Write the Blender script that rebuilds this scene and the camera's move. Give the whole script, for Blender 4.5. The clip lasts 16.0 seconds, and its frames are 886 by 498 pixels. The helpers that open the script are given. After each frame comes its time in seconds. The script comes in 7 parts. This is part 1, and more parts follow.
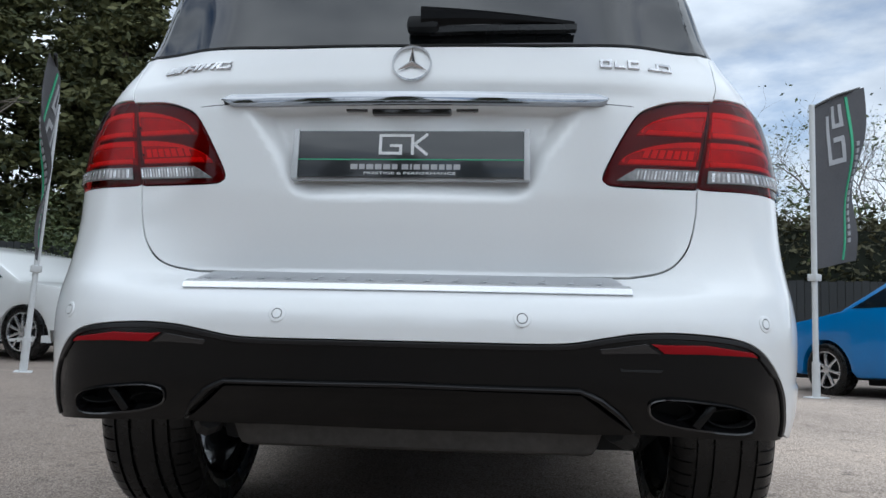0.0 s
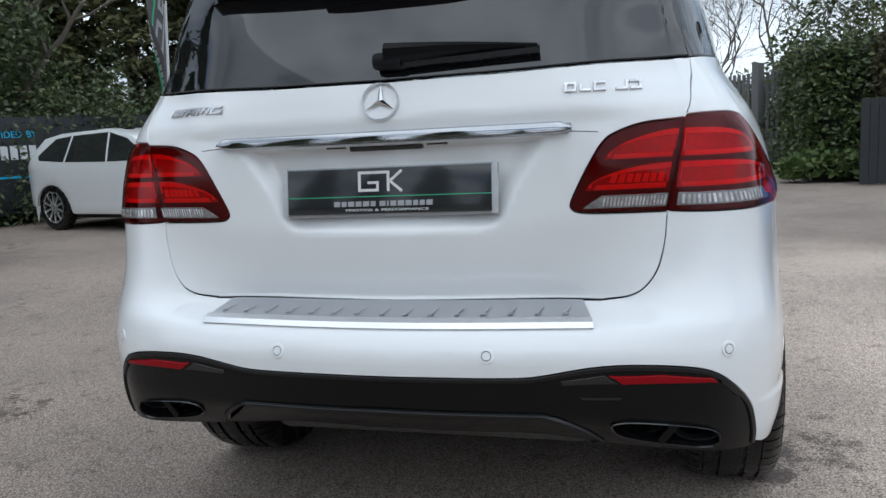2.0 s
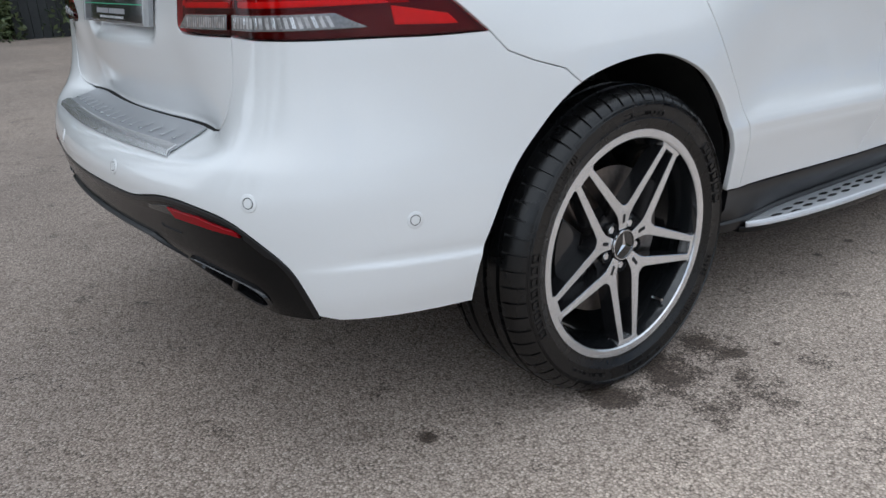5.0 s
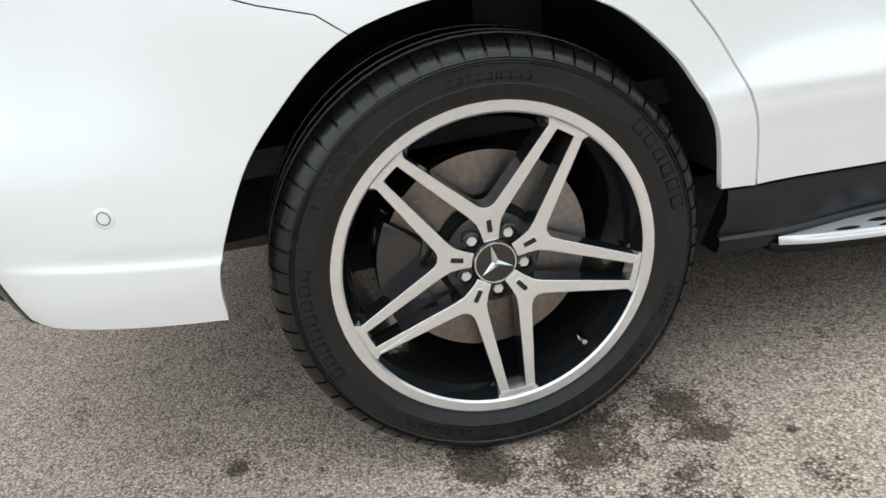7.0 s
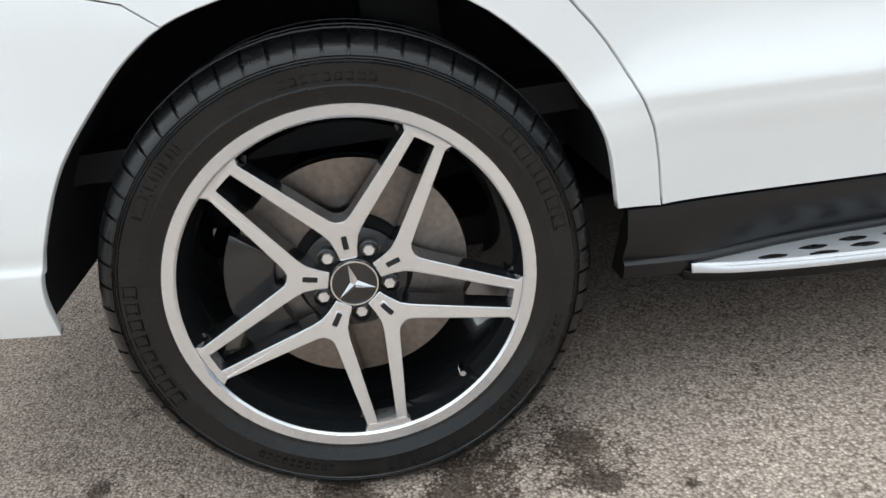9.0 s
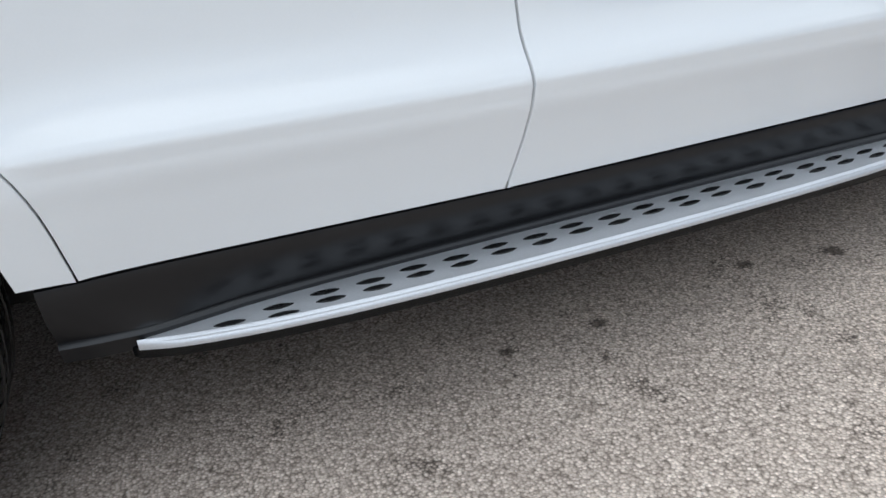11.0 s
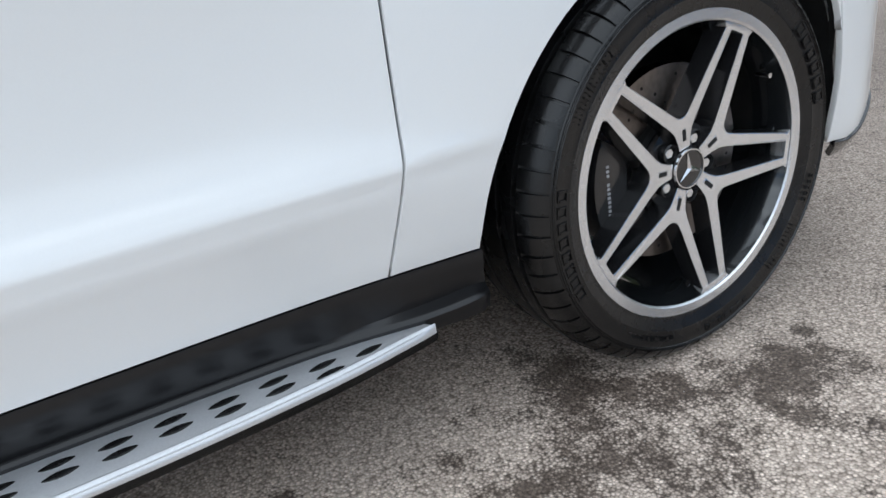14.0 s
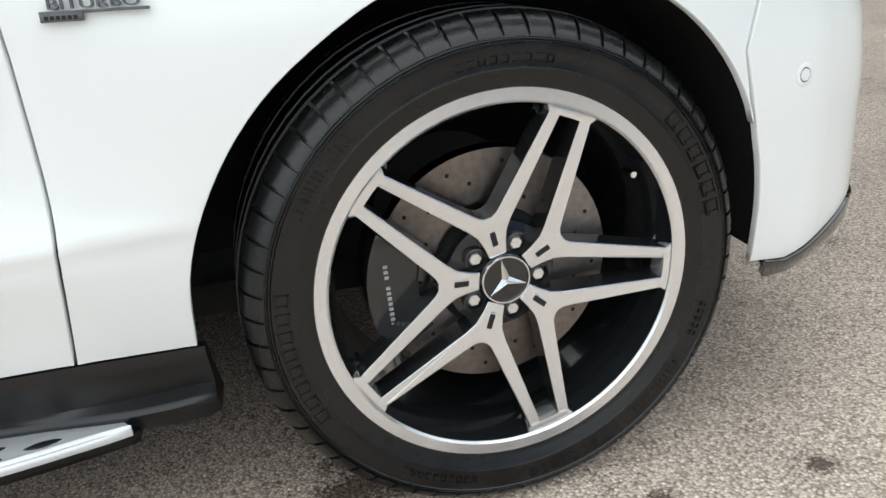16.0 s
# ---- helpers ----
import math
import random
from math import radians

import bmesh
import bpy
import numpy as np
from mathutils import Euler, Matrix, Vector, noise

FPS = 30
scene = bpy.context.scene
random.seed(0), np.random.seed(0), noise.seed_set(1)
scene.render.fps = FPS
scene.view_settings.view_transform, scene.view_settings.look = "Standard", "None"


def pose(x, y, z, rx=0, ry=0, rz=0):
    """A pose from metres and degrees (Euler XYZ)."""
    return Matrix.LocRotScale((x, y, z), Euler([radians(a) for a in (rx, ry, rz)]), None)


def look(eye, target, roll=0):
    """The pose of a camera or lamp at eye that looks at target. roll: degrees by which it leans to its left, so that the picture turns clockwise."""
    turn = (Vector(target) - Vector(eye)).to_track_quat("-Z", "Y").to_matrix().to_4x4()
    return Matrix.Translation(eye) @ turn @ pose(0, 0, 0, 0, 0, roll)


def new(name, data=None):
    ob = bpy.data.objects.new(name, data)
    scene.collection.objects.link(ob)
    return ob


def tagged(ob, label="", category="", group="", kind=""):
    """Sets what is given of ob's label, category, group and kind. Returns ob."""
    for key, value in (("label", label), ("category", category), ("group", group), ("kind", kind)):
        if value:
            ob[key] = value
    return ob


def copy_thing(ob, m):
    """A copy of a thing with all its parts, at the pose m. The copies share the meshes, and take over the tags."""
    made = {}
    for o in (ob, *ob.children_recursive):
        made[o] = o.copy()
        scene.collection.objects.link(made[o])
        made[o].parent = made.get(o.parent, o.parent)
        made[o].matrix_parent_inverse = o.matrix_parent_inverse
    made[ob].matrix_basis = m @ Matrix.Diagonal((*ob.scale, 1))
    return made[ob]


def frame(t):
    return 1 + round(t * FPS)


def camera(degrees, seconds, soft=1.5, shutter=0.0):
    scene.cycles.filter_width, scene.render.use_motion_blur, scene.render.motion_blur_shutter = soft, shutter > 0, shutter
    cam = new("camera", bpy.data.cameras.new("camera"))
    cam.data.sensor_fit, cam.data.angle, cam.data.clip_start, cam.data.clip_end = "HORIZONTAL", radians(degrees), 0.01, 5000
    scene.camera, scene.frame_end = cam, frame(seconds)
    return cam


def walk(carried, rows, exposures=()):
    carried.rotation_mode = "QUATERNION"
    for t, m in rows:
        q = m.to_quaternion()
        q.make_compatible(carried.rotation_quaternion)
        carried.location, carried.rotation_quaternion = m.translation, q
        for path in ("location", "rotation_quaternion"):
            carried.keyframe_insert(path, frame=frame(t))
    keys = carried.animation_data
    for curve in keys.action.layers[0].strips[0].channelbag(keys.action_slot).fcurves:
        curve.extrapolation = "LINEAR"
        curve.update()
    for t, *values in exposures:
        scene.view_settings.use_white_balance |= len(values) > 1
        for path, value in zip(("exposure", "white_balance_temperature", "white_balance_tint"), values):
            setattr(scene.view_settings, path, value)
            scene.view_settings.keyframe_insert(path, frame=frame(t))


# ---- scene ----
cam = camera(59.7, 16.0)
PATH = [
    (0, (0.217, -2.54, 0.657), (0.053, -0.553, 0.814), 1.2),
    (0.5, (0.207, -2.545, 0.708), (0.046, -0.563, 0.913), 1.0),
    (1, (0.226, -2.52, 0.828), (0.034, -0.535, 0.985), 0.7),
    (1.5, (0.32, -2.521, 1.028), (-0.01, -0.55, 0.955), -1.1),
    (2, (0.606, -2.571, 1.125), (0.077, -0.665, 0.83), -3.0),
    (2.5, (0.896, -2.508, 1.153), (0.156, -0.683, 0.805), -0.9),
    (3, (1.176, -2.31, 1.193), (0.218, -0.602, 0.789), -0.7),
    (3.5, (1.446, -2.164, 1.177), (0.377, -0.523, 0.771), -2.7),
    (4, (1.716, -1.979, 1.176), (0.508, -0.45, 0.724), -3.7),
    (4.5, (1.982, -1.688, 1.075), (0.631, -0.341, 0.474), -2.0),
    (4.7, (2.046, -1.577, 1.059), (0.628, -0.324, 0.412), -2.0),
    (6.8, (2.164, -0.363, 0.955), (0.348, -0.029, 0.187), -8.2),
    (7, (2.114, -0.274, 0.933), (0.292, 0.009, 0.156), -8.0),
    (7.5, (2.032, -0.123, 0.884), (0.207, 0.037, 0.082), -7.8),
    (8, (2.029, -0.056, 0.864), (0.193, 0.008, 0.072), -8.1),
    (8.2, (2.026, -0.041, 0.876), (0.183, -0.008, 0.098), -8.3),
    (10.3, (2.041, 0.396, 0.871), (0.27, 0.903, 0.093), -6.4),
    (10.5, (2.021, 0.469, 0.865), (0.268, 1.016, 0.072), -6.3),
    (11, (1.996, 0.661, 0.881), (0.303, 1.274, 0.01), -6.1),
    (11.5, (1.982, 0.893, 0.874), (0.332, 1.563, -0.037), -6.2),
    (12, (1.987, 1.128, 0.87), (0.348, 1.815, -0.046), -6.7),
    (12.5, (1.931, 1.314, 0.893), (0.335, 2.057, -0.055), -6.2),
    (13, (1.864, 1.487, 0.882), (0.294, 2.295, -0.058), -6.1),
    (13.5, (1.873, 1.702, 0.885), (0.293, 2.516, -0.032), -8.1),
    (14, (1.924, 1.928, 0.905), (0.269, 2.688, 0.079), -9.4),
    (14.5, (1.957, 2.087, 0.901), (0.255, 2.767, 0.101), -10.4),
    (15, (1.921, 2.277, 0.891), (0.201, 2.893, 0.076), -9.5),
    (15.5, (1.884, 2.45, 0.899), (0.129, 2.968, 0.091), -8.5),
    (16, (1.912, 2.644, 0.869), (0.095, 2.983, 0.105), -7.1),
]
walk(cam, [(t, look(eye, target, roll)) for t, eye, target, roll in PATH],
     exposures=[(0, -0.27, 5750, 6), (2.0, -0.27, 5750, 6), (3.0, -0.32, 5750, 7), (4.7, -0.36, 5750, 7), (6.8, 0.28, 6250, 4), (8.2, 0.28, 6250, 4), (10.3, 0.0, 5850, 6), (11.6, -0.12, 5800, 6), (13.0, -0.08, 5800, 6), (14.6, 0.04, 5750, 4), (15.0, 0.08, 5850, 3), (15.4, 0.36, 6200, 3), (16, 0.40, 6250, 3)])

# ---- daylight: broken overcast ----
world = bpy.data.worlds.new("overcast_sky")
scene.world = world
world.use_nodes = True
wn, wl = world.node_tree.nodes, world.node_tree.links
wn.clear()
w_out = wn.new("ShaderNodeOutputWorld")
w_bg = wn.new("ShaderNodeBackground")
w_sky = wn.new("ShaderNodeTexSky")
w_sky.sky_type, w_sky.sun_disc = "NISHITA", False
SUN_EL, SUN_ROT = radians(76), radians(135)
w_sky.sun_elevation, w_sky.sun_rotation = SUN_EL, SUN_ROT
w_co = wn.new("ShaderNodeTexCoord")
w_map = wn.new("ShaderNodeMapping")
w_map.inputs["Scale"].default_value = (1.0, 1.0, 2.6)
w_map.inputs["Location"].default_value = (0.35, 0.2, 0.1)
w_n1 = wn.new("ShaderNodeTexNoise")
w_n1.inputs["Scale"].default_value, w_n1.inputs["Detail"].default_value, w_n1.inputs["Roughness"].default_value = 2.1, 9, 0.56
w_n2 = wn.new("ShaderNodeTexNoise")
w_n2.inputs["Scale"].default_value, w_n2.inputs["Detail"].default_value = 3.3, 7
w_cov = wn.new("ShaderNodeValToRGB")
w_cov.color_ramp.elements[0].position, w_cov.color_ramp.elements[1].position = 0.32, 0.46
w_shade = wn.new("ShaderNodeValToRGB")
w_shade.color_ramp.elements[0].position, w_shade.color_ramp.elements[1].position = 0.33, 0.66
w_shade.color_ramp.elements[0].color, w_shade.color_ramp.elements[1].color = (4.6, 4.9, 5.4, 1), (10.2, 10.3, 10.4, 1)
w_mix = wn.new("ShaderNodeMix")
w_mix.data_type = "RGBA"
wl.new(w_co.outputs["Generated"], w_map.inputs["Vector"])
wl.new(w_map.outputs["Vector"], w_n1.inputs["Vector"])
wl.new(w_map.outputs["Vector"], w_n2.inputs["Vector"])
wl.new(w_n1.outputs["Fac"], w_cov.inputs["Fac"])
wl.new(w_n2.outputs["Fac"], w_shade.inputs["Fac"])
wl.new(w_cov.outputs["Color"], w_mix.inputs["Factor"])
wl.new(w_sky.outputs["Color"], w_mix.inputs[6])
wl.new(w_shade.outputs["Color"], w_mix.inputs[7])
wl.new(w_mix.outputs[2], w_bg.inputs["Color"])
wl.new(w_bg.outputs["Background"], w_out.inputs["Surface"])
w_bg.inputs["Strength"].default_value = 0.145
sun = new("sun", bpy.data.lights.new("sun", "SUN"))
sun.data.energy, sun.data.angle, sun.data.color = 1.45, radians(112), (1.0, 0.97, 0.93)
sun.matrix_world = look((0, 0, 0), (-math.sin(SUN_ROT) * math.cos(SUN_EL), -math.cos(SUN_ROT) * math.cos(SUN_EL), -math.sin(SUN_EL)))


# ---- materials ----
def shader(name):
    m = bpy.data.materials.new(name)
    m.use_nodes = True
    nt = m.node_tree
    return m, nt.nodes, nt.links, nt.nodes["Principled BSDF"]


def surf(name, base, rough=0.5, metal=0.0, var=0.12, scale=6.0, fine=60.0, bump=0.0, bscale=80.0, coat=0.0, rvar=0.1, spec=0.5, rand=0.0):
    """A paint, plastic, rubber or metal with colour and gloss that vary at two scales, and fine relief."""
    m, n, l, b = shader(name)
    co = n.new("ShaderNodeTexCoord")
    big, small = n.new("ShaderNodeTexNoise"), n.new("ShaderNodeTexNoise")
    big.inputs["Scale"].default_value, small.inputs["Scale"].default_value = scale, fine
    big.inputs["Detail"].default_value = small.inputs["Detail"].default_value = 4
    l.new(co.outputs["Object"], big.inputs["Vector"]), l.new(co.outputs["Object"], small.inputs["Vector"])
    add = n.new("ShaderNodeMath")
    add.operation = "ADD"
    l.new(big.outputs["Fac"], add.inputs[0]), l.new(small.outputs["Fac"], add.inputs[1])
    fac = add.outputs[0]
    if rand:
        info, more = n.new("ShaderNodeObjectInfo"), n.new("ShaderNodeMath")
        more.operation, more.inputs[1].default_value = "MULTIPLY_ADD", rand
        l.new(info.outputs["Random"], more.inputs[0]), l.new(fac, more.inputs[2])
        fac = more.outputs[0]
    ramp = n.new("ShaderNodeValToRGB")
    ramp.color_ramp.elements[0].position, ramp.color_ramp.elements[1].position = 0.3, 0.7
    half = n.new("ShaderNodeMath")
    half.operation, half.inputs[1].default_value = "MULTIPLY", 0.5
    l.new(fac, half.inputs[0]), l.new(half.outputs[0], ramp.inputs["Fac"])
    ramp.color_ramp.elements[0].color = (*[c * (1 - var) for c in base], 1)
    ramp.color_ramp.elements[1].color = (*[min(1, c * (1 + var)) for c in base], 1)
    l.new(ramp.outputs["Color"], b.inputs["Base Color"])
    rr = n.new("ShaderNodeMapRange")
    rr.inputs["To Min"].default_value, rr.inputs["To Max"].default_value = max(0.02, rough * (1 - rvar)), min(1, rough * (1 + rvar))
    l.new(big.outputs["Fac"], rr.inputs["Value"]), l.new(rr.outputs["Result"], b.inputs["Roughness"])
    b.inputs["Metallic"].default_value, b.inputs["Coat Weight"].default_value, b.inputs["Coat Roughness"].default_value = metal, coat, 0.03
    b.inputs["Specular IOR Level"].default_value = spec
    if bump:
        grain, bp = n.new("ShaderNodeTexNoise"), n.new("ShaderNodeBump")
        grain.inputs["Scale"].default_value, grain.inputs["Detail"].default_value = bscale, 3
        bp.inputs["Strength"].default_value, bp.inputs["Distance"].default_value = bump, 0.003
        l.new(co.outputs["Object"], grain.inputs["Vector"]), l.new(grain.outputs["Fac"], bp.inputs["Height"])
        l.new(bp.outputs["Normal"], b.inputs["Normal"])
    return m


WHITE = surf("white_car_paint", (0.80, 0.81, 0.81), 0.30, var=0.012, scale=2, fine=300, coat=1.0, rvar=0.06)
WHITE2 = surf("white_gloss_paint", (0.74, 0.75, 0.74), 0.30, var=0.02, coat=1.0)
BLUE = surf("blue_car_paint", (0.003, 0.19, 0.52), 0.3, var=0.06, coat=1.0)
BLACKP = surf("black_car_paint", (0.006, 0.0065, 0.008), 0.2, var=0.1, coat=0.0, spec=0.22)
PLASTIC = surf("black_textured_plastic", (0.0032, 0.0034, 0.0038), 0.20, var=0.2, scale=4, bump=0.03, bscale=900, rvar=0.2, spec=0.28)
SATINPLASTIC = surf("satin_black_edge", (0.007, 0.007, 0.008), 0.30, var=0.15, scale=6, spec=0.42)
GLOSSBLK = surf("gloss_black_trim", (0.008, 0.008, 0.009), 0.12, var=0.2, coat=0.6)
WIPER = surf("satin_black_wiper", (0.004, 0.004, 0.0045), 0.3, var=0.2, spec=0.14)
OUTLETBLK = surf("near_black_outlet", (0.0025, 0.0025, 0.0025), 0.9, var=0.3)
SHELL = surf("black_underbody", (0.010, 0.010, 0.010), 0.85, var=0.3, scale=9, bump=0.3, bscale=120)
LINER = surf("felt_wheel_arch_liner", (0.006, 0.006, 0.006), 0.95, var=0.4, scale=12, bump=0.6, bscale=300)
RUBBER = surf("tyre_rubber", (0.0055, 0.0055, 0.0058), 0.27, var=0.5, scale=16, fine=140, bump=0.14, bscale=260, rvar=0.45, spec=0.45)
SILVER = surf("machined_alloy", (0.76, 0.765, 0.78), 0.22, metal=0.82, var=0.02, scale=10, fine=200, rvar=0.1)
ALU = surf("brushed_aluminium", (0.60, 0.61, 0.63), 0.40, metal=0.55, var=0.08, scale=5, fine=250, bump=0.06, bscale=700)
# chrome dimmed in colour for the dark surroundings the tailgate strip reflects
STRIPCHROME = surf("dimmed_chrome", (0.42, 0.43, 0.45), 0.05, metal=1.0, var=0.04)
CHROME = surf("chrome", (0.72, 0.73, 0.75), 0.07, metal=1.0, var=0.04)
DARKALLOY = surf("gloss_black_alloy", (0.014, 0.014, 0.015), 0.2, var=0.25, coat=0.5)
BARREL = surf("gunmetal_barrel", (0.008, 0.009, 0.010), 0.16, var=0.25, scale=8, coat=1.0)
DISC = surf("worn_steel_disc", (0.24, 0.215, 0.20), 0.34, metal=1.0, var=0.3, scale=12, fine=90, rvar=0.3)
# turned on a lathe: the gloss stretches across the circular marks
_dn = DISC.node_tree.nodes
_tg = _dn.new("ShaderNodeTangent")
_tg.direction_type, _tg.axis = "RADIAL", "X"
_dn["Principled BSDF"].inputs["Anisotropic"].default_value = 0.75
DISC.node_tree.links.new(_tg.outputs["Tangent"], _dn["Principled BSDF"].inputs["Tangent"])
BADGEWHITE = surf("printed_white_bars", (0.7, 0.7, 0.7), 0.5)
BADGEGREY = surf("printed_grey_bars", (0.34, 0.34, 0.35), 0.4)
GREEN = surf("printed_green_line", (0.05, 0.40, 0.20), 0.5)
PLATEBLK = surf("black_plate_acrylic", (0.016, 0.018, 0.020), 0.16, var=0.1, coat=0.5)
POLE = surf("white_painted_pole", (0.62, 0.63, 0.63), 0.4, var=0.08)
FLAG = surf("dark_grey_flag_cloth", (0.085, 0.083, 0.088), 0.85, var=0.12, bump=0.3, bscale=600)
FENCE = surf("dark_fence_boards", (0.018, 0.020, 0.021), 0.7, var=0.35, scale=2, bump=0.4, bscale=40, rand=0.5)
GATE = surf("weathered_grey_timber", (0.12, 0.12, 0.12), 0.85, var=0.3, scale=4, bump=0.5, bscale=60, rand=0.6)
CYAN = surf("cyan_print", (0.04, 0.50, 0.80), 0.6)
BANNER = surf("black_banner_mesh", (0.022, 0.024, 0.028), 0.75, var=0.15, scale=3, bump=0.3, bscale=400)
BARK = surf("bark", (0.085, 0.068, 0.05), 0.95, var=0.4, scale=5, bump=1.0, bscale=30)
TWIG = surf("grey_brown_twigs", (0.12, 0.10, 0.08), 0.95, var=0.3)
LAMPGLASS = surf("smoked_headlamp_glass", (0.16, 0.17, 0.18), 0.12, metal=0.3, var=0.4, scale=18, coat=1.0)
HEADLAMP = surf("headlamp_reflector", (0.6, 0.62, 0.65), 0.15, metal=0.6, var=0.3, scale=20, coat=1.0)
SEAT = surf("black_leather", (0.012, 0.012, 0.013), 0.6, var=0.2)
PRICE = surf("teal_price_card", (0.16, 0.42, 0.40), 0.6)
SENSOR = surf("dark_sensor_joint", (0.09, 0.09, 0.09), 0.6)


def leafy(name, base, tip, gloss=0.5):
    m, n, l, b = shader(name)
    geo, ramp = n.new("ShaderNodeNewGeometry"), n.new("ShaderNodeValToRGB")
    ramp.color_ramp.elements[0].color, ramp.color_ramp.elements[1].color = (*base, 1), (*tip, 1)
    l.new(geo.outputs["Random Per Island"], ramp.inputs["Fac"]), l.new(ramp.outputs["Color"], b.inputs["Base Color"])
    b.inputs["Roughness"].default_value = gloss
    return m


CONIFER = leafy("conifer_foliage", (0.030, 0.042, 0.016), (0.15, 0.15, 0.056), 0.7)
IVY = leafy("ivy_leaves", (0.030, 0.050, 0.020), (0.13, 0.16, 0.065), 0.5)
HEDGE = leafy("hedge_leaves", (0.026, 0.044, 0.015), (0.115, 0.15, 0.046), 0.5)
SPRING = leafy("spring_leaves", (0.05, 0.075, 0.02), (0.14, 0.17, 0.05), 0.6)
GRASS = leafy("grass", (0.05, 0.09, 0.02), (0.11, 0.16, 0.04), 0.7)


def glassy(name, tint, rough=0.02, alpha=0.3, ior=1.52):
    """Tinted glass: a clear part and a glossy dark part."""
    m, n, l, b = shader(name)
    co, wave = n.new("ShaderNodeTexCoord"), n.new("ShaderNodeTexNoise")
    wave.inputs["Scale"].default_value = 1.6
    bp = n.new("ShaderNodeBump")
    bp.inputs["Strength"].default_value, bp.inputs["Distance"].default_value = 0.05, 0.02
    l.new(co.outputs["Object"], wave.inputs["Vector"]), l.new(wave.outputs["Fac"], bp.inputs["Height"]), l.new(bp.outputs["Normal"], b.inputs["Normal"])
    b.inputs["Base Color"].default_value = (*tint, 1)
    b.inputs["Roughness"].default_value = rough
    b.inputs["IOR"].default_value, b.inputs["Alpha"].default_value = ior, alpha
    b.inputs["Specular IOR Level"].default_value = 0.75
    return m


PRIVACY = glassy("privacy_glass", (0.006, 0.007, 0.008), alpha=1.0, ior=1.55)
SIDEGLASS = glassy("side_glass", (0.010, 0.012, 0.013), alpha=0.86, ior=1.75)
CLEAR = glassy("windscreen_glass", (0.02, 0.025, 0.025), alpha=0.45)


def lens(name, tint, rough=0.04, weight=0.0, spec=0.32):
    m, n, l, b = shader(name)
    b.inputs["Base Color"].default_value = (*tint, 1)
    b.inputs["Roughness"].default_value, b.inputs["IOR"].default_value = rough, 1.5
    b.inputs["Specular IOR Level"].default_value, b.inputs["Transmission Weight"].default_value = spec, weight
    return m


LENS = lens("dark_red_lens", (0.075, 0.004, 0.006), 0.25, spec=0.3)
REFLEX = lens("red_reflector", (0.24, 0.002, 0.006), 0.2, spec=0.2)
REDGLOW = surf("red_light_guide", (0.50, 0.04, 0.04), 0.22, var=0.35, scale=14, fine=90, spec=0.4, metal=0.3)
REDBRIGHT = surf("bright_red_light_strip", (1.0, 0.30, 0.26), 0.2, var=0.1, scale=14, spec=0.4)


def red_cover():
    """Clear red plastic: tinted see-through with a mirror gloss."""
    m, n, l, b = shader("glossy_red_cover")
    n.remove(b)
    see, gloss, fres, mx = n.new("ShaderNodeBsdfTransparent"), n.new("ShaderNodeBsdfGlossy"), n.new("ShaderNodeFresnel"), n.new("ShaderNodeMixShader")
    see.inputs["Color"].default_value, gloss.inputs["Roughness"].default_value, fres.inputs["IOR"].default_value = (0.98, 0.04, 0.055, 1), 0.015, 1.36
    l.new(fres.outputs["Fac"], mx.inputs["Fac"]), l.new(see.outputs["BSDF"], mx.inputs[1]), l.new(gloss.outputs["BSDF"], mx.inputs[2])
    l.new(mx.outputs["Shader"], n["Material Output"].inputs["Surface"])
    return m


COVER = red_cover()
PLATEALU = surf("brushed_tread_plate", (0.50, 0.51, 0.53), 0.32, metal=0.7, var=0.05, scale=5, fine=250)
RIBS = surf("moulded_lens_ribs", (0.42, 0.41, 0.41), 0.2, metal=0.3, var=0.4, scale=60, coat=0.5)
# wing badge chrome, darkened so that dark reflections sit in its colour
BADGECHROME = surf("darkened_chrome", (0.11, 0.11, 0.115), 0.3, metal=0.5, var=0.2, scale=60)
SATIN = surf("satin_chrome", (0.62, 0.62, 0.63), 0.22, metal=0.9, var=0.2, scale=60)
UNDERTRAY = surf("grey_silencer_metal", (0.07, 0.066, 0.062), 0.5, metal=0.2, var=0.3, scale=6, bump=0.2, bscale=60)
CLEARLENS = surf("ribbed_clear_lens", (0.20, 0.19, 0.19), 0.16, metal=0.35, var=0.45, scale=30, fine=160, coat=1.0)


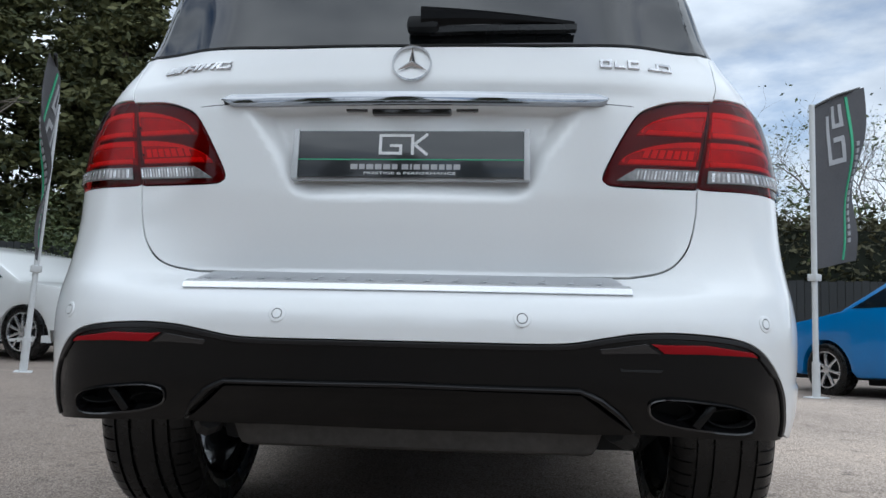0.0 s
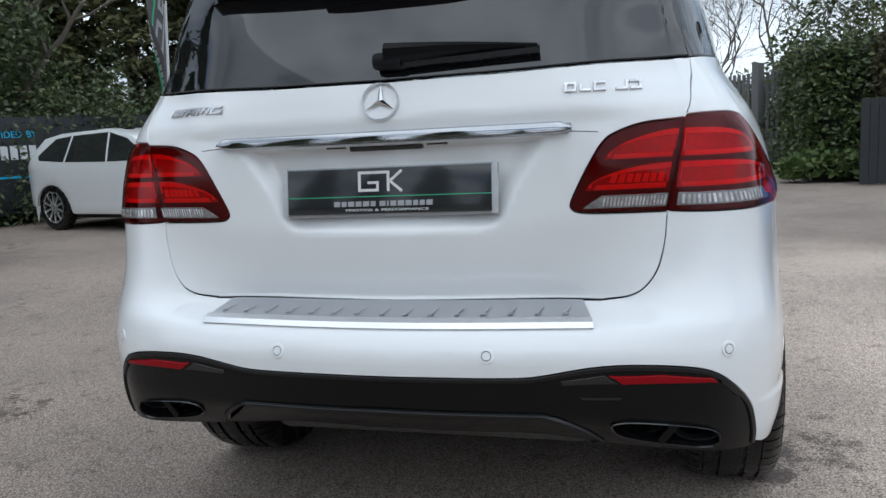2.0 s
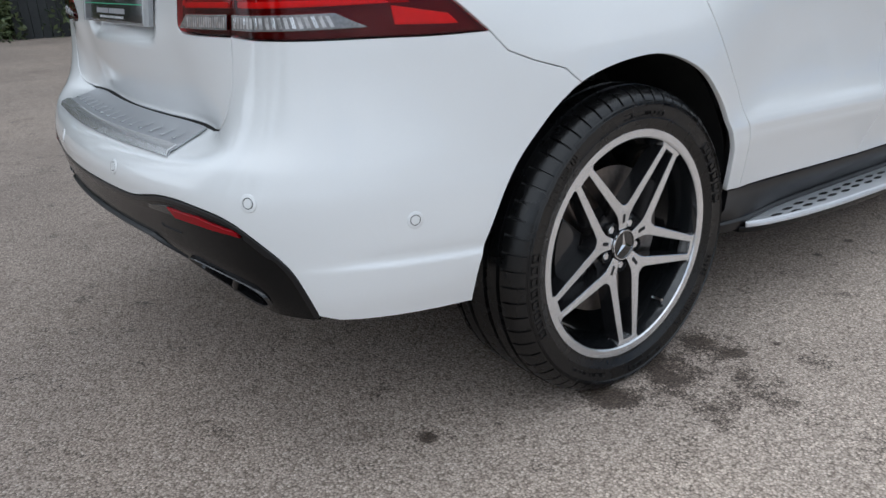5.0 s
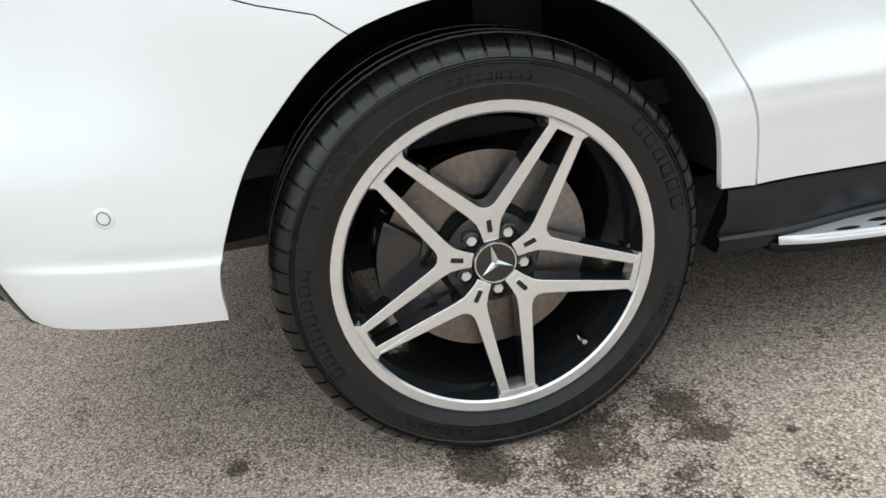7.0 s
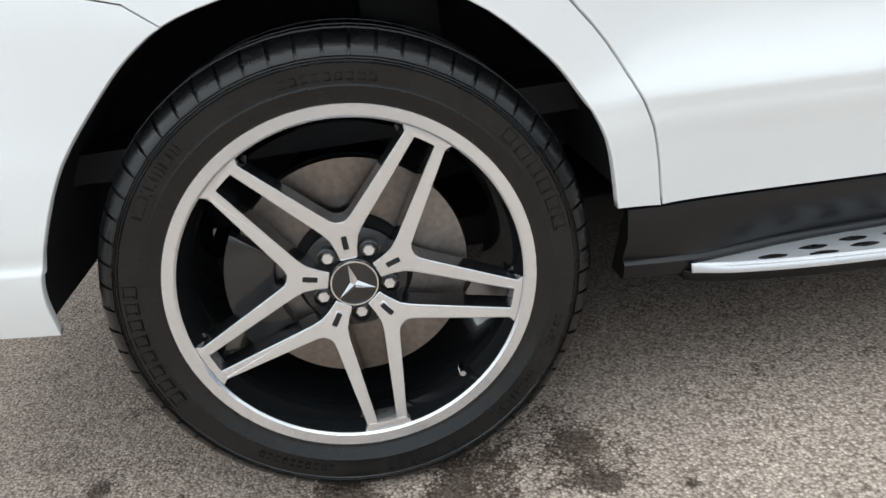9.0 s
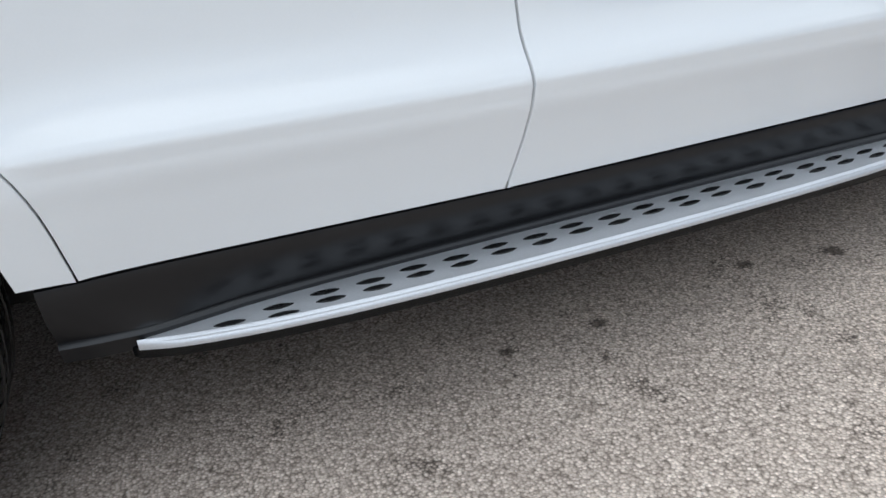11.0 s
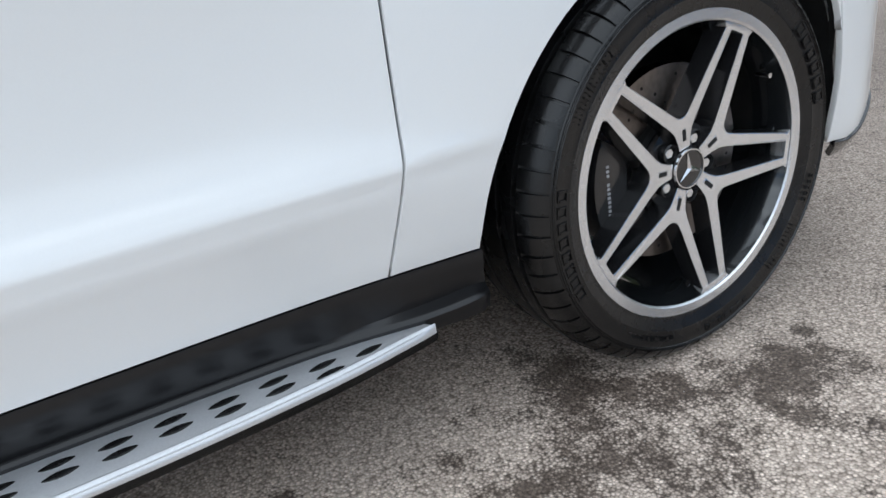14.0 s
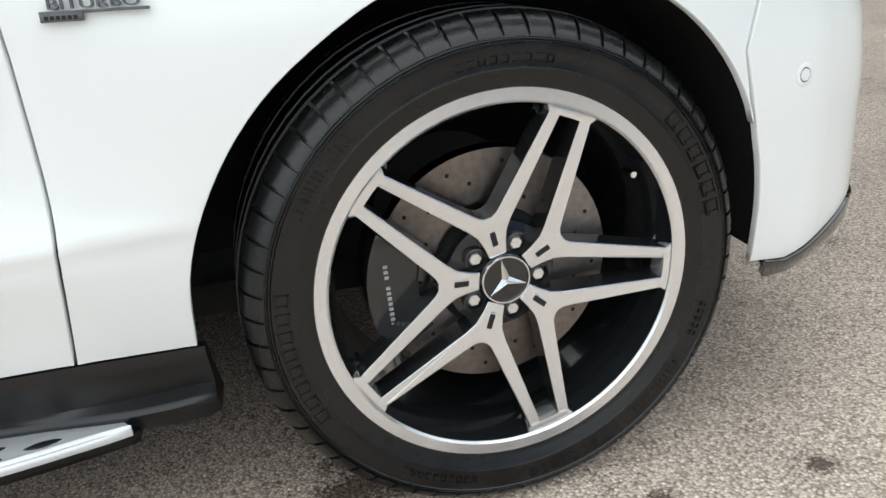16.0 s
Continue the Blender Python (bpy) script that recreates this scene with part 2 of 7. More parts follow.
def asphalt():
    m, n, l, b = shader("worn_asphalt")
    co = n.new("ShaderNodeTexCoord")

    def tex(kind, **v):
        t = n.new(kind)
        for k, val in v.items():
            t.inputs[k.replace("_", " ")].default_value = val
        l.new(co.outputs["Object"], t.inputs["Vector"])
        return t

    def ramp(src, stops):
        r = n.new("ShaderNodeValToRGB")
        e = r.color_ramp.elements
        while len(e) < len(stops):
            e.new(0.5)
        for q, (p, c) in zip(e, stops):
            q.position, q.color = p, (*c, 1)
        l.new(src, r.inputs["Fac"])
        return r.outputs["Color"]

    def mix(fac, a, c, mode="MIX"):
        x = n.new("ShaderNodeMix")
        x.data_type, x.blend_type = "RGBA", mode
        if isinstance(fac, float):
            x.inputs["Factor"].default_value = fac
        else:
            l.new(fac, x.inputs["Factor"])
        l.new(a, x.inputs[6]), l.new(c, x.inputs[7])
        return x.outputs[2]

    chips = tex("ShaderNodeTexVoronoi", Scale=180.0)
    chips.feature = "F1"
    bed = ramp(chips.outputs["Distance"], [(0.0, (1.08, 1.08, 1.07)), (0.38, (1.0, 1.0, 1.0)), (0.62, (0.74, 0.73, 0.72)), (0.85, (0.44, 0.425, 0.41))])
    stone = ramp(chips.outputs["Color"], [(0.0, (0.25, 0.212, 0.185)), (0.4, (0.44, 0.382, 0.338)), (0.75, (0.60, 0.53, 0.475)), (1.0, (0.80, 0.73, 0.67))])
    col = mix(1.0, stone, bed, "MULTIPLY")
    patch = tex("ShaderNodeTexNoise", Scale=0.55, Detail=6.0, Roughness=0.6)
    tone = ramp(patch.outputs["Fac"], [(0.25, (0.62, 0.61, 0.61)), (0.5, (0.9, 0.89, 0.88)), (0.75, (1.12, 1.09, 1.05))])
    col = mix(1.0, col, tone, "MULTIPLY")
    spots = tex("ShaderNodeTexNoise", Scale=5.5, Detail=5.0, Roughness=0.62)
    grime = ramp(spots.outputs["Fac"], [(0.60, (1, 1, 1)), (0.68, (0.5, 0.49, 0.48)), (0.75, (0.3, 0.29, 0.28))])
    col = mix(0.4, col, grime, "MULTIPLY")
    # damp oil marks beside each right-hand wheel
    wet = None
    for cx, cy, r in ((1.02, 2.66, 0.42), (1.0, 0.16, 0.33), (1.12, 2.95, 0.25), (-2.4, 0.0, 0.5), (-9.0, 5.2, 2.6), (1.15, 2.25, 0.28)):
        v = n.new("ShaderNodeVectorMath")
        v.operation = "DISTANCE"
        v.inputs[1].default_value = (cx, cy, 0)
        l.new(co.outputs["Object"], v.inputs[0])
        k = n.new("ShaderNodeMapRange")
        k.inputs["From Min"].default_value, k.inputs["From Max"].default_value = r, 0.15 * r
        k.inputs["To Min"].default_value, k.inputs["To Max"].default_value = 0.0, 0.24
        l.new(v.outputs["Value"], k.inputs["Value"])
        if wet is None:
            wet = k.outputs["Result"]
        else:
            s = n.new("ShaderNodeMath")
            s.operation = "MAXIMUM"
            l.new(wet, s.inputs[0]), l.new(k.outputs["Result"], s.inputs[1])
            wet = s.outputs[0]
    for cx, cy, r in ((1.19, 2.371, 0.035), (1.152, 2.293, 0.03), (1.06, 2.407, 0.05), (0.98, 2.79, 0.07), (1.16, 2.946, 0.05), (1.016, 3.116, 0.035), (1.046, 2.633, 0.05), (0.91, 2.342, 0.06), (0.82, 2.06, 0.032), (0.76, 1.85, 0.03),
                      (1.041, 0.353, 0.045), (1.076, 0.483, 0.025), (0.802, -0.536, 0.024), (0.867, -0.374, 0.024), (0.918, 0.32, 0.09), (0.80, 1.427, 0.03), (0.80, 1.209, 0.03), (1.024, 3.398, 0.03), (0.97, -0.07, 0.11)):
        v, k, s = n.new("ShaderNodeVectorMath"), n.new("ShaderNodeMapRange"), n.new("ShaderNodeMath")
        v.operation, v.inputs[1].default_value, s.operation = "DISTANCE", (cx, cy, 0), "MAXIMUM"
        k.inputs["From Min"].default_value, k.inputs["From Max"].default_value = 1.1 * r, 0.2 * r
        k.inputs["To Min"].default_value, k.inputs["To Max"].default_value = 0.0, 0.30
        l.new(co.outputs["Object"], v.inputs[0]), l.new(v.outputs["Value"], k.inputs["Value"])
        l.new(wet, s.inputs[0]), l.new(k.outputs["Result"], s.inputs[1])
        wet = s.outputs[0]
    blot = tex("ShaderNodeTexNoise", Scale=7.0, Detail=7.0, Roughness=0.65)
    s = n.new("ShaderNodeMath")
    s.operation = "ADD"
    l.new(blot.outputs["Fac"], s.inputs[0]), l.new(wet, s.inputs[1])
    pits = n.new("ShaderNodeMath")
    pits.operation, pits.inputs[1].default_value = "MULTIPLY_ADD", 0.16
    grit = tex("ShaderNodeTexNoise", Scale=48.0, Detail=4.0, Roughness=0.7)
    pit2 = n.new("ShaderNodeMath")
    pit2.operation, pit2.inputs[1].default_value = "MULTIPLY_ADD", 0.36
    l.new(chips.outputs["Distance"], pits.inputs[0]), l.new(s.outputs[0], pits.inputs[2])
    l.new(grit.outputs["Fac"], pit2.inputs[0]), l.new(pits.outputs[0], pit2.inputs[2])
    mask = ramp(pit2.outputs[0], [(0.86, (0, 0, 0)), (1.0, (1, 1, 1))])
    dark = n.new("ShaderNodeRGB")
    dark.outputs[0].default_value = (0.27, 0.252, 0.24, 1)
    col = mix(mask, col, mix(1.0, col, dark.outputs[0], "MULTIPLY"))
    # light painted into the colour: a paler lobe beside the car, darker yard beyond
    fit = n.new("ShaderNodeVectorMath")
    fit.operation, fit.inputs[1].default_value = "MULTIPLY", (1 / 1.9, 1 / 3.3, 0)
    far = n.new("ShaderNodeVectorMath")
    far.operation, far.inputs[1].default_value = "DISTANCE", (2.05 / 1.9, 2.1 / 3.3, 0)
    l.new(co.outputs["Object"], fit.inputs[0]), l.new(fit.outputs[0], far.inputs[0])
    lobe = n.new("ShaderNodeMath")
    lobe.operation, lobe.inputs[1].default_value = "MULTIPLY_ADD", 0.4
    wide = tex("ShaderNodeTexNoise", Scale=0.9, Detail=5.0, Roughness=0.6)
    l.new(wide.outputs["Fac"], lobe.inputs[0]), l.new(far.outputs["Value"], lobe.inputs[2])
    lit_lobe = n.new("ShaderNodeMapRange")
    lit_lobe.interpolation_type = "SMOOTHSTEP"
    lit_lobe.inputs["From Min"].default_value, lit_lobe.inputs["From Max"].default_value = 0.55, 1.65
    l.new(lobe.outputs[0], lit_lobe.inputs["Value"])
    lit_tone = ramp(lit_lobe.outputs["Result"], [(0.0, (1.36, 1.31, 1.25)), (1.0, (0.74, 0.71, 0.685))])
    col = mix(1.0, col, lit_tone, "MULTIPLY")
    flecks = tex("ShaderNodeTexVoronoi", Scale=38.0)
    fk = ramp(flecks.outputs["Distance"], [(0.035, (1, 1, 1)), (0.06, (0, 0, 0))])
    pale = n.new("ShaderNodeRGB")
    pale.outputs[0].default_value = (0.5, 0.48, 0.45, 1)
    col = mix(fk, col, pale.outputs[0])
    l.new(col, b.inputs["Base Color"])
    rr = n.new("ShaderNodeMapRange")
    rr.inputs["To Min"].default_value, rr.inputs["To Max"].default_value = 0.88, 0.55
    l.new(mask, rr.inputs["Value"]), l.new(rr.outputs["Result"], b.inputs["Roughness"])
    bp = n.new("ShaderNodeBump")
    bp.inputs["Strength"].default_value, bp.inputs["Distance"].default_value = 0.6, 0.004
    bp.invert = True
    l.new(chips.outputs["Distance"], bp.inputs["Height"]), l.new(bp.outputs["Normal"], b.inputs["Normal"])
    b.inputs["Specular IOR Level"].default_value = 0.3
    return m


ASPHALT = asphalt()
VERGE = surf("grass_verge_soil", (0.07, 0.09, 0.03), 0.95, var=0.4, scale=3, bump=1.0, bscale=60)


# ---- building helpers ----
def thing(name, label, category, group="", kind="", at=None):
    ob = new(name)
    ob.empty_display_size = 0.1
    if at is not None:
        ob.matrix_world = at
    return tagged(ob, label, category, group, kind)


def part(name, data, material, parent, label="", smooth=True):
    """Links a bmesh or a mesh as one object under a thing or a part."""
    if isinstance(data, bmesh.types.BMesh):
        bm, data = data, bpy.data.meshes.new(name)
        bmesh.ops.recalc_face_normals(bm, faces=bm.faces)
        bm.to_mesh(data)
        bm.free()
        if smooth:
            data.shade_smooth()
            data.set_sharp_from_angle(angle=radians(35))
    if material and not data.materials:
        data.materials.append(material)
    ob = new(name, data)
    ob.parent = parent
    if label:
        ob["label"] = label
    return ob


def solo(name, data, material, label, category, group="", kind="", smooth=True):
    return tagged(part(name, data, material, None, "", smooth), label, category, group, kind)


def box_bm(x0, x1, y0, y1, z0, z1, bevel=0.0, bm=None):
    bm = bm or bmesh.new()
    r = bmesh.ops.create_cube(bm, size=1.0, matrix=Matrix.Translation(((x0 + x1) / 2, (y0 + y1) / 2, (z0 + z1) / 2)) @ Matrix.Diagonal((x1 - x0, y1 - y0, z1 - z0, 1)))
    if bevel:
        edges = list({e for v in r["verts"] for e in v.link_edges})
        bmesh.ops.bevel(bm, geom=edges, offset=bevel, segments=2, profile=0.6, affect="EDGES")
    return bm


def lathe(profile, n, axis="x", groove=None, turns=None):
    """Turns (radius, along) points round the axis. groove: function (point index, step) that lowers the radius."""
    pr = np.array(profile, float)
    th = np.arange(n) * 2 * np.pi / n if turns is None else np.asarray(turns)
    n = len(th)
    rad = np.repeat(pr[:, :1], n, 1)
    if groove:
        rad = rad - np.array([[groove(i, k) for k in range(n)] for i in range(len(pr))])
    a, c, s = np.repeat(pr[:, 1:], n, 1), rad * np.cos(th), rad * np.sin(th)
    v = np.stack([a, c, s] if axis == "x" else [c, s, a], -1).reshape(-1, 3)
    faces = [(i * n + k, i * n + (k + 1) % n, (i + 1) * n + (k + 1) % n, (i + 1) * n + k) for i in range(len(pr) - 1) for k in range(n)]
    me = bpy.data.meshes.new("turned")
    me.from_pydata(v.tolist(), [], faces)
    bm = bmesh.new()
    bm.from_mesh(me)
    bpy.data.meshes.remove(me)
    return bm


def prism(outline, x0, x1, bevel=0.0, to=None):
    """A flat outline in (y, z), given depth from x0 to x1."""
    bm = bmesh.new()
    lo = [bm.verts.new((x0, y, z)) for y, z in outline]
    hi = [bm.verts.new((x1, y, z)) for y, z in outline]
    bm.faces.new(lo), bm.faces.new(hi[::-1])
    for i in range(len(lo)):
        j = (i + 1) % len(lo)
        bm.faces.new((lo[i], hi[i], hi[j], lo[j]))
    bmesh.ops.recalc_face_normals(bm, faces=bm.faces)
    if bevel:
        bmesh.ops.bevel(bm, geom=[e for e in bm.edges if len(e.link_faces) == 2 and e.calc_face_angle(0) > 0.8], offset=bevel, segments=2, profile=0.6, affect="EDGES")
    if to is not None:
        bmesh.ops.transform(bm, matrix=to, verts=bm.verts)
    return bm


def tube(points, radius, sides=8, bm=None, tip=None):
    """A round bar along a line of points, tapering to tip."""
    bm = bm or bmesh.new()
    pts = [Vector(p) for p in points]
    rings = []
    for i, p in enumerate(pts):
        d = (pts[min(i + 1, len(pts) - 1)] - pts[max(i - 1, 0)]).normalized()
        u = d.cross(Vector((0, 0, 1)) if abs(d.z) < 0.9 else Vector((1, 0, 0))).normalized()
        w = d.cross(u)
        r = radius if tip is None else radius + (tip - radius) * i / (len(pts) - 1)
        rings.append([bm.verts.new(p + r * (math.cos(a) * u + math.sin(a) * w)) for a in [2 * math.pi * k / sides for k in range(sides)]])
    for a, b in zip(rings, rings[1:]):
        for k in range(sides):
            bm.faces.new((a[k], a[(k + 1) % sides], b[(k + 1) % sides], b[k]))
    bm.faces.new(rings[0][::-1]), bm.faces.new(rings[-1])
    return bm


def catmull(pts, per=8, closed=False):
    p = np.array(pts, float)
    q = np.vstack([p[-1:], p, p[:2]]) if closed else np.vstack([2 * p[0] - p[1], p, 2 * p[-1] - p[-2]])
    out = []
    for i in range(len(q) - 3):
        a, b, c, d = q[i : i + 4]
        for k in range(per):
            t = k / per
            out.append(0.5 * (2 * b + (c - a) * t + (2 * a - 5 * b + 4 * c - d) * t**2 + (3 * b - a - 3 * c + d) * t**3))
    if not closed:
        out.append(p[-1])
    return np.array(out)


def words(text, size, material, parent, m, depth=0.002):
    """Lettering as a thin mesh, in the xz plane before m is applied."""
    cu = bpy.data.curves.new("lettering", "FONT")
    cu.body, cu.size, cu.extrude, cu.align_x, cu.align_y = text, size, depth, "CENTER", "CENTER"
    tmp = new("lettering", cu)
    me = bpy.data.meshes.new_from_object(tmp.evaluated_get(bpy.context.evaluated_depsgraph_get()))
    bpy.data.objects.remove(tmp), bpy.data.curves.remove(cu)
    me.materials.clear()
    me.transform(m @ pose(0, 0, 0, 90))
    return part("lettering", me, material, parent)

# ---- the ground ----
def ground_z(x, y):
    t = np.clip((np.asarray(y, float) - 2.8) / 4.0, 0, 1)
    u = np.clip((-2.5 - np.asarray(x, float)) / 3.5, 0, 1) * (1 - np.clip((np.asarray(y, float) - 3.5) / 3.5, 0, 1))
    v = np.clip((np.asarray(y, float) - 4.6) / 2.6, 0, 1) * np.clip((np.asarray(x, float) - 0.5) / 2.5, 0, 1)
    return -0.15 * t * t * (3 - 2 * t) + 0.09 * u * u * (3 - 2 * u) - 0.11 * v * v * (3 - 2 * v)


gx = np.concatenate([[-400, -120, -50], np.linspace(-22, 16, 39), [50, 120, 400]])
gy = np.concatenate([[-400, -120, -40], np.linspace(-12, 24, 37), [60, 150, 400]])
gv = [(x, y, float(ground_z(x, y))) for y in gy for x in gx]
gf = [(j * len(gx) + i, j * len(gx) + i + 1, (j + 1) * len(gx) + i + 1, (j + 1) * len(gx) + i) for j in range(len(gy) - 1) for i in range(len(gx) - 1)]
gm = bpy.data.meshes.new("ground")
gm.from_pydata(gv, [], gf)
gm.shade_smooth()
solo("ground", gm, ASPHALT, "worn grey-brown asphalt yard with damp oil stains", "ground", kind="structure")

# ---- the white estate car: its skin as offsets from one plan line ----
PLAN = catmull([(-0.25, -0.984), (0, -0.995), (0.25, -0.984), (0.5, -0.953), (0.70, -0.905), (0.80, -0.838), (0.866, -0.74), (0.902, -0.60), (0.921, -0.43), (0.928, -0.1), (0.932, 0.5), (0.938, 1.2), (0.936, 1.9),
                (0.930, 2.4), (0.924, 2.9), (0.902, 3.34), (0.852, 3.505), (0.725, 3.65), (0.44, 3.76), (0, 3.795), (-0.3, 3.78)], 40)
_i0 = int(np.argmin(np.abs(PLAN[:200, 0])))
_i1 = 400 + int(np.argmin(np.abs(PLAN[400:, 0])))
PLAN = PLAN[_i0 : _i1 + 1]
PLAN[0, 0] = PLAN[-1, 0] = 0.0
ARC = np.concatenate([[0], np.cumsum(np.linalg.norm(np.diff(PLAN, axis=0), axis=1))])
_tan = np.gradient(PLAN, ARC, axis=0)
_tan /= np.linalg.norm(_tan, axis=1)[:, None]
PNORM = np.stack([_tan[:, 1], -_tan[:, 0]], -1)
PNORM[0], PNORM[-1] = (0, -1), (0, 1)
LONG = ARC[-1]


def near_s(x, y):
    return float(ARC[np.argmin((PLAN[:, 0] - x) ** 2 + (PLAN[:, 1] - y) ** 2)])


def rx(x, z):
    return (float(np.interp(x, PLAN[:200, 0], ARC[:200])), z)


_m = (PLAN[:, 1] > -0.62) & (PLAN[:, 1] < 3.55)


def sy(y, z):
    return (float(np.interp(y, PLAN[_m, 1], ARC[_m])), z)


def at3(x, y, z):
    return (near_s(x, y), z)


ZK = np.array([0.20, 0.30, 0.36, 0.40, 0.44, 0.50, 0.56, 0.59, 0.63, 0.665, 0.695, 0.715, 0.735, 0.78, 0.85, 0.93, 1.02, 1.10, 1.16, 1.20, 1.25, 1.32, 1.42, 1.52, 1.62, 1.72])
_rc = [(.2, -.46), (.30, -.33), (.36, -.235), (.40, -.165), (.44, -.092), (.50, -.016), (.56, -.004), (.59, .002), (.63, .004), (.665, -.008), (.695, -.035), (.715, -.10), (.735, -.165), (.78, -.155), (.85, -.138), (.93, -.128), (1.02, -.128), (1.10, -.130), (1.16, -.128), (1.20, -.136), (1.25, -.150), (1.32, -.172), (1.42, -.207), (1.52, -.245), (1.62, -.30), (1.72, -.38)]
_r5 = [(.2, -.38), (.30, -.25), (.36, -.16), (.40, -.108), (.44, -.056), (.50, -.010), (.56, 0), (.59, .004), (.63, .004), (.665, -.006), (.695, -.030), (.715, -.09), (.735, -.140), (.78, -.132), (.85, -.122), (.93, -.110), (1.02, -.108), (1.10, -.110), (1.16, -.112), (1.20, -.122), (1.25, -.145), (1.32, -.172), (1.42, -.207), (1.52, -.245), (1.62, -.30), (1.72, -.38)]
_r66 = [(.2, -.26), (.30, -.17), (.36, -.105), (.40, -.066), (.44, -.034), (.50, -.004), (.56, .004), (.59, .006), (.63, .004), (.665, -.004), (.695, -.016), (.715, -.034), (.735, -.055), (.78, -.082), (.85, -.100), (.93, -.106), (1.02, -.108), (1.10, -.114), (1.16, -.124), (1.20, -.148), (1.25, -.182), (1.32, -.207), (1.42, -.236), (1.52, -.275), (1.62, -.33), (1.72, -.41)]
_cor = [(.2, -.15), (.30, -.07), (.36, -.03), (.40, -.016), (.44, -.006), (.50, 0), (.56, .003), (.59, .004), (.63, .003), (.665, -.002), (.695, -.008), (.715, -.014), (.735, -.020), (.78, -.032), (.85, -.044), (.93, -.050), (1.02, -.062), (1.10, -.082), (1.16, -.106), (1.20, -.130), (1.25, -.166), (1.32, -.203), (1.42, -.237), (1.52, -.28), (1.62, -.335), (1.72, -.41)]
_s4 = [(.2, -.12), (.30, -.05), (.36, -.03), (.40, -.018), (.44, -.008), (.50, 0), (.56, .004), (.59, .004), (.63, .003), (.665, 0), (.695, -.002), (.715, -.003), (.735, -.004), (.78, -.006), (.85, -.008), (.93, -.012), (1.02, -.028), (1.10, -.052), (1.16, -.080), (1.20, -.108), (1.25, -.142), (1.32, -.165), (1.42, -.195), (1.52, -.235), (1.62, -.285), (1.72, -.36)]
_s0 = [(.2, -.12), (.30, -.05), (.36, -.02), (.40, -.008), (.44, 0), (.50, .008), (.56, .014), (.59, .016), (.63, .018), (.665, .020), (.695, .021), (.715, .022), (.735, .022), (.78, .022), (.85, .018), (.93, .004), (1.02, -.020), (1.10, -.040), (1.16, -.064), (1.20, -.090), (1.25, -.124), (1.32, -.142), (1.42, -.168), (1.52, -.20), (1.62, -.248), (1.72, -.32)]
_door = [(.2, -.16), (.30, -.085), (.36, -.060), (.40, -.046), (.44, -.036), (.50, -.019), (.56, -.003), (.59, -.003), (.63, -.017), (.665, -.025), (.695, -.028), (.715, -.029), (.735, -.029), (.78, -.028), (.85, -.022), (.93, -.014), (1.02, -.014), (1.10, -.040), (1.16, -.072), (1.20, -.098), (1.25, -.120), (1.32, -.138), (1.42, -.162), (1.52, -.195), (1.62, -.240), (1.72, -.31)]
_fend = [(.2, -.12), (.30, -.05), (.36, -.034), (.40, -.022), (.44, -.012), (.50, 0), (.56, .008), (.59, .012), (.63, .015), (.665, .017), (.695, .018), (.715, .018), (.735, .018), (.78, .017), (.85, .010), (.93, -.010), (1.02, -.052), (1.10, -.13), (1.16, -.19), (1.20, -.23), (1.25, -.28), (1.32, -.3), (1.42, -.3), (1.52, -.3), (1.62, -.3), (1.72, -.3)]
_nose = [(.2, -.07), (.30, -.010), (.36, -.002), (.40, -.001), (.44, .000), (.50, .001), (.56, .002), (.59, .001), (.63, -.002), (.665, -.006), (.695, -.012), (.715, -.014), (.735, -.016), (.78, -.02), (.85, -.04), (.93, -.10), (1.02, -.18), (1.10, -.28), (1.16, -.3), (1.20, -.3), (1.25, -.3), (1.32, -.3), (1.42, -.3), (1.52, -.3), (1.62, -.3), (1.72, -.3)]
STATIONS = [(0.0, _rc), (rx(0.35, 0)[0], _rc), (rx(0.5, 0)[0], _r5), (rx(0.66, 0)[0], _r66), (near_s(0.83, -0.80), _cor), (near_s(0.902, -0.60), _cor), (sy(-0.42, 0)[0], _s4), (sy(-0.10, 0)[0], _s0), (sy(0.22, 0)[0], _s0),
            (sy(0.62, 0)[0], _door), (sy(1.2, 0)[0], _door), (sy(2.1, 0)[0], _door), (sy(2.62, 0)[0], _fend), (sy(3.2, 0)[0], _fend), (near_s(0.852, 3.505), _nose), (LONG, _nose)]
SK = np.array([s for s, _ in STATIONS])
DK = np.array([[d for _, d in p] for _, p in STATIONS])
DK[5] = 0.5 * (DK[4] + DK[6])


def hermite(xk, yk, x):
    """Smooth interpolation through (xk, yk), along the first axis of yk, with no overshoot."""
    h = np.diff(xk)
    dl = np.diff(yk, axis=0) / h.reshape(-1, *[1] * (yk.ndim - 1))
    m = np.zeros_like(yk)
    a, b = dl[:-1], dl[1:]
    with np.errstate(divide="ignore", invalid="ignore"):
        m[1:-1] = np.where(a * b > 0, 2 * a * b / (a + b), 0)
    i = np.clip(np.searchsorted(xk, x) - 1, 0, len(xk) - 2)
    t = (x - xk[i]) / h[i]
    sh = (-1, *[1] * (yk.ndim - 1))
    t, hh = t.reshape(sh), h[i].reshape(sh)
    return (2 * t**3 - 3 * t**2 + 1) * yk[i] + (t**3 - 2 * t**2 + t) * hh * m[i] + (-2 * t**3 + 3 * t**2) * yk[i + 1] + (t**3 - t**2) * hh * m[i + 1]


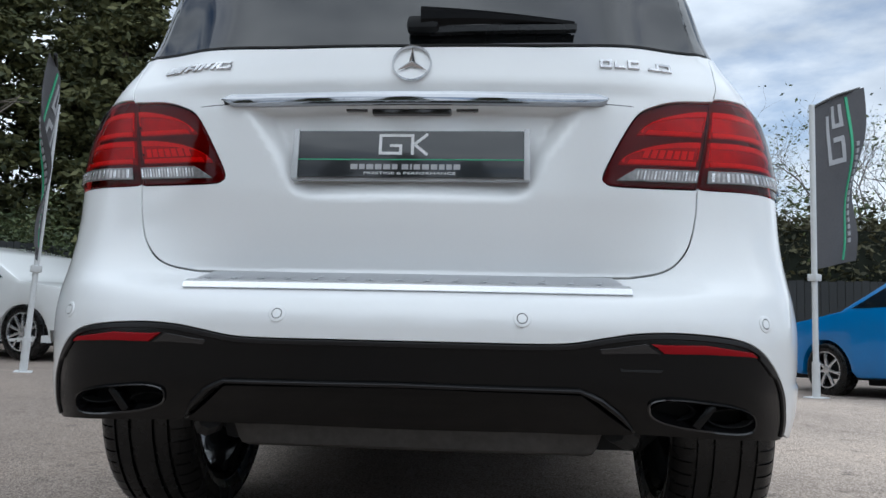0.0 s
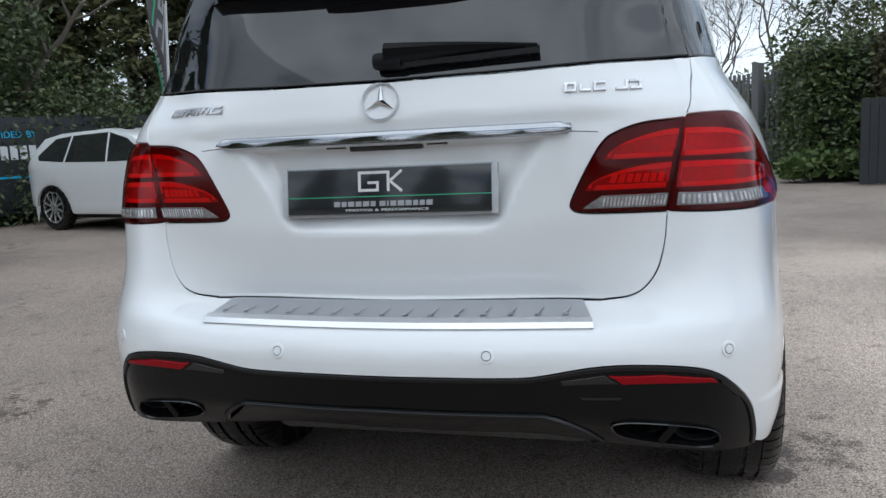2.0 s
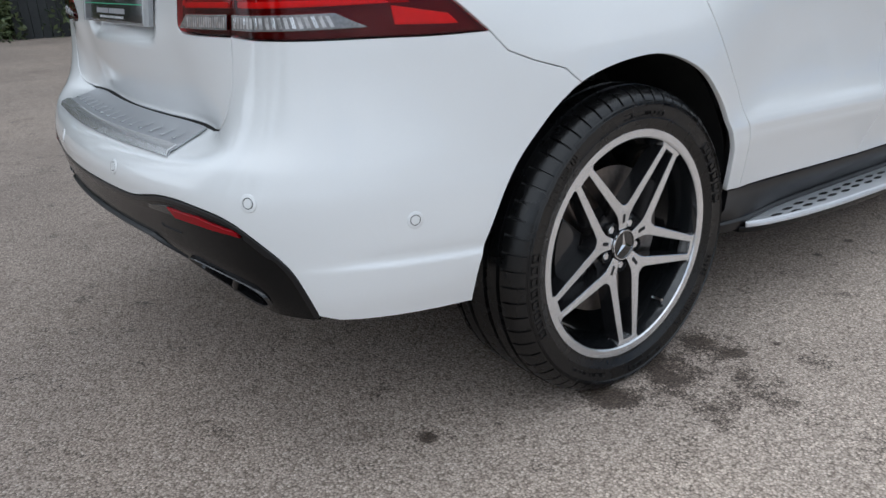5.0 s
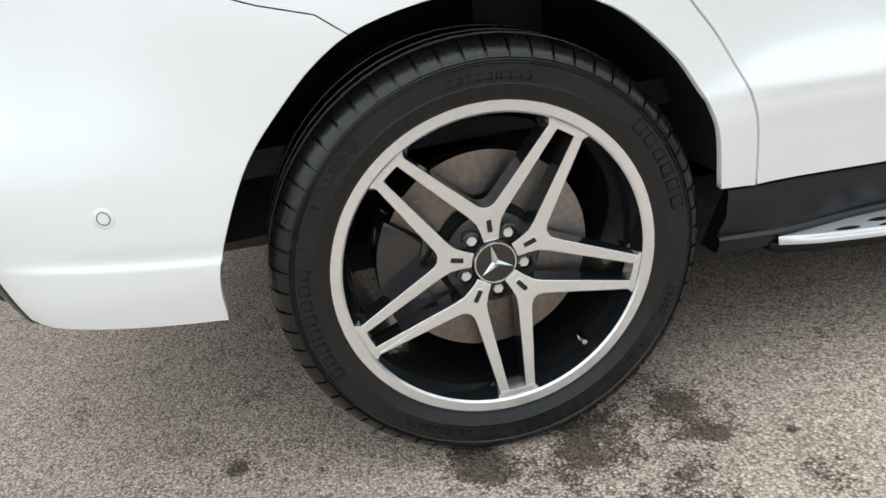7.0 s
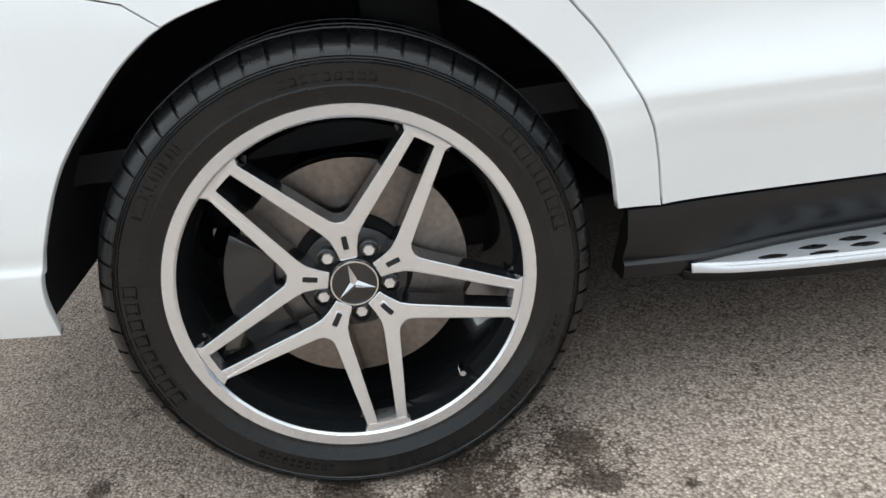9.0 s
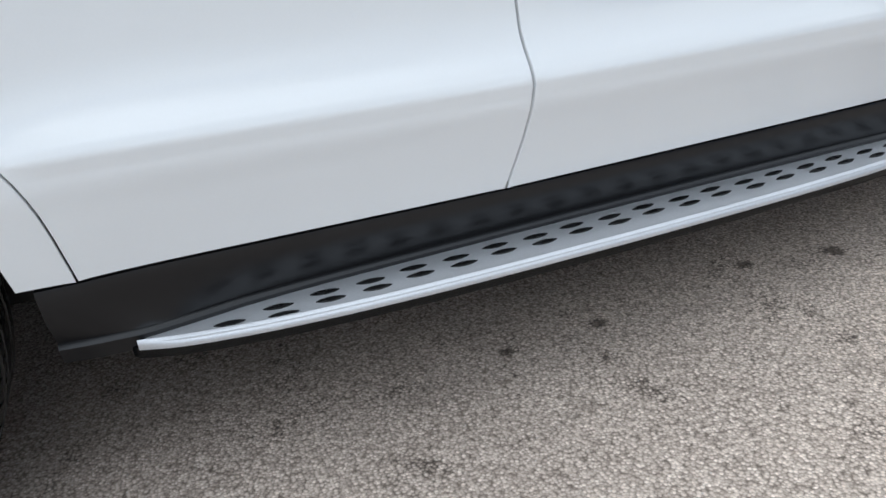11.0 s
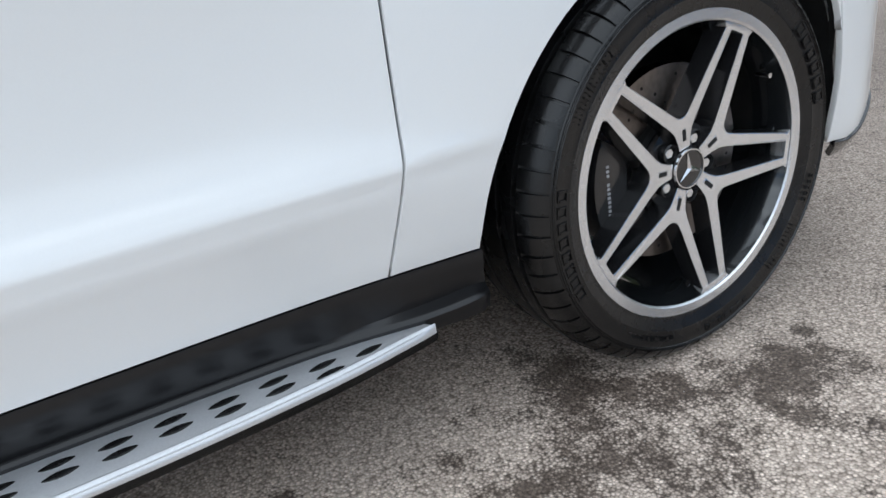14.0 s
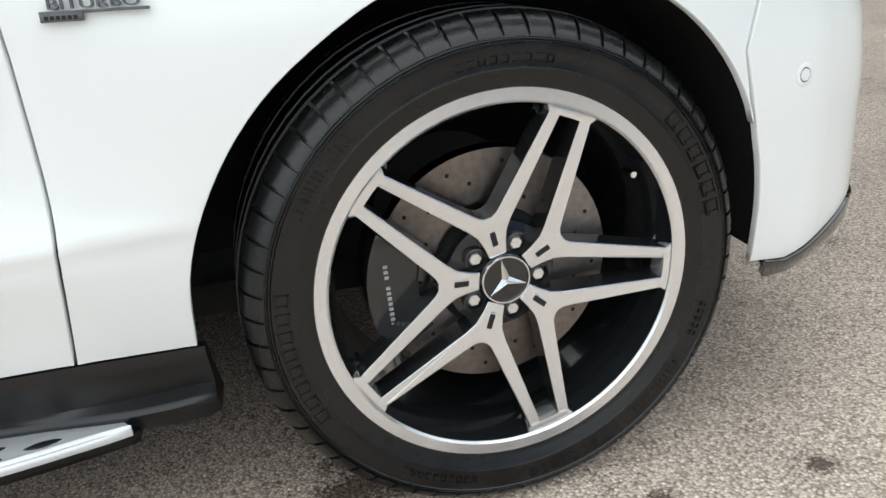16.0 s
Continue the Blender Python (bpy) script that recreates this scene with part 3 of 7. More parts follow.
ZF = np.linspace(ZK[0], ZK[-1], 761)
SF = np.linspace(0, LONG, 900)
_tmp = hermite(ZK, DK.T, ZF).T
DFINE = hermite(SK, _tmp, SF)
_ker = np.exp(-0.5 * (np.arange(-20, 21) / 7.0) ** 2)
_pad = np.vstack([DFINE[20:0:-1], DFINE, DFINE[-2:-22:-1]])
DFINE = np.stack([np.convolve(_pad[:, j], _ker / _ker.sum(), "valid") for j in range(DFINE.shape[1])], 1)
_kz = np.exp(-0.5 * (np.arange(-6, 7) / 2.2) ** 2)
_padz = np.hstack([DFINE[:, 6:0:-1], DFINE, DFINE[:, -2:-8:-1]])
DFINE = np.stack([np.convolve(row, _kz / _kz.sum(), "valid") for row in _padz])


def smooth(a, b, x):
    t = np.clip((x - a) / (b - a), 0, 1)
    return t * t * (3 - 2 * t)


def depth(s, z):
    """The skin's distance outside the plan line."""
    ya = np.interp(np.abs(s), ARC, PLAN[:, 1])
    flank = smooth(0.30, 0.55, ya) * (1 - smooth(2.42, 2.60, ya))
    crease = np.interp(ya, [0.48, 1.2, 1.9, 2.4], [0.603, 0.577, 0.563, 0.553])
    real_z = z
    z = z - flank * (crease - 0.578) * np.exp(-(((z - crease) / 0.12) ** 2))
    u, v = np.abs(s) / LONG * 899, (np.clip(z, ZK[0], ZK[-1]) - ZK[0]) / (ZK[-1] - ZK[0]) * 760
    i, j = np.clip(u.astype(int), 0, 898), np.clip(v.astype(int), 0, 759)
    fu, fv = u - i, v - j
    d = DFINE[i, j] * (1 - fu) * (1 - fv) + DFINE[i + 1, j] * fu * (1 - fv) + DFINE[i, j + 1] * (1 - fu) * fv + DFINE[i + 1, j + 1] * fu * fv
    # the number plate's recess, wide at the chrome strip and narrow below
    z = real_z
    d = d + 0.0045 * flank * np.maximum(0, 1 - np.abs(z - crease) / 0.022)
    a = np.abs(s)
    half = np.interp(z, [0.90, 1.00, 1.12], [0.285, 0.335, 0.415])
    dish = smooth(0.0, 0.06, half - a) * smooth(0.895, 0.945, z) * (1 - smooth(1.098, 1.112, z))
    d = d - 0.034 * dish
    # a soft hollow above the plate, under the badges
    d = d - 0.004 * smooth(0.62, 0.5, a) * np.exp(-(((z - 1.135) / 0.02) ** 2))
    # the rear bumper's side crease
    yy = np.interp(a, ARC, PLAN[:, 1])
    zc = np.interp(yy, [-0.72, -0.45], [0.507, 0.483])
    on = smooth(0.80, 1.05, a) * (1 - smooth(-0.3, 0.1, yy))
    d = d + 0.005 * on * (1 - smooth(zc - 0.008, zc + 0.003, z)) - 0.002 * on * np.exp(-(((z - zc - 0.012) / 0.012) ** 2))
    return d


def skin(s, z, off=0.0):
    s, z = np.asarray(s, float), np.asarray(z, float)
    a = np.abs(s)
    px, py = np.interp(a, ARC, PLAN[:, 0]), np.interp(a, ARC, PLAN[:, 1])
    nx, ny = np.interp(a, ARC, PNORM[:, 0]), np.interp(a, ARC, PNORM[:, 1])
    d = depth(a, z) + off
    return np.stack([np.sign(s) * (px + nx * d) * (a > 1e-9), py + ny * d, z], -1)


def skin_normal(s, z):
    e = 0.004
    n = np.cross(skin(s + e, z) - skin(s - e, z), skin(s, np.clip(z + e, 0, 1.72)) - skin(s, z - e))
    return n / np.linalg.norm(n, axis=1)[:, None]


from mathutils.geometry import delaunay_2d_cdt


def dense(outline, step):
    out = []
    for a, b in zip(outline, list(outline[1:]) + [outline[0]]):
        a, b = np.array(a, float), np.array(b, float)
        n = max(1, int(np.ceil(np.linalg.norm(b - a) / step)))
        out += [a + (b - a) * k / n for k in range(n)]
    return np.array(out)


def inside(poly, q):
    x, y, hit = q[:, 0], q[:, 1], np.zeros(len(q), bool)
    for (x0, y0), (x1, y1) in zip(poly, np.roll(poly, -1, 0)):
        c = (y0 > y) != (y1 > y)
        with np.errstate(divide="ignore", invalid="ignore"):
            hit ^= c & (x < (x1 - x0) * (y - y0) / (y1 - y0) + x0)
    return hit


def shrink(poly, by):
    area = 0.5 * np.sum(poly[:, 0] * np.roll(poly[:, 1], -1) - np.roll(poly[:, 0], -1) * poly[:, 1])
    if area < 0:
        poly = poly[::-1]
    d = np.roll(poly, -1, 0) - poly
    d /= np.linalg.norm(d, axis=1)[:, None] + 1e-12
    n = np.stack([-d[:, 1], d[:, 0]], -1)
    v = n + np.roll(n, 1, 0)
    v /= np.maximum(np.linalg.norm(v, axis=1), 0.35)[:, None]
    return poly + by * v


def panel(name, outline, material, parent, grid=0.03, gap=0.0034, off=0.0, rim=0.014, rows=(), label="", mirror=False, edge=0.03, bulge=0.0, holes=()):
    """A piece of the skin inside an outline of (s, z), with a turned-in rim."""
    poly = shrink(dense([tuple(p) for p in outline], edge), gap)
    lo, hi = poly.min(0), poly.max(0)
    zs = np.unique(np.round(np.concatenate([np.arange(lo[1], hi[1], grid * 0.75), [r for r in rows if lo[1] < r < hi[1]]]), 4))
    gs, gz = np.meshgrid(np.arange(lo[0] + grid * 0.37, hi[0], grid), zs)
    q = np.stack([gs.ravel(), gz.ravel()], -1)
    q = q[inside(poly, q)]
    if len(q):
        near = np.array([np.min(np.sum((poly - p) ** 2, 1)) for p in q])
        q = q[near > (0.35 * min(grid, edge)) ** 2]
    n = len(poly)
    loops, base = [(i, (i + 1) % n) for i in range(n)], n
    for h in holes:
        q = q[~inside(shrink(np.array(h), -0.008), q)]
        loops += [(base + i, base + (i + 1) % len(h)) for i in range(len(h))]
        base += len(h)
    pts = np.vstack([poly, *[np.array(h) for h in holes], q])
    cv, _, cf, _, _, _ = delaunay_2d_cdt([Vector(p) for p in pts], loops, [], 0, 1e-6)
    cv = np.array([tuple(v) for v in cv])
    tri = np.array([t for t in cf if len(t) == 3])
    tri = tri[inside(poly, cv[tri].mean(1))]
    for h in holes:
        tri = tri[~inside(np.array(h), cv[tri].mean(1))]
    k = off
    if bulge:
        dd = np.sqrt(np.array([np.min(np.sum((poly - p) ** 2, 1)) for p in cv]))
        k = off + bulge * smooth(0, 0.03, dd)
    top, nor = skin(cv[:, 0], cv[:, 1], k), skin_normal(cv[:, 0], cv[:, 1])
    e = 0.5 * (np.roll(poly, -1, 0) - np.roll(poly, 1, 0))
    out2 = np.stack([e[:, 1], -e[:, 0]], -1)
    out2 /= np.linalg.norm(out2, axis=1)[:, None] + 1e-12
    r0, rn = skin(poly[:, 0], poly[:, 1], off), skin_normal(poly[:, 0], poly[:, 1])
    side = skin(poly[:, 0] + 0.002 * out2[:, 0], poly[:, 1] + 0.002 * out2[:, 1], off) - r0
    side /= np.linalg.norm(side, axis=1)[:, None] + 1e-12
    r1, r2 = r0 - 0.002 * rn + 0.0012 * side, r0 - rim * rn + 0.0012 * side
    m = len(cv)
    verts = np.vstack([top, r0, r1, r2])
    norms = np.vstack([nor, (rn + 0.5 * side), (side + 0.3 * rn), side])
    norms /= np.linalg.norm(norms, axis=1)[:, None]
    faces = tri.tolist()
    for a in (0, 1):
        faces += [(m + a * n + i, m + (a + 1) * n + i, m + (a + 1) * n + (i + 1) % n, m + a * n + (i + 1) % n) for i in range(n)]
    made = []
    for flip in ((False, True) if mirror else (False,)):
        f = np.array([-1.0, 1, 1]) if flip else np.ones(3)
        V, N = verts * f, norms * f
        me = bpy.data.meshes.new(name)
        fs = []
        for t in faces:
            a, b, c = V[t[0]], V[t[1]], V[t[2]]
            fs.append(t if np.dot(np.cross(b - a, c - a), N[t[0]] + N[t[1]] + N[t[2]]) > 0 else t[::-1])
        me.from_pydata(V.tolist(), [], fs)
        me.shade_smooth()
        me.normals_split_custom_set_from_vertices(N.tolist())
        made.append(part(name, me, material, parent, label))
    return made

CAR = thing("estate_car", "white large estate SUV with dark glass, parked on asphalt", "car")


def both(right):
    """A right-hand outline from the centre line, closed by its mirror image."""
    r = [tuple(p) for p in right]
    return r + [(-s, z) for s, z in r[::-1] if abs(s) > 1e-9]


_sg = np.linspace(0, sy(-0.30, 0)[0], 500)


def rxs(x, z):
    """Arc place at which the skin itself, at that height, stands x from the centre line."""
    xs = np.maximum.accumulate(skin(_sg, np.full_like(_sg, z))[:, 0])
    return (float(np.interp(x, xs, _sg)), z)


# lines that panels share, on the right-hand side
SHUT = [tuple(p) for p in catmull([rxs(0.634, 0.934), rxs(0.629, 0.87), rxs(0.614, 0.81), rxs(0.586, 0.768), rxs(0.548, 0.745), rxs(0.488, 0.734)], 5)]
SILLZ = lambda y: float(np.interp(y, [0.43, 0.507, 1.19, 1.7, 2.3, 2.48], [0.422, 0.414, 0.390, 0.381, 0.371, 0.366]))
ARCH_R = catmull([(-0.464, 0.362), (-0.456, 0.448), (-0.421, 0.539), (-0.37, 0.632), (-0.302, 0.708), (-0.239, 0.765), (-0.164, 0.806), (-0.041, 0.830), (0.09, 0.828), (0.222, 0.777), (0.315, 0.699), (0.365, 0.636), (0.412, 0.544), (0.432, 0.424)], 4)
ARCH_F = catmull([(2.470, 0.366), (2.488, 0.478), (2.528, 0.574), (2.589, 0.661), (2.666, 0.730), (2.791, 0.800), (2.91, 0.825), (3.05, 0.806), (3.18, 0.741), (3.267, 0.653), (3.321, 0.546), (3.346, 0.435), (3.352, 0.300)], 4)
ARCH_RS, ARCH_FS = [sy(y, z) for y, z in ARCH_R], [sy(y, z) for y, z in ARCH_F]
K_GAP = int(np.argmin(np.abs(ARCH_R[:24, 0] + 0.166)))
GAP_A = [sy(y, z) for y, z in catmull([(0.108, 1.252), (0.118, 1.20), (0.134, 1.15), (0.150, 1.10), (0.172, 1.04), (0.235, 0.95), (0.297, 0.85), (0.359, 0.767), (0.417, 0.694), (0.468, 0.602), (0.493, 0.529), (0.509, 0.414)], 3)]
GAP_B = [sy(y, z) for y, z in catmull([(1.176, 1.222), (1.186, 1.10), (1.200, 0.90), (1.214, 0.70), (1.216, 0.65), (1.224, 0.573), (1.213, 0.484), (1.186, 0.390)], 3)]
GAP_C = [sy(y, z) for y, z in catmull([(2.341, 1.115), (2.351, 1.02), (2.355, 0.826), (2.353, 0.73), (2.348, 0.611), (2.338, 0.533), (2.305, 0.371)], 3)]
LAMP_T = rxs(0.672, 1.133)
LAMP_TOP_OUT = [tuple(p) for p in catmull([LAMP_T, rx(0.74, 1.141), at3(0.775, -0.70, 1.141), at3(0.815, -0.635, 1.112), at3(0.866, -0.53, 1.025), at3(0.914, -0.408, 0.921)], 5)]
LAMP_LOW_OUT = [tuple(p) for p in catmull([rxs(0.634, 0.932), rx(0.74, 0.929), at3(0.84, -0.66, 0.925), at3(0.885, -0.53, 0.921), at3(0.914, -0.408, 0.921)], 5)]
LAMP_IN = [tuple(p) for p in catmull([rxs(0.634, 0.932), rx(0.55, 0.932), rx(0.474, 0.934), rx(0.450, 0.940), rx(0.443, 0.955), rx(0.460, 0.993), rx(0.490, 1.047), rx(0.520, 1.090), rx(0.552, 1.110), rx(0.615, 1.127), LAMP_T], 4)]
BUMP_SPLIT = [at3(0.914, -0.408, 0.921), sy(-0.37, 0.880), sy(-0.31, 0.856), sy(-0.23, 0.832), ARCH_RS[K_GAP]]
BLACK_TOP = [tuple(p) for p in catmull([(0.0, 0.592), rx(0.15, 0.592), rx(0.28, 0.592), rx(0.35, 0.595), rx(0.42, 0.607), rx(0.48, 0.616), rx(0.56, 0.619), rx(0.66, 0.612), rx(0.720, 0.597), rx(0.764, 0.563), at3(0.803, -0.834, 0.51), at3(0.820, -0.81, 0.45), at3(0.832, -0.792, 0.390)], 5)]
DLINE = [rxs(0.687, 1.268), rxs(0.669, 1.37), rxs(0.635, 1.47), rxs(0.60, 1.57)]
GLASSLOW = [(0.0, 1.251), rx(0.3, 1.254), rx(0.55, 1.263), DLINE[0]]

def outlet_line(f, a, b, k=2.8, n=40):
    """The slanting rounded outline of an exhaust trim, in (s, z)."""
    out = []
    for t in np.arange(n) * 2 * np.pi / n:
        x, z = a * np.sign(np.cos(t)) * abs(np.cos(t)) ** (2 / k), b * np.sign(np.sin(t)) * abs(np.sin(t)) ** (2 / k)
        x -= z * 0.55
        out.append((f * (rx(0.640, 0)[0] + x * math.cos(0.11) + z * math.sin(0.11)), 0.447 - x * math.sin(0.11) + z * math.cos(0.11)))
    return out


# bodywork panels
panel("rear_bumper", both([(0.0, 0.727), rx(0.25, 0.728), *SHUT[::-1], *LAMP_LOW_OUT[1:], *BUMP_SPLIT[1:], *ARCH_RS[:K_GAP][::-1], sy(-0.60, 0.372), at3(0.850, -0.76, 0.389), *BLACK_TOP[::-1][1:]]), WHITE, CAR, grid=0.026, gap=0.0022, rows=(0.475, 0.481, 0.487, 0.493, 0.499, 0.505, 0.511, 0.665, 0.68, 0.69, 0.70, 0.708, 0.716, 0.722), label="white painted rear bumper", edge=0.02)
panel("bumper_insert", both([*BLACK_TOP, at3(0.815, -0.81, 0.388), rx(0.77, 0.392), rx(0.52, 0.398), rx(0.45, 0.445), rx(0.38, 0.492), (0.0, 0.500)]), PLASTIC, CAR, grid=0.026, off=-0.004, label="black textured plastic bumper insert", edge=0.02, holes=[outlet_line(1, 0.124, 0.029), outlet_line(-1, 0.124, 0.029)])
panel("diffuser", both([(0.0, 0.498), rx(0.38, 0.490), rx(0.45, 0.443), rx(0.52, 0.400), rx(0.50, 0.392), rx(0.40, 0.384), (0.0, 0.384)]), PLASTIC, CAR, grid=0.03, off=-0.016, label="black plastic diffuser", edge=0.03)
panel("tailgate", both([*GLASSLOW, LAMP_T, *LAMP_IN[::-1], *SHUT, (0.0, 0.731)]), WHITE, CAR, grid=0.017, rows=(1.099, 1.104, 1.109, 1.114), label="white painted tailgate", edge=0.017)
panel("tailgate_glass", both([(0.0, 1.253), *[(s, z + 0.003) for s, z in GLASSLOW[1:]], *DLINE[1:], (0.0, 1.575)]), PRIVACY, CAR, grid=0.04, off=-0.002, label="dark privacy rear window")
QG = [(s + 0.006, z) for s, z in DLINE]
QF = [tuple(p) for p in catmull([sy(-0.17, 1.575), sy(-0.215, 1.46), sy(-0.26, 1.36), sy(-0.295, 1.305), sy(-0.345, 1.283), sy(-0.42, 1.280), at3(0.74, -0.53, 1.277)], 4)]
panel("quarter_window", [QG[0], *QG[1:], *QF], PRIVACY, CAR, grid=0.04, off=-0.003, mirror=True, label="dark privacy side window")
panel("quarter_panel", [LAMP_T, *LAMP_TOP_OUT[1:], *BUMP_SPLIT[1:], *ARCH_RS[K_GAP + 1 :], *GAP_A[::-1], sy(0.145, 1.40), sy(0.20, 1.585), sy(-0.16, 1.585), *QF, QG[0], DLINE[0]], WHITE, CAR, grid=0.026, gap=0.0022, mirror=True, label="white painted rear wing", edge=0.02)
panel("rear_door", [*GAP_A, sy(0.8, SILLZ(0.8)), *GAP_B[::-1], sy(0.65, 1.236)], WHITE, CAR, grid=0.03, mirror=True, rows=tuple(np.arange(0.535, 0.63, 0.006)), label="white painted rear door", edge=0.02)
panel("front_door", [*GAP_B, sy(1.7, SILLZ(1.7)), *GAP_C[::-1], sy(2.28, 1.135), sy(1.7, 1.180)], WHITE, CAR, grid=0.03, mirror=True, rows=tuple(np.arange(0.525, 0.61, 0.006)), label="white painted front door", edge=0.02)
panel("front_wing", [*GAP_C, *ARCH_FS[:-8], sy(3.30, 0.66), sy(3.34, 0.80), sy(3.20, 0.93), sy(2.9, 0.99), sy(2.5, 1.05)], WHITE, CAR, grid=0.03, mirror=True, label="white painted front wing", edge=0.02)
panel("front_bumper", [at3(0.30, 3.80, 0.80), at3(0.70, 3.70, 0.80), sy(3.345, 0.80), sy(3.30, 0.66), *ARCH_FS[-8:], sy(3.42, 0.292), at3(0.80, 3.61, 0.35), at3(0.6, 3.74, 0.33), at3(0.30, 3.80, 0.31)], WHITE, CAR, grid=0.03, mirror=True, label="white painted front bumper", edge=0.025)
panel("front_lip", [sy(3.37, 0.30), sy(3.42, 0.292), at3(0.80, 3.61, 0.35), at3(0.6, 3.74, 0.33), at3(0.3, 3.80, 0.31), at3(0.3, 3.80, 0.24), at3(0.8, 3.61, 0.25), sy(3.40, 0.25)], GLOSSBLK, CAR, grid=0.04, off=0.006, mirror=True)
panel("grille", [at3(0.305, 3.80, 0.80), (LONG, 0.81), (LONG, 0.26), at3(0.305, 3.80, 0.31)], GLOSSBLK, CAR, grid=0.05, off=-0.004, mirror=True)
panel("headlamp", [at3(0.30, 3.80, 0.81), sy(3.345, 0.81), sy(3.24, 0.92), at3(0.8, 3.62, 0.93), at3(0.30, 3.80, 0.92)], HEADLAMP, CAR, grid=0.05, mirror=True)
# an inner body behind the shut lines
panel("inner_body", both([(0.0, 0.47), rx(0.6, 0.48), at3(0.85, -0.76, 0.46), sy(-0.50, 0.46), *[sy(y - 0.02 if y < 0 else y + 0.02, z + 0.02) for y, z in ARCH_R], sy(0.5, 0.40), sy(0.5, 0.33), sy(2.44, 0.33), *[sy(y - 0.02 if y < 2.9 else y + 0.02, z + 0.02) for y, z in ARCH_F[2:-5]], sy(3.36, 0.9), sy(2.45, 1.03), sy(2.2, 1.12), sy(0.15, 1.22), sy(-0.2, 1.24), rx(0.66, 1.235), (0.0, 1.22)]), SHELL, CAR, grid=0.05, off=-0.032, rim=0.01)

# side glass, pillars and trims
BELT = lambda y: float(np.interp(y, [0.108, 2.30], [1.256, 1.133]))
for nm, pts, mt in (
    ("rear_quarterlight", [sy(0.118, BELT(0.11) + 0.018), sy(0.38, BELT(0.38) + 0.016), sy(0.40, 1.575), sy(0.205, 1.575)], SIDEGLASS),
    ("rear_door_glass", [sy(0.415, BELT(0.41) + 0.016), sy(1.06, BELT(1.06) + 0.016), sy(1.03, 1.58), sy(0.435, 1.577)], SIDEGLASS),
    ("front_door_glass", [sy(1.255, BELT(1.25) + 0.016), sy(2.04, BELT(2.04) + 0.016), sy(1.80, 1.42), sy(1.60, 1.565), sy(1.25, 1.58)], SIDEGLASS),
    ("front_quarterlight", [sy(2.06, BELT(2.06) + 0.016), sy(2.26, BELT(2.26) + 0.014), sy(1.86, 1.42)], SIDEGLASS),
    ("window_divider", [sy(0.382, BELT(0.38) + 0.014), sy(0.413, BELT(0.41) + 0.014), sy(0.433, 1.577), sy(0.402, 1.577)], GLOSSBLK),
    ("centre_pillar", [sy(1.064, BELT(1.06) + 0.014), sy(1.250, BELT(1.25) + 0.014), sy(1.245, 1.58), sy(1.035, 1.58)], GLOSSBLK),
    ("mirror_pillar", [sy(2.043, BELT(2.04) + 0.014), sy(2.058, BELT(2.06) + 0.014), sy(1.855, 1.42), sy(1.82, 1.42)], GLOSSBLK),
    ("belt_trim", [sy(0.115, BELT(0.11) - 0.004), sy(2.30, BELT(2.30) - 0.004), sy(2.28, BELT(2.28) + 0.012), sy(0.117, BELT(0.11) + 0.014)], GLOSSBLK),
    ("roof_rail", [sy(-0.16, 1.588), sy(1.58, 1.585), sy(1.62, 1.578), sy(1.40, 1.66), sy(-0.10, 1.66)], WHITE),
):
    panel(nm, pts, mt, CAR, grid=0.07, gap=0.001, off=0.004 if mt is not SIDEGLASS else -0.004, rim=0.006, mirror=True)


def sheet(fn, nu, nv, mat, name, label=""):
    """A pressed sheet from a function of (u, v) in 0..1, with a turned-down back."""
    bm = bmesh.new()
    g = [[bm.verts.new(fn(i / nu, j / nv)) for j in range(nv + 1)] for i in range(nu + 1)]
    for i in range(nu):
        for j in range(nv):
            bm.faces.new((g[i][j], g[i + 1][j], g[i + 1][j + 1], g[i][j + 1]))
    bmesh.ops.recalc_face_normals(bm, faces=bm.faces)
    bmesh.ops.solidify(bm, geom=bm.faces[:], thickness=0.008)
    return part(name, bm, mat, CAR, label)


sheet(lambda u, v: (lambda x, y: (x, y, 1.742 - 0.10 * (abs(x) / 0.62) ** 2.6 - 0.05 * max(0, (y - 0.6) / 1.1) ** 2 - 0.05 * max(0, (0.2 - y) / 0.8) ** 2))((u * 2 - 1) * (0.635 - 0.075 * max(0.0, 1 - v * 2.33 / 0.4)), -0.60 + v * 2.33), 24, 30, WHITE, "roof", "white painted roof")
sheet(lambda u, v: (lambda a: ((0.60 + 0.16 * v) * a, 1.72 + 0.10 * (1 - a * a) + v * (0.62 + 0.1 * (1 - a * a)), 1.675 - 0.045 * abs(a) ** 2 - 0.56 * v))(u * 2 - 1), 16, 8, CLEAR, "windscreen", "clear raked windscreen")
sheet(lambda u, v: (lambda a: ((0.80 - 0.06 * v) * a, 2.42 + 0.10 * (1 - a * a) + v * (1.14 + 0.05 * (1 - a * a)), 1.115 - 0.09 * abs(a) ** 2.4 - 0.15 * v ** 1.8))(u * 2 - 1), 20, 16, WHITE, "bonnet", "white painted bonnet")
for sx in (-1, 1):
    part("front_pillar", tube([(sx * 0.775, 2.36, 1.12), (sx * 0.715, 2.05, 1.35), (sx * 0.655, 1.72, 1.60), (sx * 0.63, 1.50, 1.665)], 0.035, 10), GLOSSBLK, CAR)
    part("roof_bar", tube([(sx * 0.60, -0.45, 1.66), (sx * 0.60, -0.36, 1.735), (sx * 0.60, 0.5, 1.765), (sx * 0.60, 1.3, 1.745), (sx * 0.60, 1.42, 1.70)], 0.016, 8), ALU, CAR, "satin aluminium roof rail")

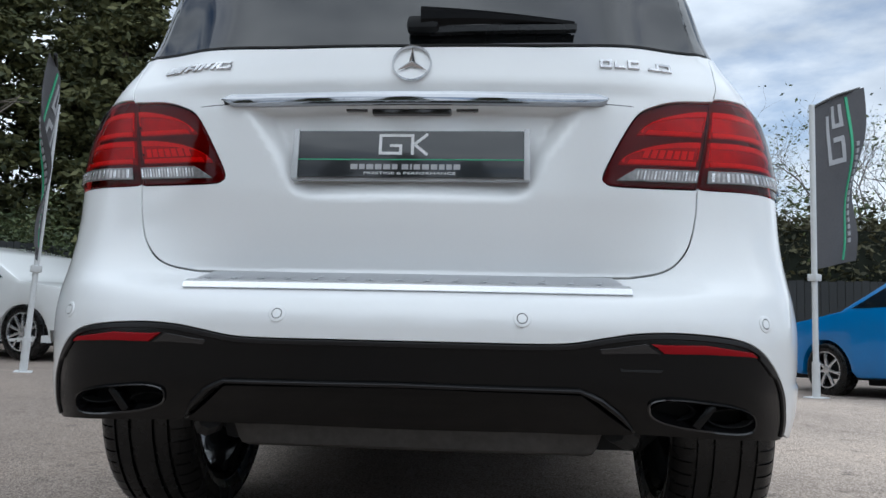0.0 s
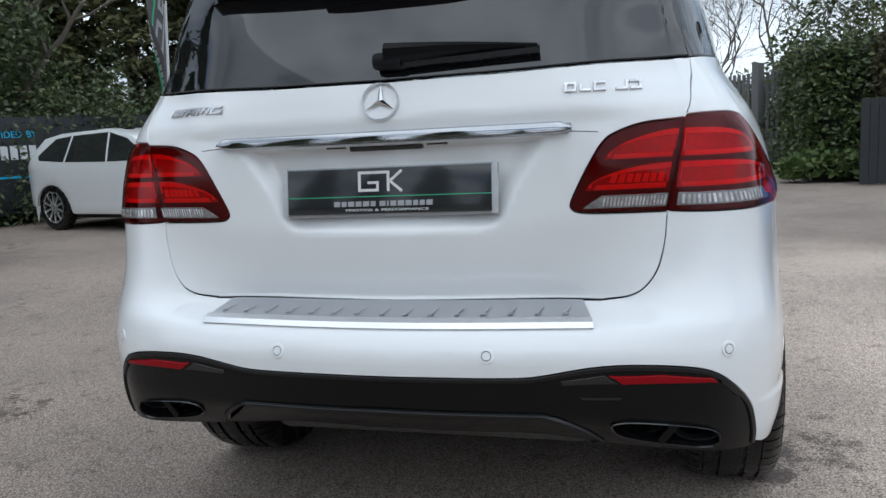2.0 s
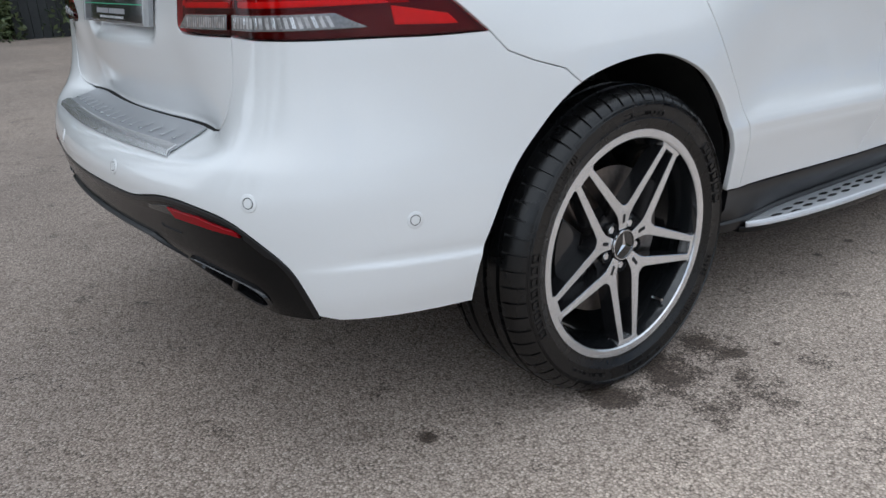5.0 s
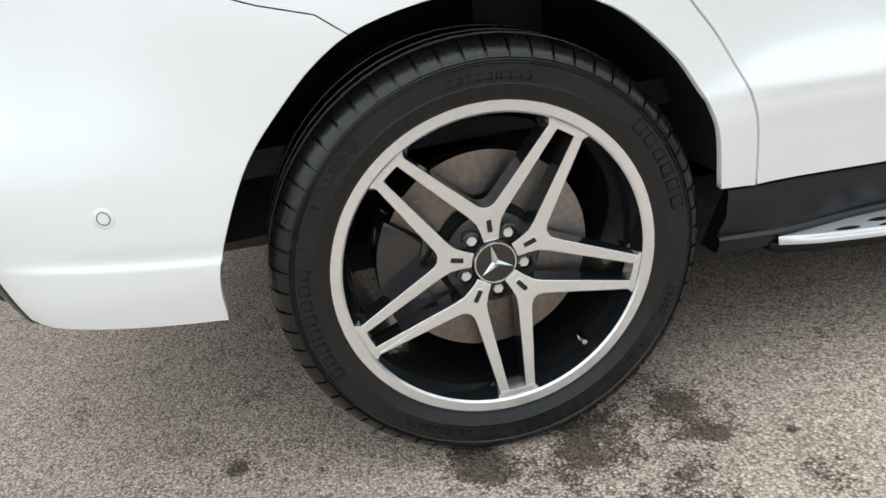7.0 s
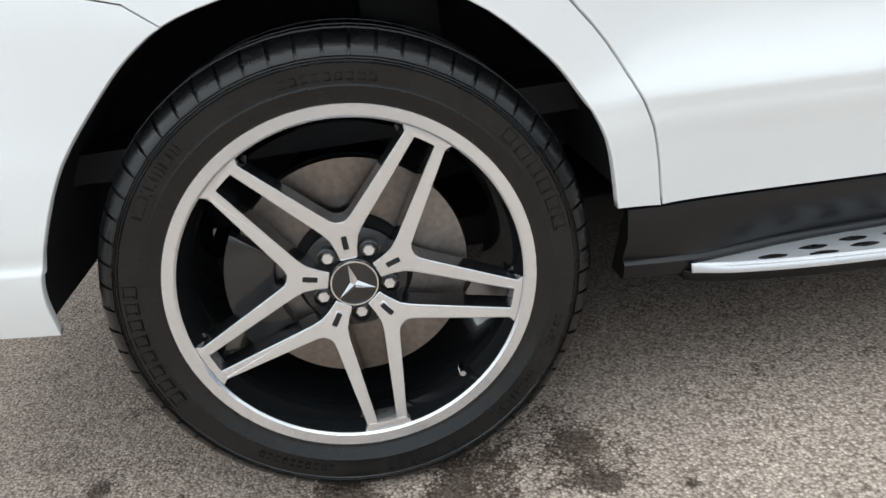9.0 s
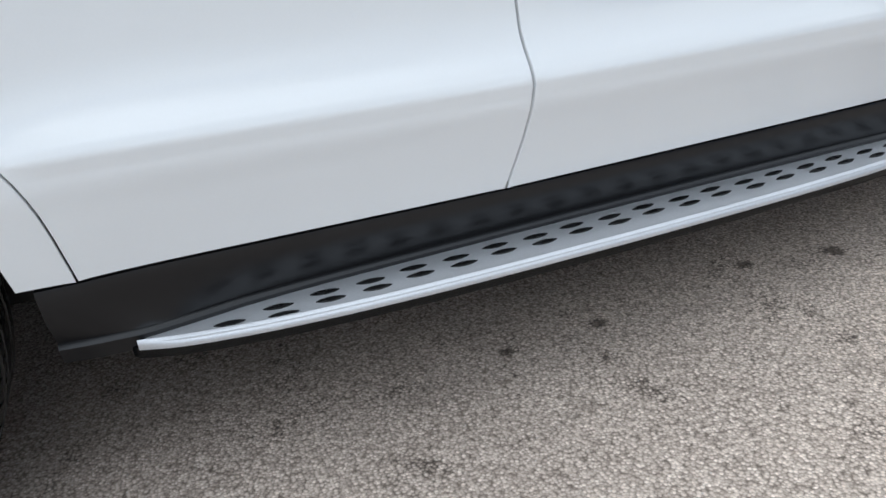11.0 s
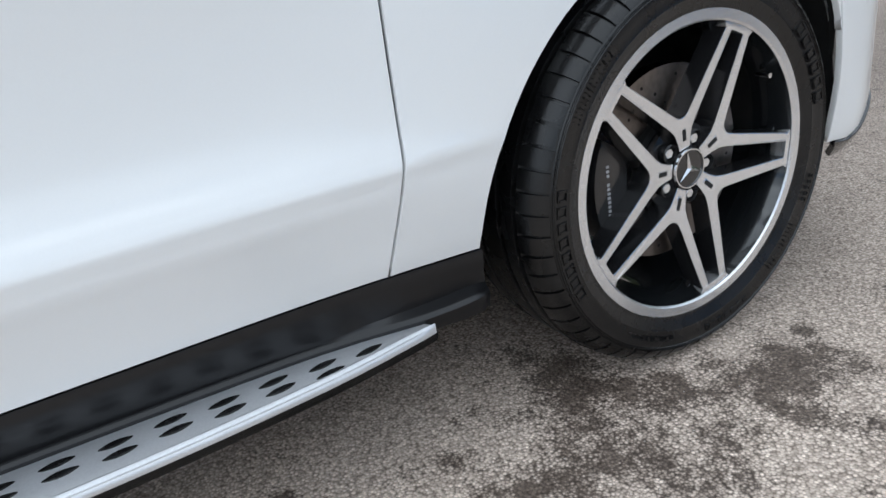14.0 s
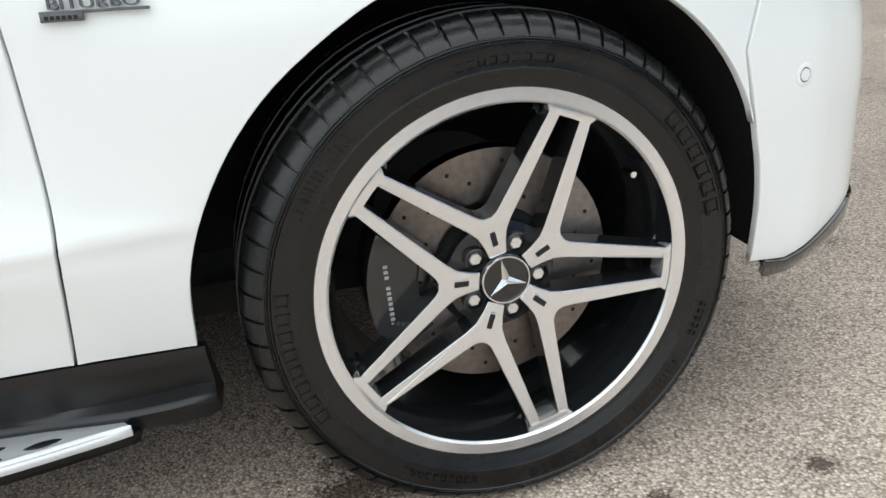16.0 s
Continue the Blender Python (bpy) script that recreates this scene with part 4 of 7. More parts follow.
# roof spoiler with its brake light
bm = bmesh.new()
rings = []
for i in range(29):
    a = i / 14 - 1
    x, back = a * 0.545, -0.845 + 0.075 * abs(a) ** 2.2
    low = 1.506 + 0.012 * abs(a) ** 3
    sec = [(-0.52, 1.690 - 0.05 * a * a), (-0.64, 1.652 - 0.045 * a * a), (back + 0.06, 1.572 - 0.03 * a * a), (back, 1.545 - 0.02 * a * a), (back - 0.004, low + 0.012), (back + 0.010, low), (back + 0.06, low - 0.002), (-0.735, low + 0.042), (-0.60, 1.60), (-0.52, 1.60)]
    rings.append([bm.verts.new((x, y, z)) for y, z in sec])
for a, b in zip(rings, rings[1:]):
    for k in range(len(a)):
        bm.faces.new((a[k], a[(k + 1) % len(a)], b[(k + 1) % len(a)], b[k]))
bm.faces.new(rings[0]), bm.faces.new(rings[-1])
spoiler = part("roof_spoiler", bm, WHITE, CAR, "white painted roof spoiler")
bm = bmesh.new()
rings = []
for i in range(25):
    a = i / 12 - 1
    x, back = a * 0.536, -0.845 + 0.075 * abs(a * 0.985) ** 2.2
    low = 1.506 + 0.012 * abs(a) ** 3
    rings.append([bm.verts.new((x, y, z - 0.004)) for y, z in [(back + 0.010, low), (back + 0.06, low), (-0.735, low + 0.036), (-0.735, low + 0.030), (back + 0.06, low - 0.004), (back + 0.012, low - 0.004)]])
for a, b in zip(rings, rings[1:]):
    for k in range(6):
        bm.faces.new((a[k], a[(k + 1) % 6], b[(k + 1) % 6], b[k]))
bm.faces.new(rings[0]), bm.faces.new(rings[-1])
part("spoiler_underside", bm, GLOSSBLK, spoiler)
bm = bmesh.new()
rings = []
for i in range(17):
    a = i / 8 - 1
    y, w = -0.853 + 0.075 * abs(a * 0.36) ** 2.2, 0.020 - 0.008 * abs(a) ** 4
    rings.append([bm.verts.new((a * 0.20, y, 1.517 - w)), bm.verts.new((a * 0.20, y - 0.002, 1.519 + w)), bm.verts.new((a * 0.20, y + 0.03, 1.519 + w)), bm.verts.new((a * 0.20, y + 0.03, 1.517 - w))])
for a, b in zip(rings, rings[1:]):
    for k in range(4):
        bm.faces.new((a[k], a[(k + 1) % 4], b[(k + 1) % 4], b[k]))
bm.faces.new(rings[0]), bm.faces.new(rings[-1])
part("brake_light", bm, LENS, spoiler, "dark red high brake light")


# tail lamps: outer piece on the wing, inner piece on the tailgate
def band(pts_lo, pts_hi):
    return [tuple(p) for p in pts_lo] + [tuple(p) for p in pts_hi][::-1]


def in_lamp(u, z):
    """u: 0 at the shut line, 1 at the inner end of that height."""
    inner = float(np.interp(z, [0.932, 0.955, 0.993, 1.047, 1.090, 1.110, 1.127], [0.452, 0.443, 0.46, 0.490, 0.520, 0.552, 0.615]))
    edge, tip = rxs(float(np.interp(z, [0.932, 1.133], [0.634, 0.672])), z)[0], rx(inner, z)[0]
    return (edge + (tip - edge) * u, z)


def out_lamp(u, z):
    """u: 0 at the shut line, 1 at the outer end of that height."""
    edge = rxs(float(np.interp(z, [0.932, 1.133], [0.634, 0.672])), z)[0]
    t = np.array(LAMP_TOP_OUT)
    t = t[np.argsort(t[:, 1])]
    return (edge + (float(np.interp(z, t[:, 1], t[:, 0])) - edge) * u, z)


for flip in (1, -1):
    F = lambda pts: [(s * flip, z) for s, z in pts]
    lamp_o = panel("tail_lamp", F([*LAMP_LOW_OUT[:-1], *LAMP_TOP_OUT[::-1]]), LENS, CAR, grid=0.025, off=-0.012, rim=0.012, label="red wraparound tail lamp")[0]
    lamp_i = panel("tailgate_lamp", F([*LAMP_IN]), LENS, CAR, grid=0.025, off=-0.012, rim=0.012, label="red tail lamp on the tailgate")[0]

    def bow(fn, u0, u1, z0, z1, k, cut=0.0, n=16):
        """A bar with a level foot and a top that bows down to its far tip; cut keeps only a hoop of that width along its edge."""
        ts = [math.sin(math.pi / 2 * j / n) for j in range(n + 1)]
        arch = lambda e: [fn(u0 + (u1 - u0 - e * 2.2) * t, z0 + e + (z1 - z0 - 2 * e) * max(0.0, 1 - t**k) ** (1 / k)) for t in ts]
        if cut:
            return [fn(u0, z0 + cut), *arch(cut), fn(u1 - (u1 - u0) * 0.04, z0 + 0.002), *arch(0.0)[::-1][1:]]
        return [fn(u0 + (u1 - u0) * j / n, z0) for j in range(n)] + arch(0.0)[::-1]

    for z0, z1, ui, uo in ((1.050, 1.112, 0.86, 0.80), (0.983, 1.040, 0.90, 0.84)):
        for fn, lamp, u0, u1, k in ((in_lamp, lamp_i, 0.05, ui, 2.0), (out_lamp, lamp_o, 0.03, uo, 3.0)):
            panel("light_guide", F(bow(fn, u0, u1, z0, z1, k)), REDGLOW, lamp, grid=0.012, gap=0.001, off=-0.0085, rim=0.006, bulge=0.005)
            panel("light_strip", F(bow(fn, u0 + 0.01, u1 - 0.01, z0 + 0.003, z1 - 0.002, k, 0.011)), REDBRIGHT, lamp, grid=0.010, gap=0.0, off=-0.0015, rim=0.005, edge=0.012)
            panel("light_strip", F(band([fn(u0 + 0.02 + (u1 - u0 - 0.10) * j / 8, z0 + 0.002) for j in range(9)], [fn(u0 + 0.02 + (u1 - u0 - 0.12) * j / 8, z0 + 0.011) for j in range(9)])), REDBRIGHT, lamp, grid=0.014, gap=0.0, off=-0.0015, rim=0.005)
        if z0 < 1.0:
            for j in range(7):
                u = 0.12 + 0.085 * j
                panel("light_cell", F([in_lamp(u, z0 + 0.016), in_lamp(u + 0.055, z0 + 0.016), in_lamp(u + 0.055, z0 + 0.034), in_lamp(u, z0 + 0.034)]), REDBRIGHT, lamp_i, grid=0.03, gap=0.0, off=-0.0015, rim=0.003, edge=0.05)
    # a side reflector towards the outer tip
    panel("side_reflector", F([out_lamp(0.72, 0.946), out_lamp(0.93, 0.940), out_lamp(0.93, 0.958), out_lamp(0.76, 0.978)]), REDBRIGHT, lamp_o, grid=0.02, gap=0.0, off=-0.006, rim=0.004, bulge=0.003)
    # red covers, with a clear strip along the foot
    panel("lens_cover", F([*LAMP_LOW_OUT[:-1], *LAMP_TOP_OUT[::-1]]), COVER, lamp_o, grid=0.022, off=0.0012, rim=0.003, label="glossy red lens cover", bulge=0.007)
    panel("lens_cover", F([*LAMP_IN]), COVER, lamp_i, grid=0.022, off=0.0012, rim=0.003, label="glossy red lens cover", bulge=0.007)
    for fn, lamp, u0, u1, u2 in ((in_lamp, lamp_i, 0.04, 0.90, 0.72), (out_lamp, lamp_o, 0.03, 0.62, 0.54)):
        panel("clear_lens", F(band([fn(u0 + (u1 - u0) * j / 8, 0.945) for j in range(9)], [fn(u0 + (u2 - u0) * j / 8, 0.973) for j in range(9)])), CLEARLENS, lamp, grid=0.02, gap=0.001, off=0.0086, rim=0.003)
        for j in range(18):
            u = u0 + 0.02 + (u2 - u0 - 0.06) * j / 17
            panel("lens_rib", F([fn(u, 0.949), fn(u + 0.012, 0.949), fn(u + 0.012, 0.968), fn(u, 0.968)]), RIBS if j % 3 else SATIN, lamp, grid=0.02, gap=0.0, off=0.0098, rim=0.002)


def frame_at(s, z, off=0.0):
    """Axes on the skin: x along it, y into the car, z up along it."""
    o, n = skin(np.array([s]), np.array([z]), off)[0], Vector(skin_normal(np.array([s]), np.array([z]))[0])
    up = (Vector((0, 0, 1)) - n * n.z).normalized()
    right = up.cross(n)
    m = Matrix((right, -n, up)).transposed().to_4x4()
    return Matrix.Translation(o) @ m


def put(bm, m):
    bmesh.ops.transform(bm, matrix=m, verts=bm.verts)
    return bm


# parking sensors
for s0, z0 in (rx(0.25, 0.643), rx(0.755, 0.641), at3(0.906, -0.604, 0.580), sy(3.413, 0.605)):
    for f in (1, -1):
        sm = frame_at(f * s0, z0, 0.0006) @ pose(0, 0, 0, 0, 0, 90)
        ring = part("parking_sensor", put(lathe([(0.0112, 0.002), (0.0114, -0.0004), (0.0168, -0.0002), (0.0178, 0.0004), (0.0180, 0.002)], 28), sm), WHITE, CAR)
        part("sensor_joint", put(lathe([(0.0098, 0.002), (0.0100, -0.0002), (0.0110, -0.0002), (0.0112, 0.002)], 24), sm), SENSOR, ring)
        part("sensor_disc", put(lathe([(0.0, -0.0012), (0.0092, -0.0010), (0.0098, 0.002)], 20), sm), WHITE, ring)
# reflectors, tow-eye cover and the insert's raised rim
for f in (1, -1):
    panel("rear_reflector", [(f * s, z) for s, z in (rx(0.506, 0.597), rx(0.62, 0.598), rx(0.722, 0.584), rx(0.734, 0.570), rx(0.62, 0.575), rx(0.535, 0.575))], REFLEX, CAR, grid=0.03, off=0.002, rim=0.008, label="long red bumper reflector")
    panel("reflector_housing", [(f * s, z) for s, z in (rx(0.405, 0.586), rx(0.50, 0.600), rx(0.532, 0.576), rx(0.41, 0.572))], GLOSSBLK, CAR, grid=0.03, off=-0.0025, rim=0.004)
    rim_top = [(s, z) for s, z in BLACK_TOP if z > 0.40]
    panel("insert_rim", [(f * s, z - 0.003) for s, z in rim_top] + [(f * (s - (0.010 if z < 0.58 else 0.0)), z - (0.011 if z > 0.54 else 0.004)) for s, z in rim_top[::-1]], SATINPLASTIC, CAR, grid=0.02, gap=0.0, off=0.001, rim=0.006, edge=0.015)
panel("tow_cover", [rx(0.452, 0.541), rx(0.53, 0.540), rx(0.536, 0.545), rx(0.532, 0.5435), rx(0.456, 0.5435), rx(0.448, 0.548)], SHELL, CAR, grid=0.03, gap=0.0, off=-0.0025, rim=0.004)
panel("bumper_lip", both([(0.0, 0.508), rx(0.37, 0.503), rx(0.42, 0.480), rx(0.47, 0.445), rx(0.506, 0.410), rx(0.508, 0.402), rx(0.462, 0.436), rx(0.415, 0.470), rx(0.368, 0.492), (0.0, 0.496)]), SATINPLASTIC, CAR, grid=0.02, off=0.006, rim=0.014, edge=0.012)

# twin exhaust trims, each with two deep outlets
for f in (1, -1):
    def ring_at(a, b, dy):
        q = np.array(outlet_line(f, a, b))
        return skin(q[:, 0], q[:, 1], -0.004) - skin_normal(q[:, 0], q[:, 1]) * dy * 0.25 + np.array([0, dy * 0.9, 0])
    bm = bmesh.new()
    rings = [[bm.verts.new(p) for p in ring_at(a, b, dy)] for a, b, dy in ((0.128, 0.032, 0.002), (0.128, 0.032, -0.004), (0.126, 0.0305, -0.0065), (0.122, 0.0275, -0.004), (0.116, 0.0235, 0.012), (0.112, 0.021, 0.06))]
    for a, b in zip(rings, rings[1:]):
        for k in range(40):
            bm.faces.new((a[k], a[(k + 1) % 40], b[(k + 1) % 40], b[k]))
    ex = part("exhaust_trim", bm, GLOSSBLK, CAR, "black oval twin exhaust trim")
    # a flat near-black floor carries the bore's dark depth in its colour
    bm = bmesh.new()
    bm.faces.new([bm.verts.new(p) for p in ring_at(0.113, 0.0215, 0.058)])
    part("outlet", bm, OUTLETBLK, ex, "near-black outlet floor")
    mid, tilt = np.array(outlet_line(f, 0.0001, 0.0001)).mean(0), 38 * f
    m = Matrix.Translation(Vector(skin(mid[:1], mid[1:])[0]))
    part("exhaust_divider", put(box_bm(-0.009, 0.009, 0.012, 0.06, -0.031, 0.031, 0.005), m @ pose(0, 0, 0, 0, tilt, 0)), PLASTIC, ex)
    for o in (-1, 1):
        part("tailpipe", put(lathe([(0.030, 0.045), (0.031, 0.040), (0.0285, 0.040), (0.0275, 0.08)], 24), m @ Matrix.Translation((o * 0.058, 0.0, -o * 0.006)) @ pose(0, 0, 0, 0, 0, 90) @ Matrix.Diagonal((1, 1.5, 0.62, 1))), SHELL, ex)

# underside: floor, silencer and rear axle parts
part("underbody", box_bm(-0.60, 0.60, -0.30, 3.45, 0.27, 0.34, 0.02), SHELL, CAR)
bm = box_bm(-0.47, 0.47, -0.66, -0.36, 0.305, 0.43, 0.02)
for v in bm.verts:
    v.co.x *= 1 - 0.9 * max(0.0, 0.40 - v.co.z)
    v.co.z += 0.25 * max(0.0, -0.60 - v.co.y)
part("silencer", bm, UNDERTRAY, CAR, "grey metal rear silencer")
for f in (1, -1):
    part("suspension_arm", tube([(f * 0.25, -0.1, 0.30), (f * 0.62, -0.15, 0.28), (f * 0.70, -0.05, 0.33)], 0.035, 8), SHELL, CAR)
    part("bumper_bracket", tube([(f * 0.46, -0.78, 0.40), (f * 0.50, -0.70, 0.37), (f * 0.52, -0.6, 0.36)], 0.028, 8), SHELL, CAR)

# tailgate chrome strip, camera, number plate
bm = bmesh.new()
rings = []
for k in range(41):
    x = -0.432 + 0.864 * k / 40
    t = 1 if abs(x) < 0.41 else max(0.05, (0.434 - abs(x)) / 0.024)
    sa = rx(abs(x), 0)[0]
    nx, ny = float(np.interp(sa, ARC, PNORM[:, 0])) * (1 if x > 0 else -1), float(np.interp(sa, ARC, PNORM[:, 1]))
    d0 = float(np.interp(abs(x), [0.0, 0.35, 0.44], [-0.130, -0.130, -0.122]))
    p0 = Vector((x, float(np.interp(sa, ARC, PLAN[:, 1])) + ny * d0, 1.126))
    rings.append([bm.verts.new(p0 + Vector((-nx * dy, -ny * dy, dz))) for dy, dz in ((0.006, 0.013), (-0.010, 0.0130 * t), (-0.0165, 0.0105 * t), (-0.0192, 0.004 * t), (-0.0205, -0.004), (-0.0202, -0.011 * t), (-0.014, -0.0155 * t), (0.006, -0.016))])
for a, b in zip(rings, rings[1:]):
    for k in range(8):
        bm.faces.new((a[k], a[(k + 1) % 8], b[(k + 1) % 8], b[k]))
bm.faces.new(rings[0]), bm.faces.new(rings[-1])
part("chrome_strip", bm, STRIPCHROME, CAR, "chrome tailgate strip")
for f in (1, -1):
    panel("tailgate_joint", [(f * s, z) for s, z in (rx(0.43, 1.1185), rx(0.505, 1.1135), rx(0.512, 1.1113), rx(0.43, 1.1163))], SENSOR, CAR, grid=0.05, gap=0.0, off=0.0003, rim=0.002)
cm = Matrix.Translation((0, -0.852, 1.097))
handle = part("tailgate_handle", put(box_bm(-0.09, 0.09, 0.004, 0.04, -0.004, 0.016, 0.005), cm), GLOSSBLK, CAR)
for f in (1, -1):
    part("plate_light", put(box_bm(f * 0.125 - 0.025, f * 0.125 + 0.025, 0.006, 0.04, 0.004, 0.016, 0.003), cm), GLOSSBLK, CAR)
pm = Matrix.Translation((0, -0.852, 1.000)) @ pose(0, 0, 0, -8)
plate = part("number_plate", put(box_bm(-0.266, 0.266, 0.002, 0.014, -0.060, 0.058, 0.003), pm), surf("clear_plate_holder", (0.36, 0.37, 0.38), 0.2, var=0.1, coat=1.0), CAR, "black acrylic show plate with white bars and green line")
part("face", put(box_bm(-0.252, 0.252, -0.006, 0.003, -0.054, 0.054, 0.002), pm), PLATEBLK, plate)
part("green_line", put(box_bm(-0.252, 0.252, -0.0072, 0.0, -0.0145, -0.0125), pm), GREEN, plate)
for x0, x1, z0, z1 in ((-0.070, -0.0635, -0.002, 0.046), (-0.0635, -0.018, -0.002, 0.0045), (-0.0245, -0.018, 0.0045, 0.022), (-0.046, -0.0245, 0.0160, 0.022), (-0.0635, 0.0085, 0.0395, 0.046), (0.002, 0.0085, -0.002, 0.0395)):
    part("printed_bar", put(box_bm(x0, x1, -0.0074, 0.0, z0, z1), pm), BADGEWHITE, plate)
for a, z0 in ((50, 0.0345), (130, 0.0095)):
    part("printed_bar", put(box_bm(-0.0032, 0.0032, -0.0074, 0.0, -0.0185, 0.0185), pm @ Matrix.Translation((0.0245, 0, z0)) @ pose(0, 0, 0, 0, a, 0)), BADGEWHITE, plate)
x = -0.132
for w in (14, 11, 14, 13, 14, 11, 0, 13, 4, 13, 14, 13, 11, 11, 13):
    if w:
        part("printed_bar", put(box_bm(x, x + w * 0.00112, -0.0074, 0.0, -0.0365, -0.0245), pm), BADGEGREY, plate)
    x += w * 0.00112 + (0.0038 if w else 0.006)
words("PRESTIGE & PERFORMANCE", 0.0082, BADGEWHITE, plate, pm @ Matrix.Translation((0, -0.0066, -0.0455)) @ Matrix.Diagonal((2.05, 1, 1, 1)), 0.0006)
for sx in (-1, 1):
    part("holder_clip", put(box_bm(min(sx * 0.252, sx * 0.266), max(sx * 0.252, sx * 0.266), -0.009, 0.004, -0.060, 0.058, 0.003), pm), surf("clear_plate_clip", (0.45, 0.46, 0.47), 0.12, var=0.1, coat=1.0) if sx < 0 else bpy.data.materials["clear_plate_clip"], plate)

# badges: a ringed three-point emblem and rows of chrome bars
def emblem(m, r, parent, ring_mat=CHROME):
    ring = part("emblem_ring", put(lathe([(r, 0.002), (r, -0.006), (r * 0.965, -0.009), (r * 0.93, -0.006), (r * 0.93, 0.002)], 40), m @ pose(0, 0, 0, 0, 0, 90)), ring_mat, parent, "chrome ring emblem")
    for k in range(3):
        a = math.pi / 2 + k * 2 * math.pi / 3
        bm = bmesh.new()
        tipv = bm.verts.new((r * 0.92 * math.cos(a), -0.004, r * 0.92 * math.sin(a)))
        ridge = bm.verts.new((0, -0.009, 0))
        l = bm.verts.new((r * 0.17 * math.cos(a + 1.05), -0.003, r * 0.17 * math.sin(a + 1.05)))
        q = bm.verts.new((r * 0.17 * math.cos(a - 1.05), -0.003, r * 0.17 * math.sin(a - 1.05)))
        b0 = bm.verts.new((0, 0.003, 0))
        bm.faces.new((tipv, ridge, l)), bm.faces.new((tipv, q, ridge)), bm.faces.new((tipv, l, b0)), bm.faces.new((tipv, b0, q)), bm.faces.new((ridge, q, b0, l))
        part("emblem_point", put(bm, m), ring_mat, ring, smooth=False)
    return ring


emblem(frame_at(0.0, 1.205, 0.002), 0.0445, CAR)


def badge(name, s0, s1, z0, z1, cuts, slant=0.0, mat=CHROME, kind=None):
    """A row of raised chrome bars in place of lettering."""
    ob = None
    w = s1 - s0
    for a, b, lo, hi in cuts:
        pts = [(s0 + w * a, z0 + (z1 - z0) * lo), (s0 + w * b, z0 + (z1 - z0) * lo), (s0 + w * b + slant * (hi - lo), z0 + (z1 - z0) * hi), (s0 + w * a + slant * (hi - lo), z0 + (z1 - z0) * hi)]
        o = panel(name if ob is None else "badge_bar", pts, mat, ob or CAR, grid=0.05, gap=0.0, off=0.006, rim=0.007, edge=0.2)[0]
        ob = ob or o
    return ob


def glyph(a, b, shape):
    """Bars of one block: top, bottom, left, right and middle strokes."""
    w = (b - a)
    t = 0.2
    d = {"t": (a, b, 0.78, 1.0), "b": (a, b, 0.0, 0.22), "l": (a, a + w * t, 0.22, 0.78), "r": (b - w * t, b, 0.22, 0.78), "m": (a, b, 0.42, 0.6), "R": (b - w * t, b, 0.0, 1.0), "L": (a, a + w * t, 0.0, 1.0), "q": (b - w * t, b, 0.22, 0.5), "u": (a, a + w * t, 0.5, 0.78)}
    return [d[c] for c in shape]


_g = glyph(0.0, 0.15, "tblr") + glyph(0.19, 0.33, "bl") + glyph(0.37, 0.52, "tbl") + glyph(0.65, 0.81, "bR") + glyph(0.84, 1.0, "tbr")
badge("model_badge", rx(0.437, 0)[0], rx(0.615, 0)[0], 1.202, 1.222, _g, 0.002, SATIN)
_g = [(0.02 + 0.055 * k, 0.055 + 0.055 * k, 0.0, 1.0) for k in range(5)] + [(0.34, 0.38, 0.0, 0.9), (0.48, 0.52, 0.0, 0.9), (0.34, 0.52, 0.75, 1.0), (0.38, 0.48, 0.3, 0.45)] + [(0.56, 0.60, 0, 1.0), (0.65, 0.69, 0.2, 0.9), (0.74, 0.78, 0, 1.0), (0.56, 0.78, 0.8, 1.0)] + glyph(0.82, 1.0, "tblq")
badge("trim_badge", -rx(0.642, 0)[0], -rx(0.446, 0)[0], 1.204, 1.222, _g, 0.012, SATIN)

# rear wiper
wm = frame_at(0.0, 1.288, 0.0)
wiper = part("rear_wiper", put(box_bm(-0.014, 0.060, -0.040, -0.004, -0.018, 0.019, 0.014), wm), WIPER, CAR, "black rear wiper")
bm = bmesh.new()
rings = []
for k in range(15):
    t = k / 14
    x = 0.02 + 0.36 * t
    m = frame_at(rx(x, 0)[0] if x > 0.001 else 0.0, 1.300 + 0.004 * math.sin(t * 3.14), 0.0)
    w, h = 0.017 * (1 - t) ** 1.3 + 0.006, 0.013 * (1 - t) + 0.005
    rings.append([bm.verts.new(m @ Vector((0, -0.030 - dy * h + 0.012 * t, dz * w))) for dy, dz in ((1, -0.6), (1.4, 0.2), (1, 0.9), (0, 1), (-0.6, 0), (0, -1))])
for a, b in zip(rings, rings[1:]):
    for k in range(6):
        bm.faces.new((a[k], a[(k + 1) % 6], b[(k + 1) % 6], b[k]))
bm.faces.new(rings[0]), bm.faces.new(rings[-1])
part("wiper_arm", bm, WIPER, wiper)
bm = bmesh.new()
rings = []
for k in range(13):
    t = k / 12
    x = 0.04 + 0.345 * t
    m = frame_at(rx(x, 0)[0], 1.276 + 0.014 * t, 0.0)
    rings.append([bm.verts.new(m @ Vector((0, dy, dz))) for dy, dz in ((-0.026, 0.006), (-0.022, 0.011), (-0.003, 0.002), (-0.003, -0.002), (-0.022, -0.006))])
for a, b in zip(rings, rings[1:]):
    for k in range(5):
        bm.faces.new((a[k], a[(k + 1) % 5], b[(k + 1) % 5], b[k]))
bm.faces.new(rings[0]), bm.faces.new(rings[-1])
part("wiper_blade", bm, RUBBER, wiper)

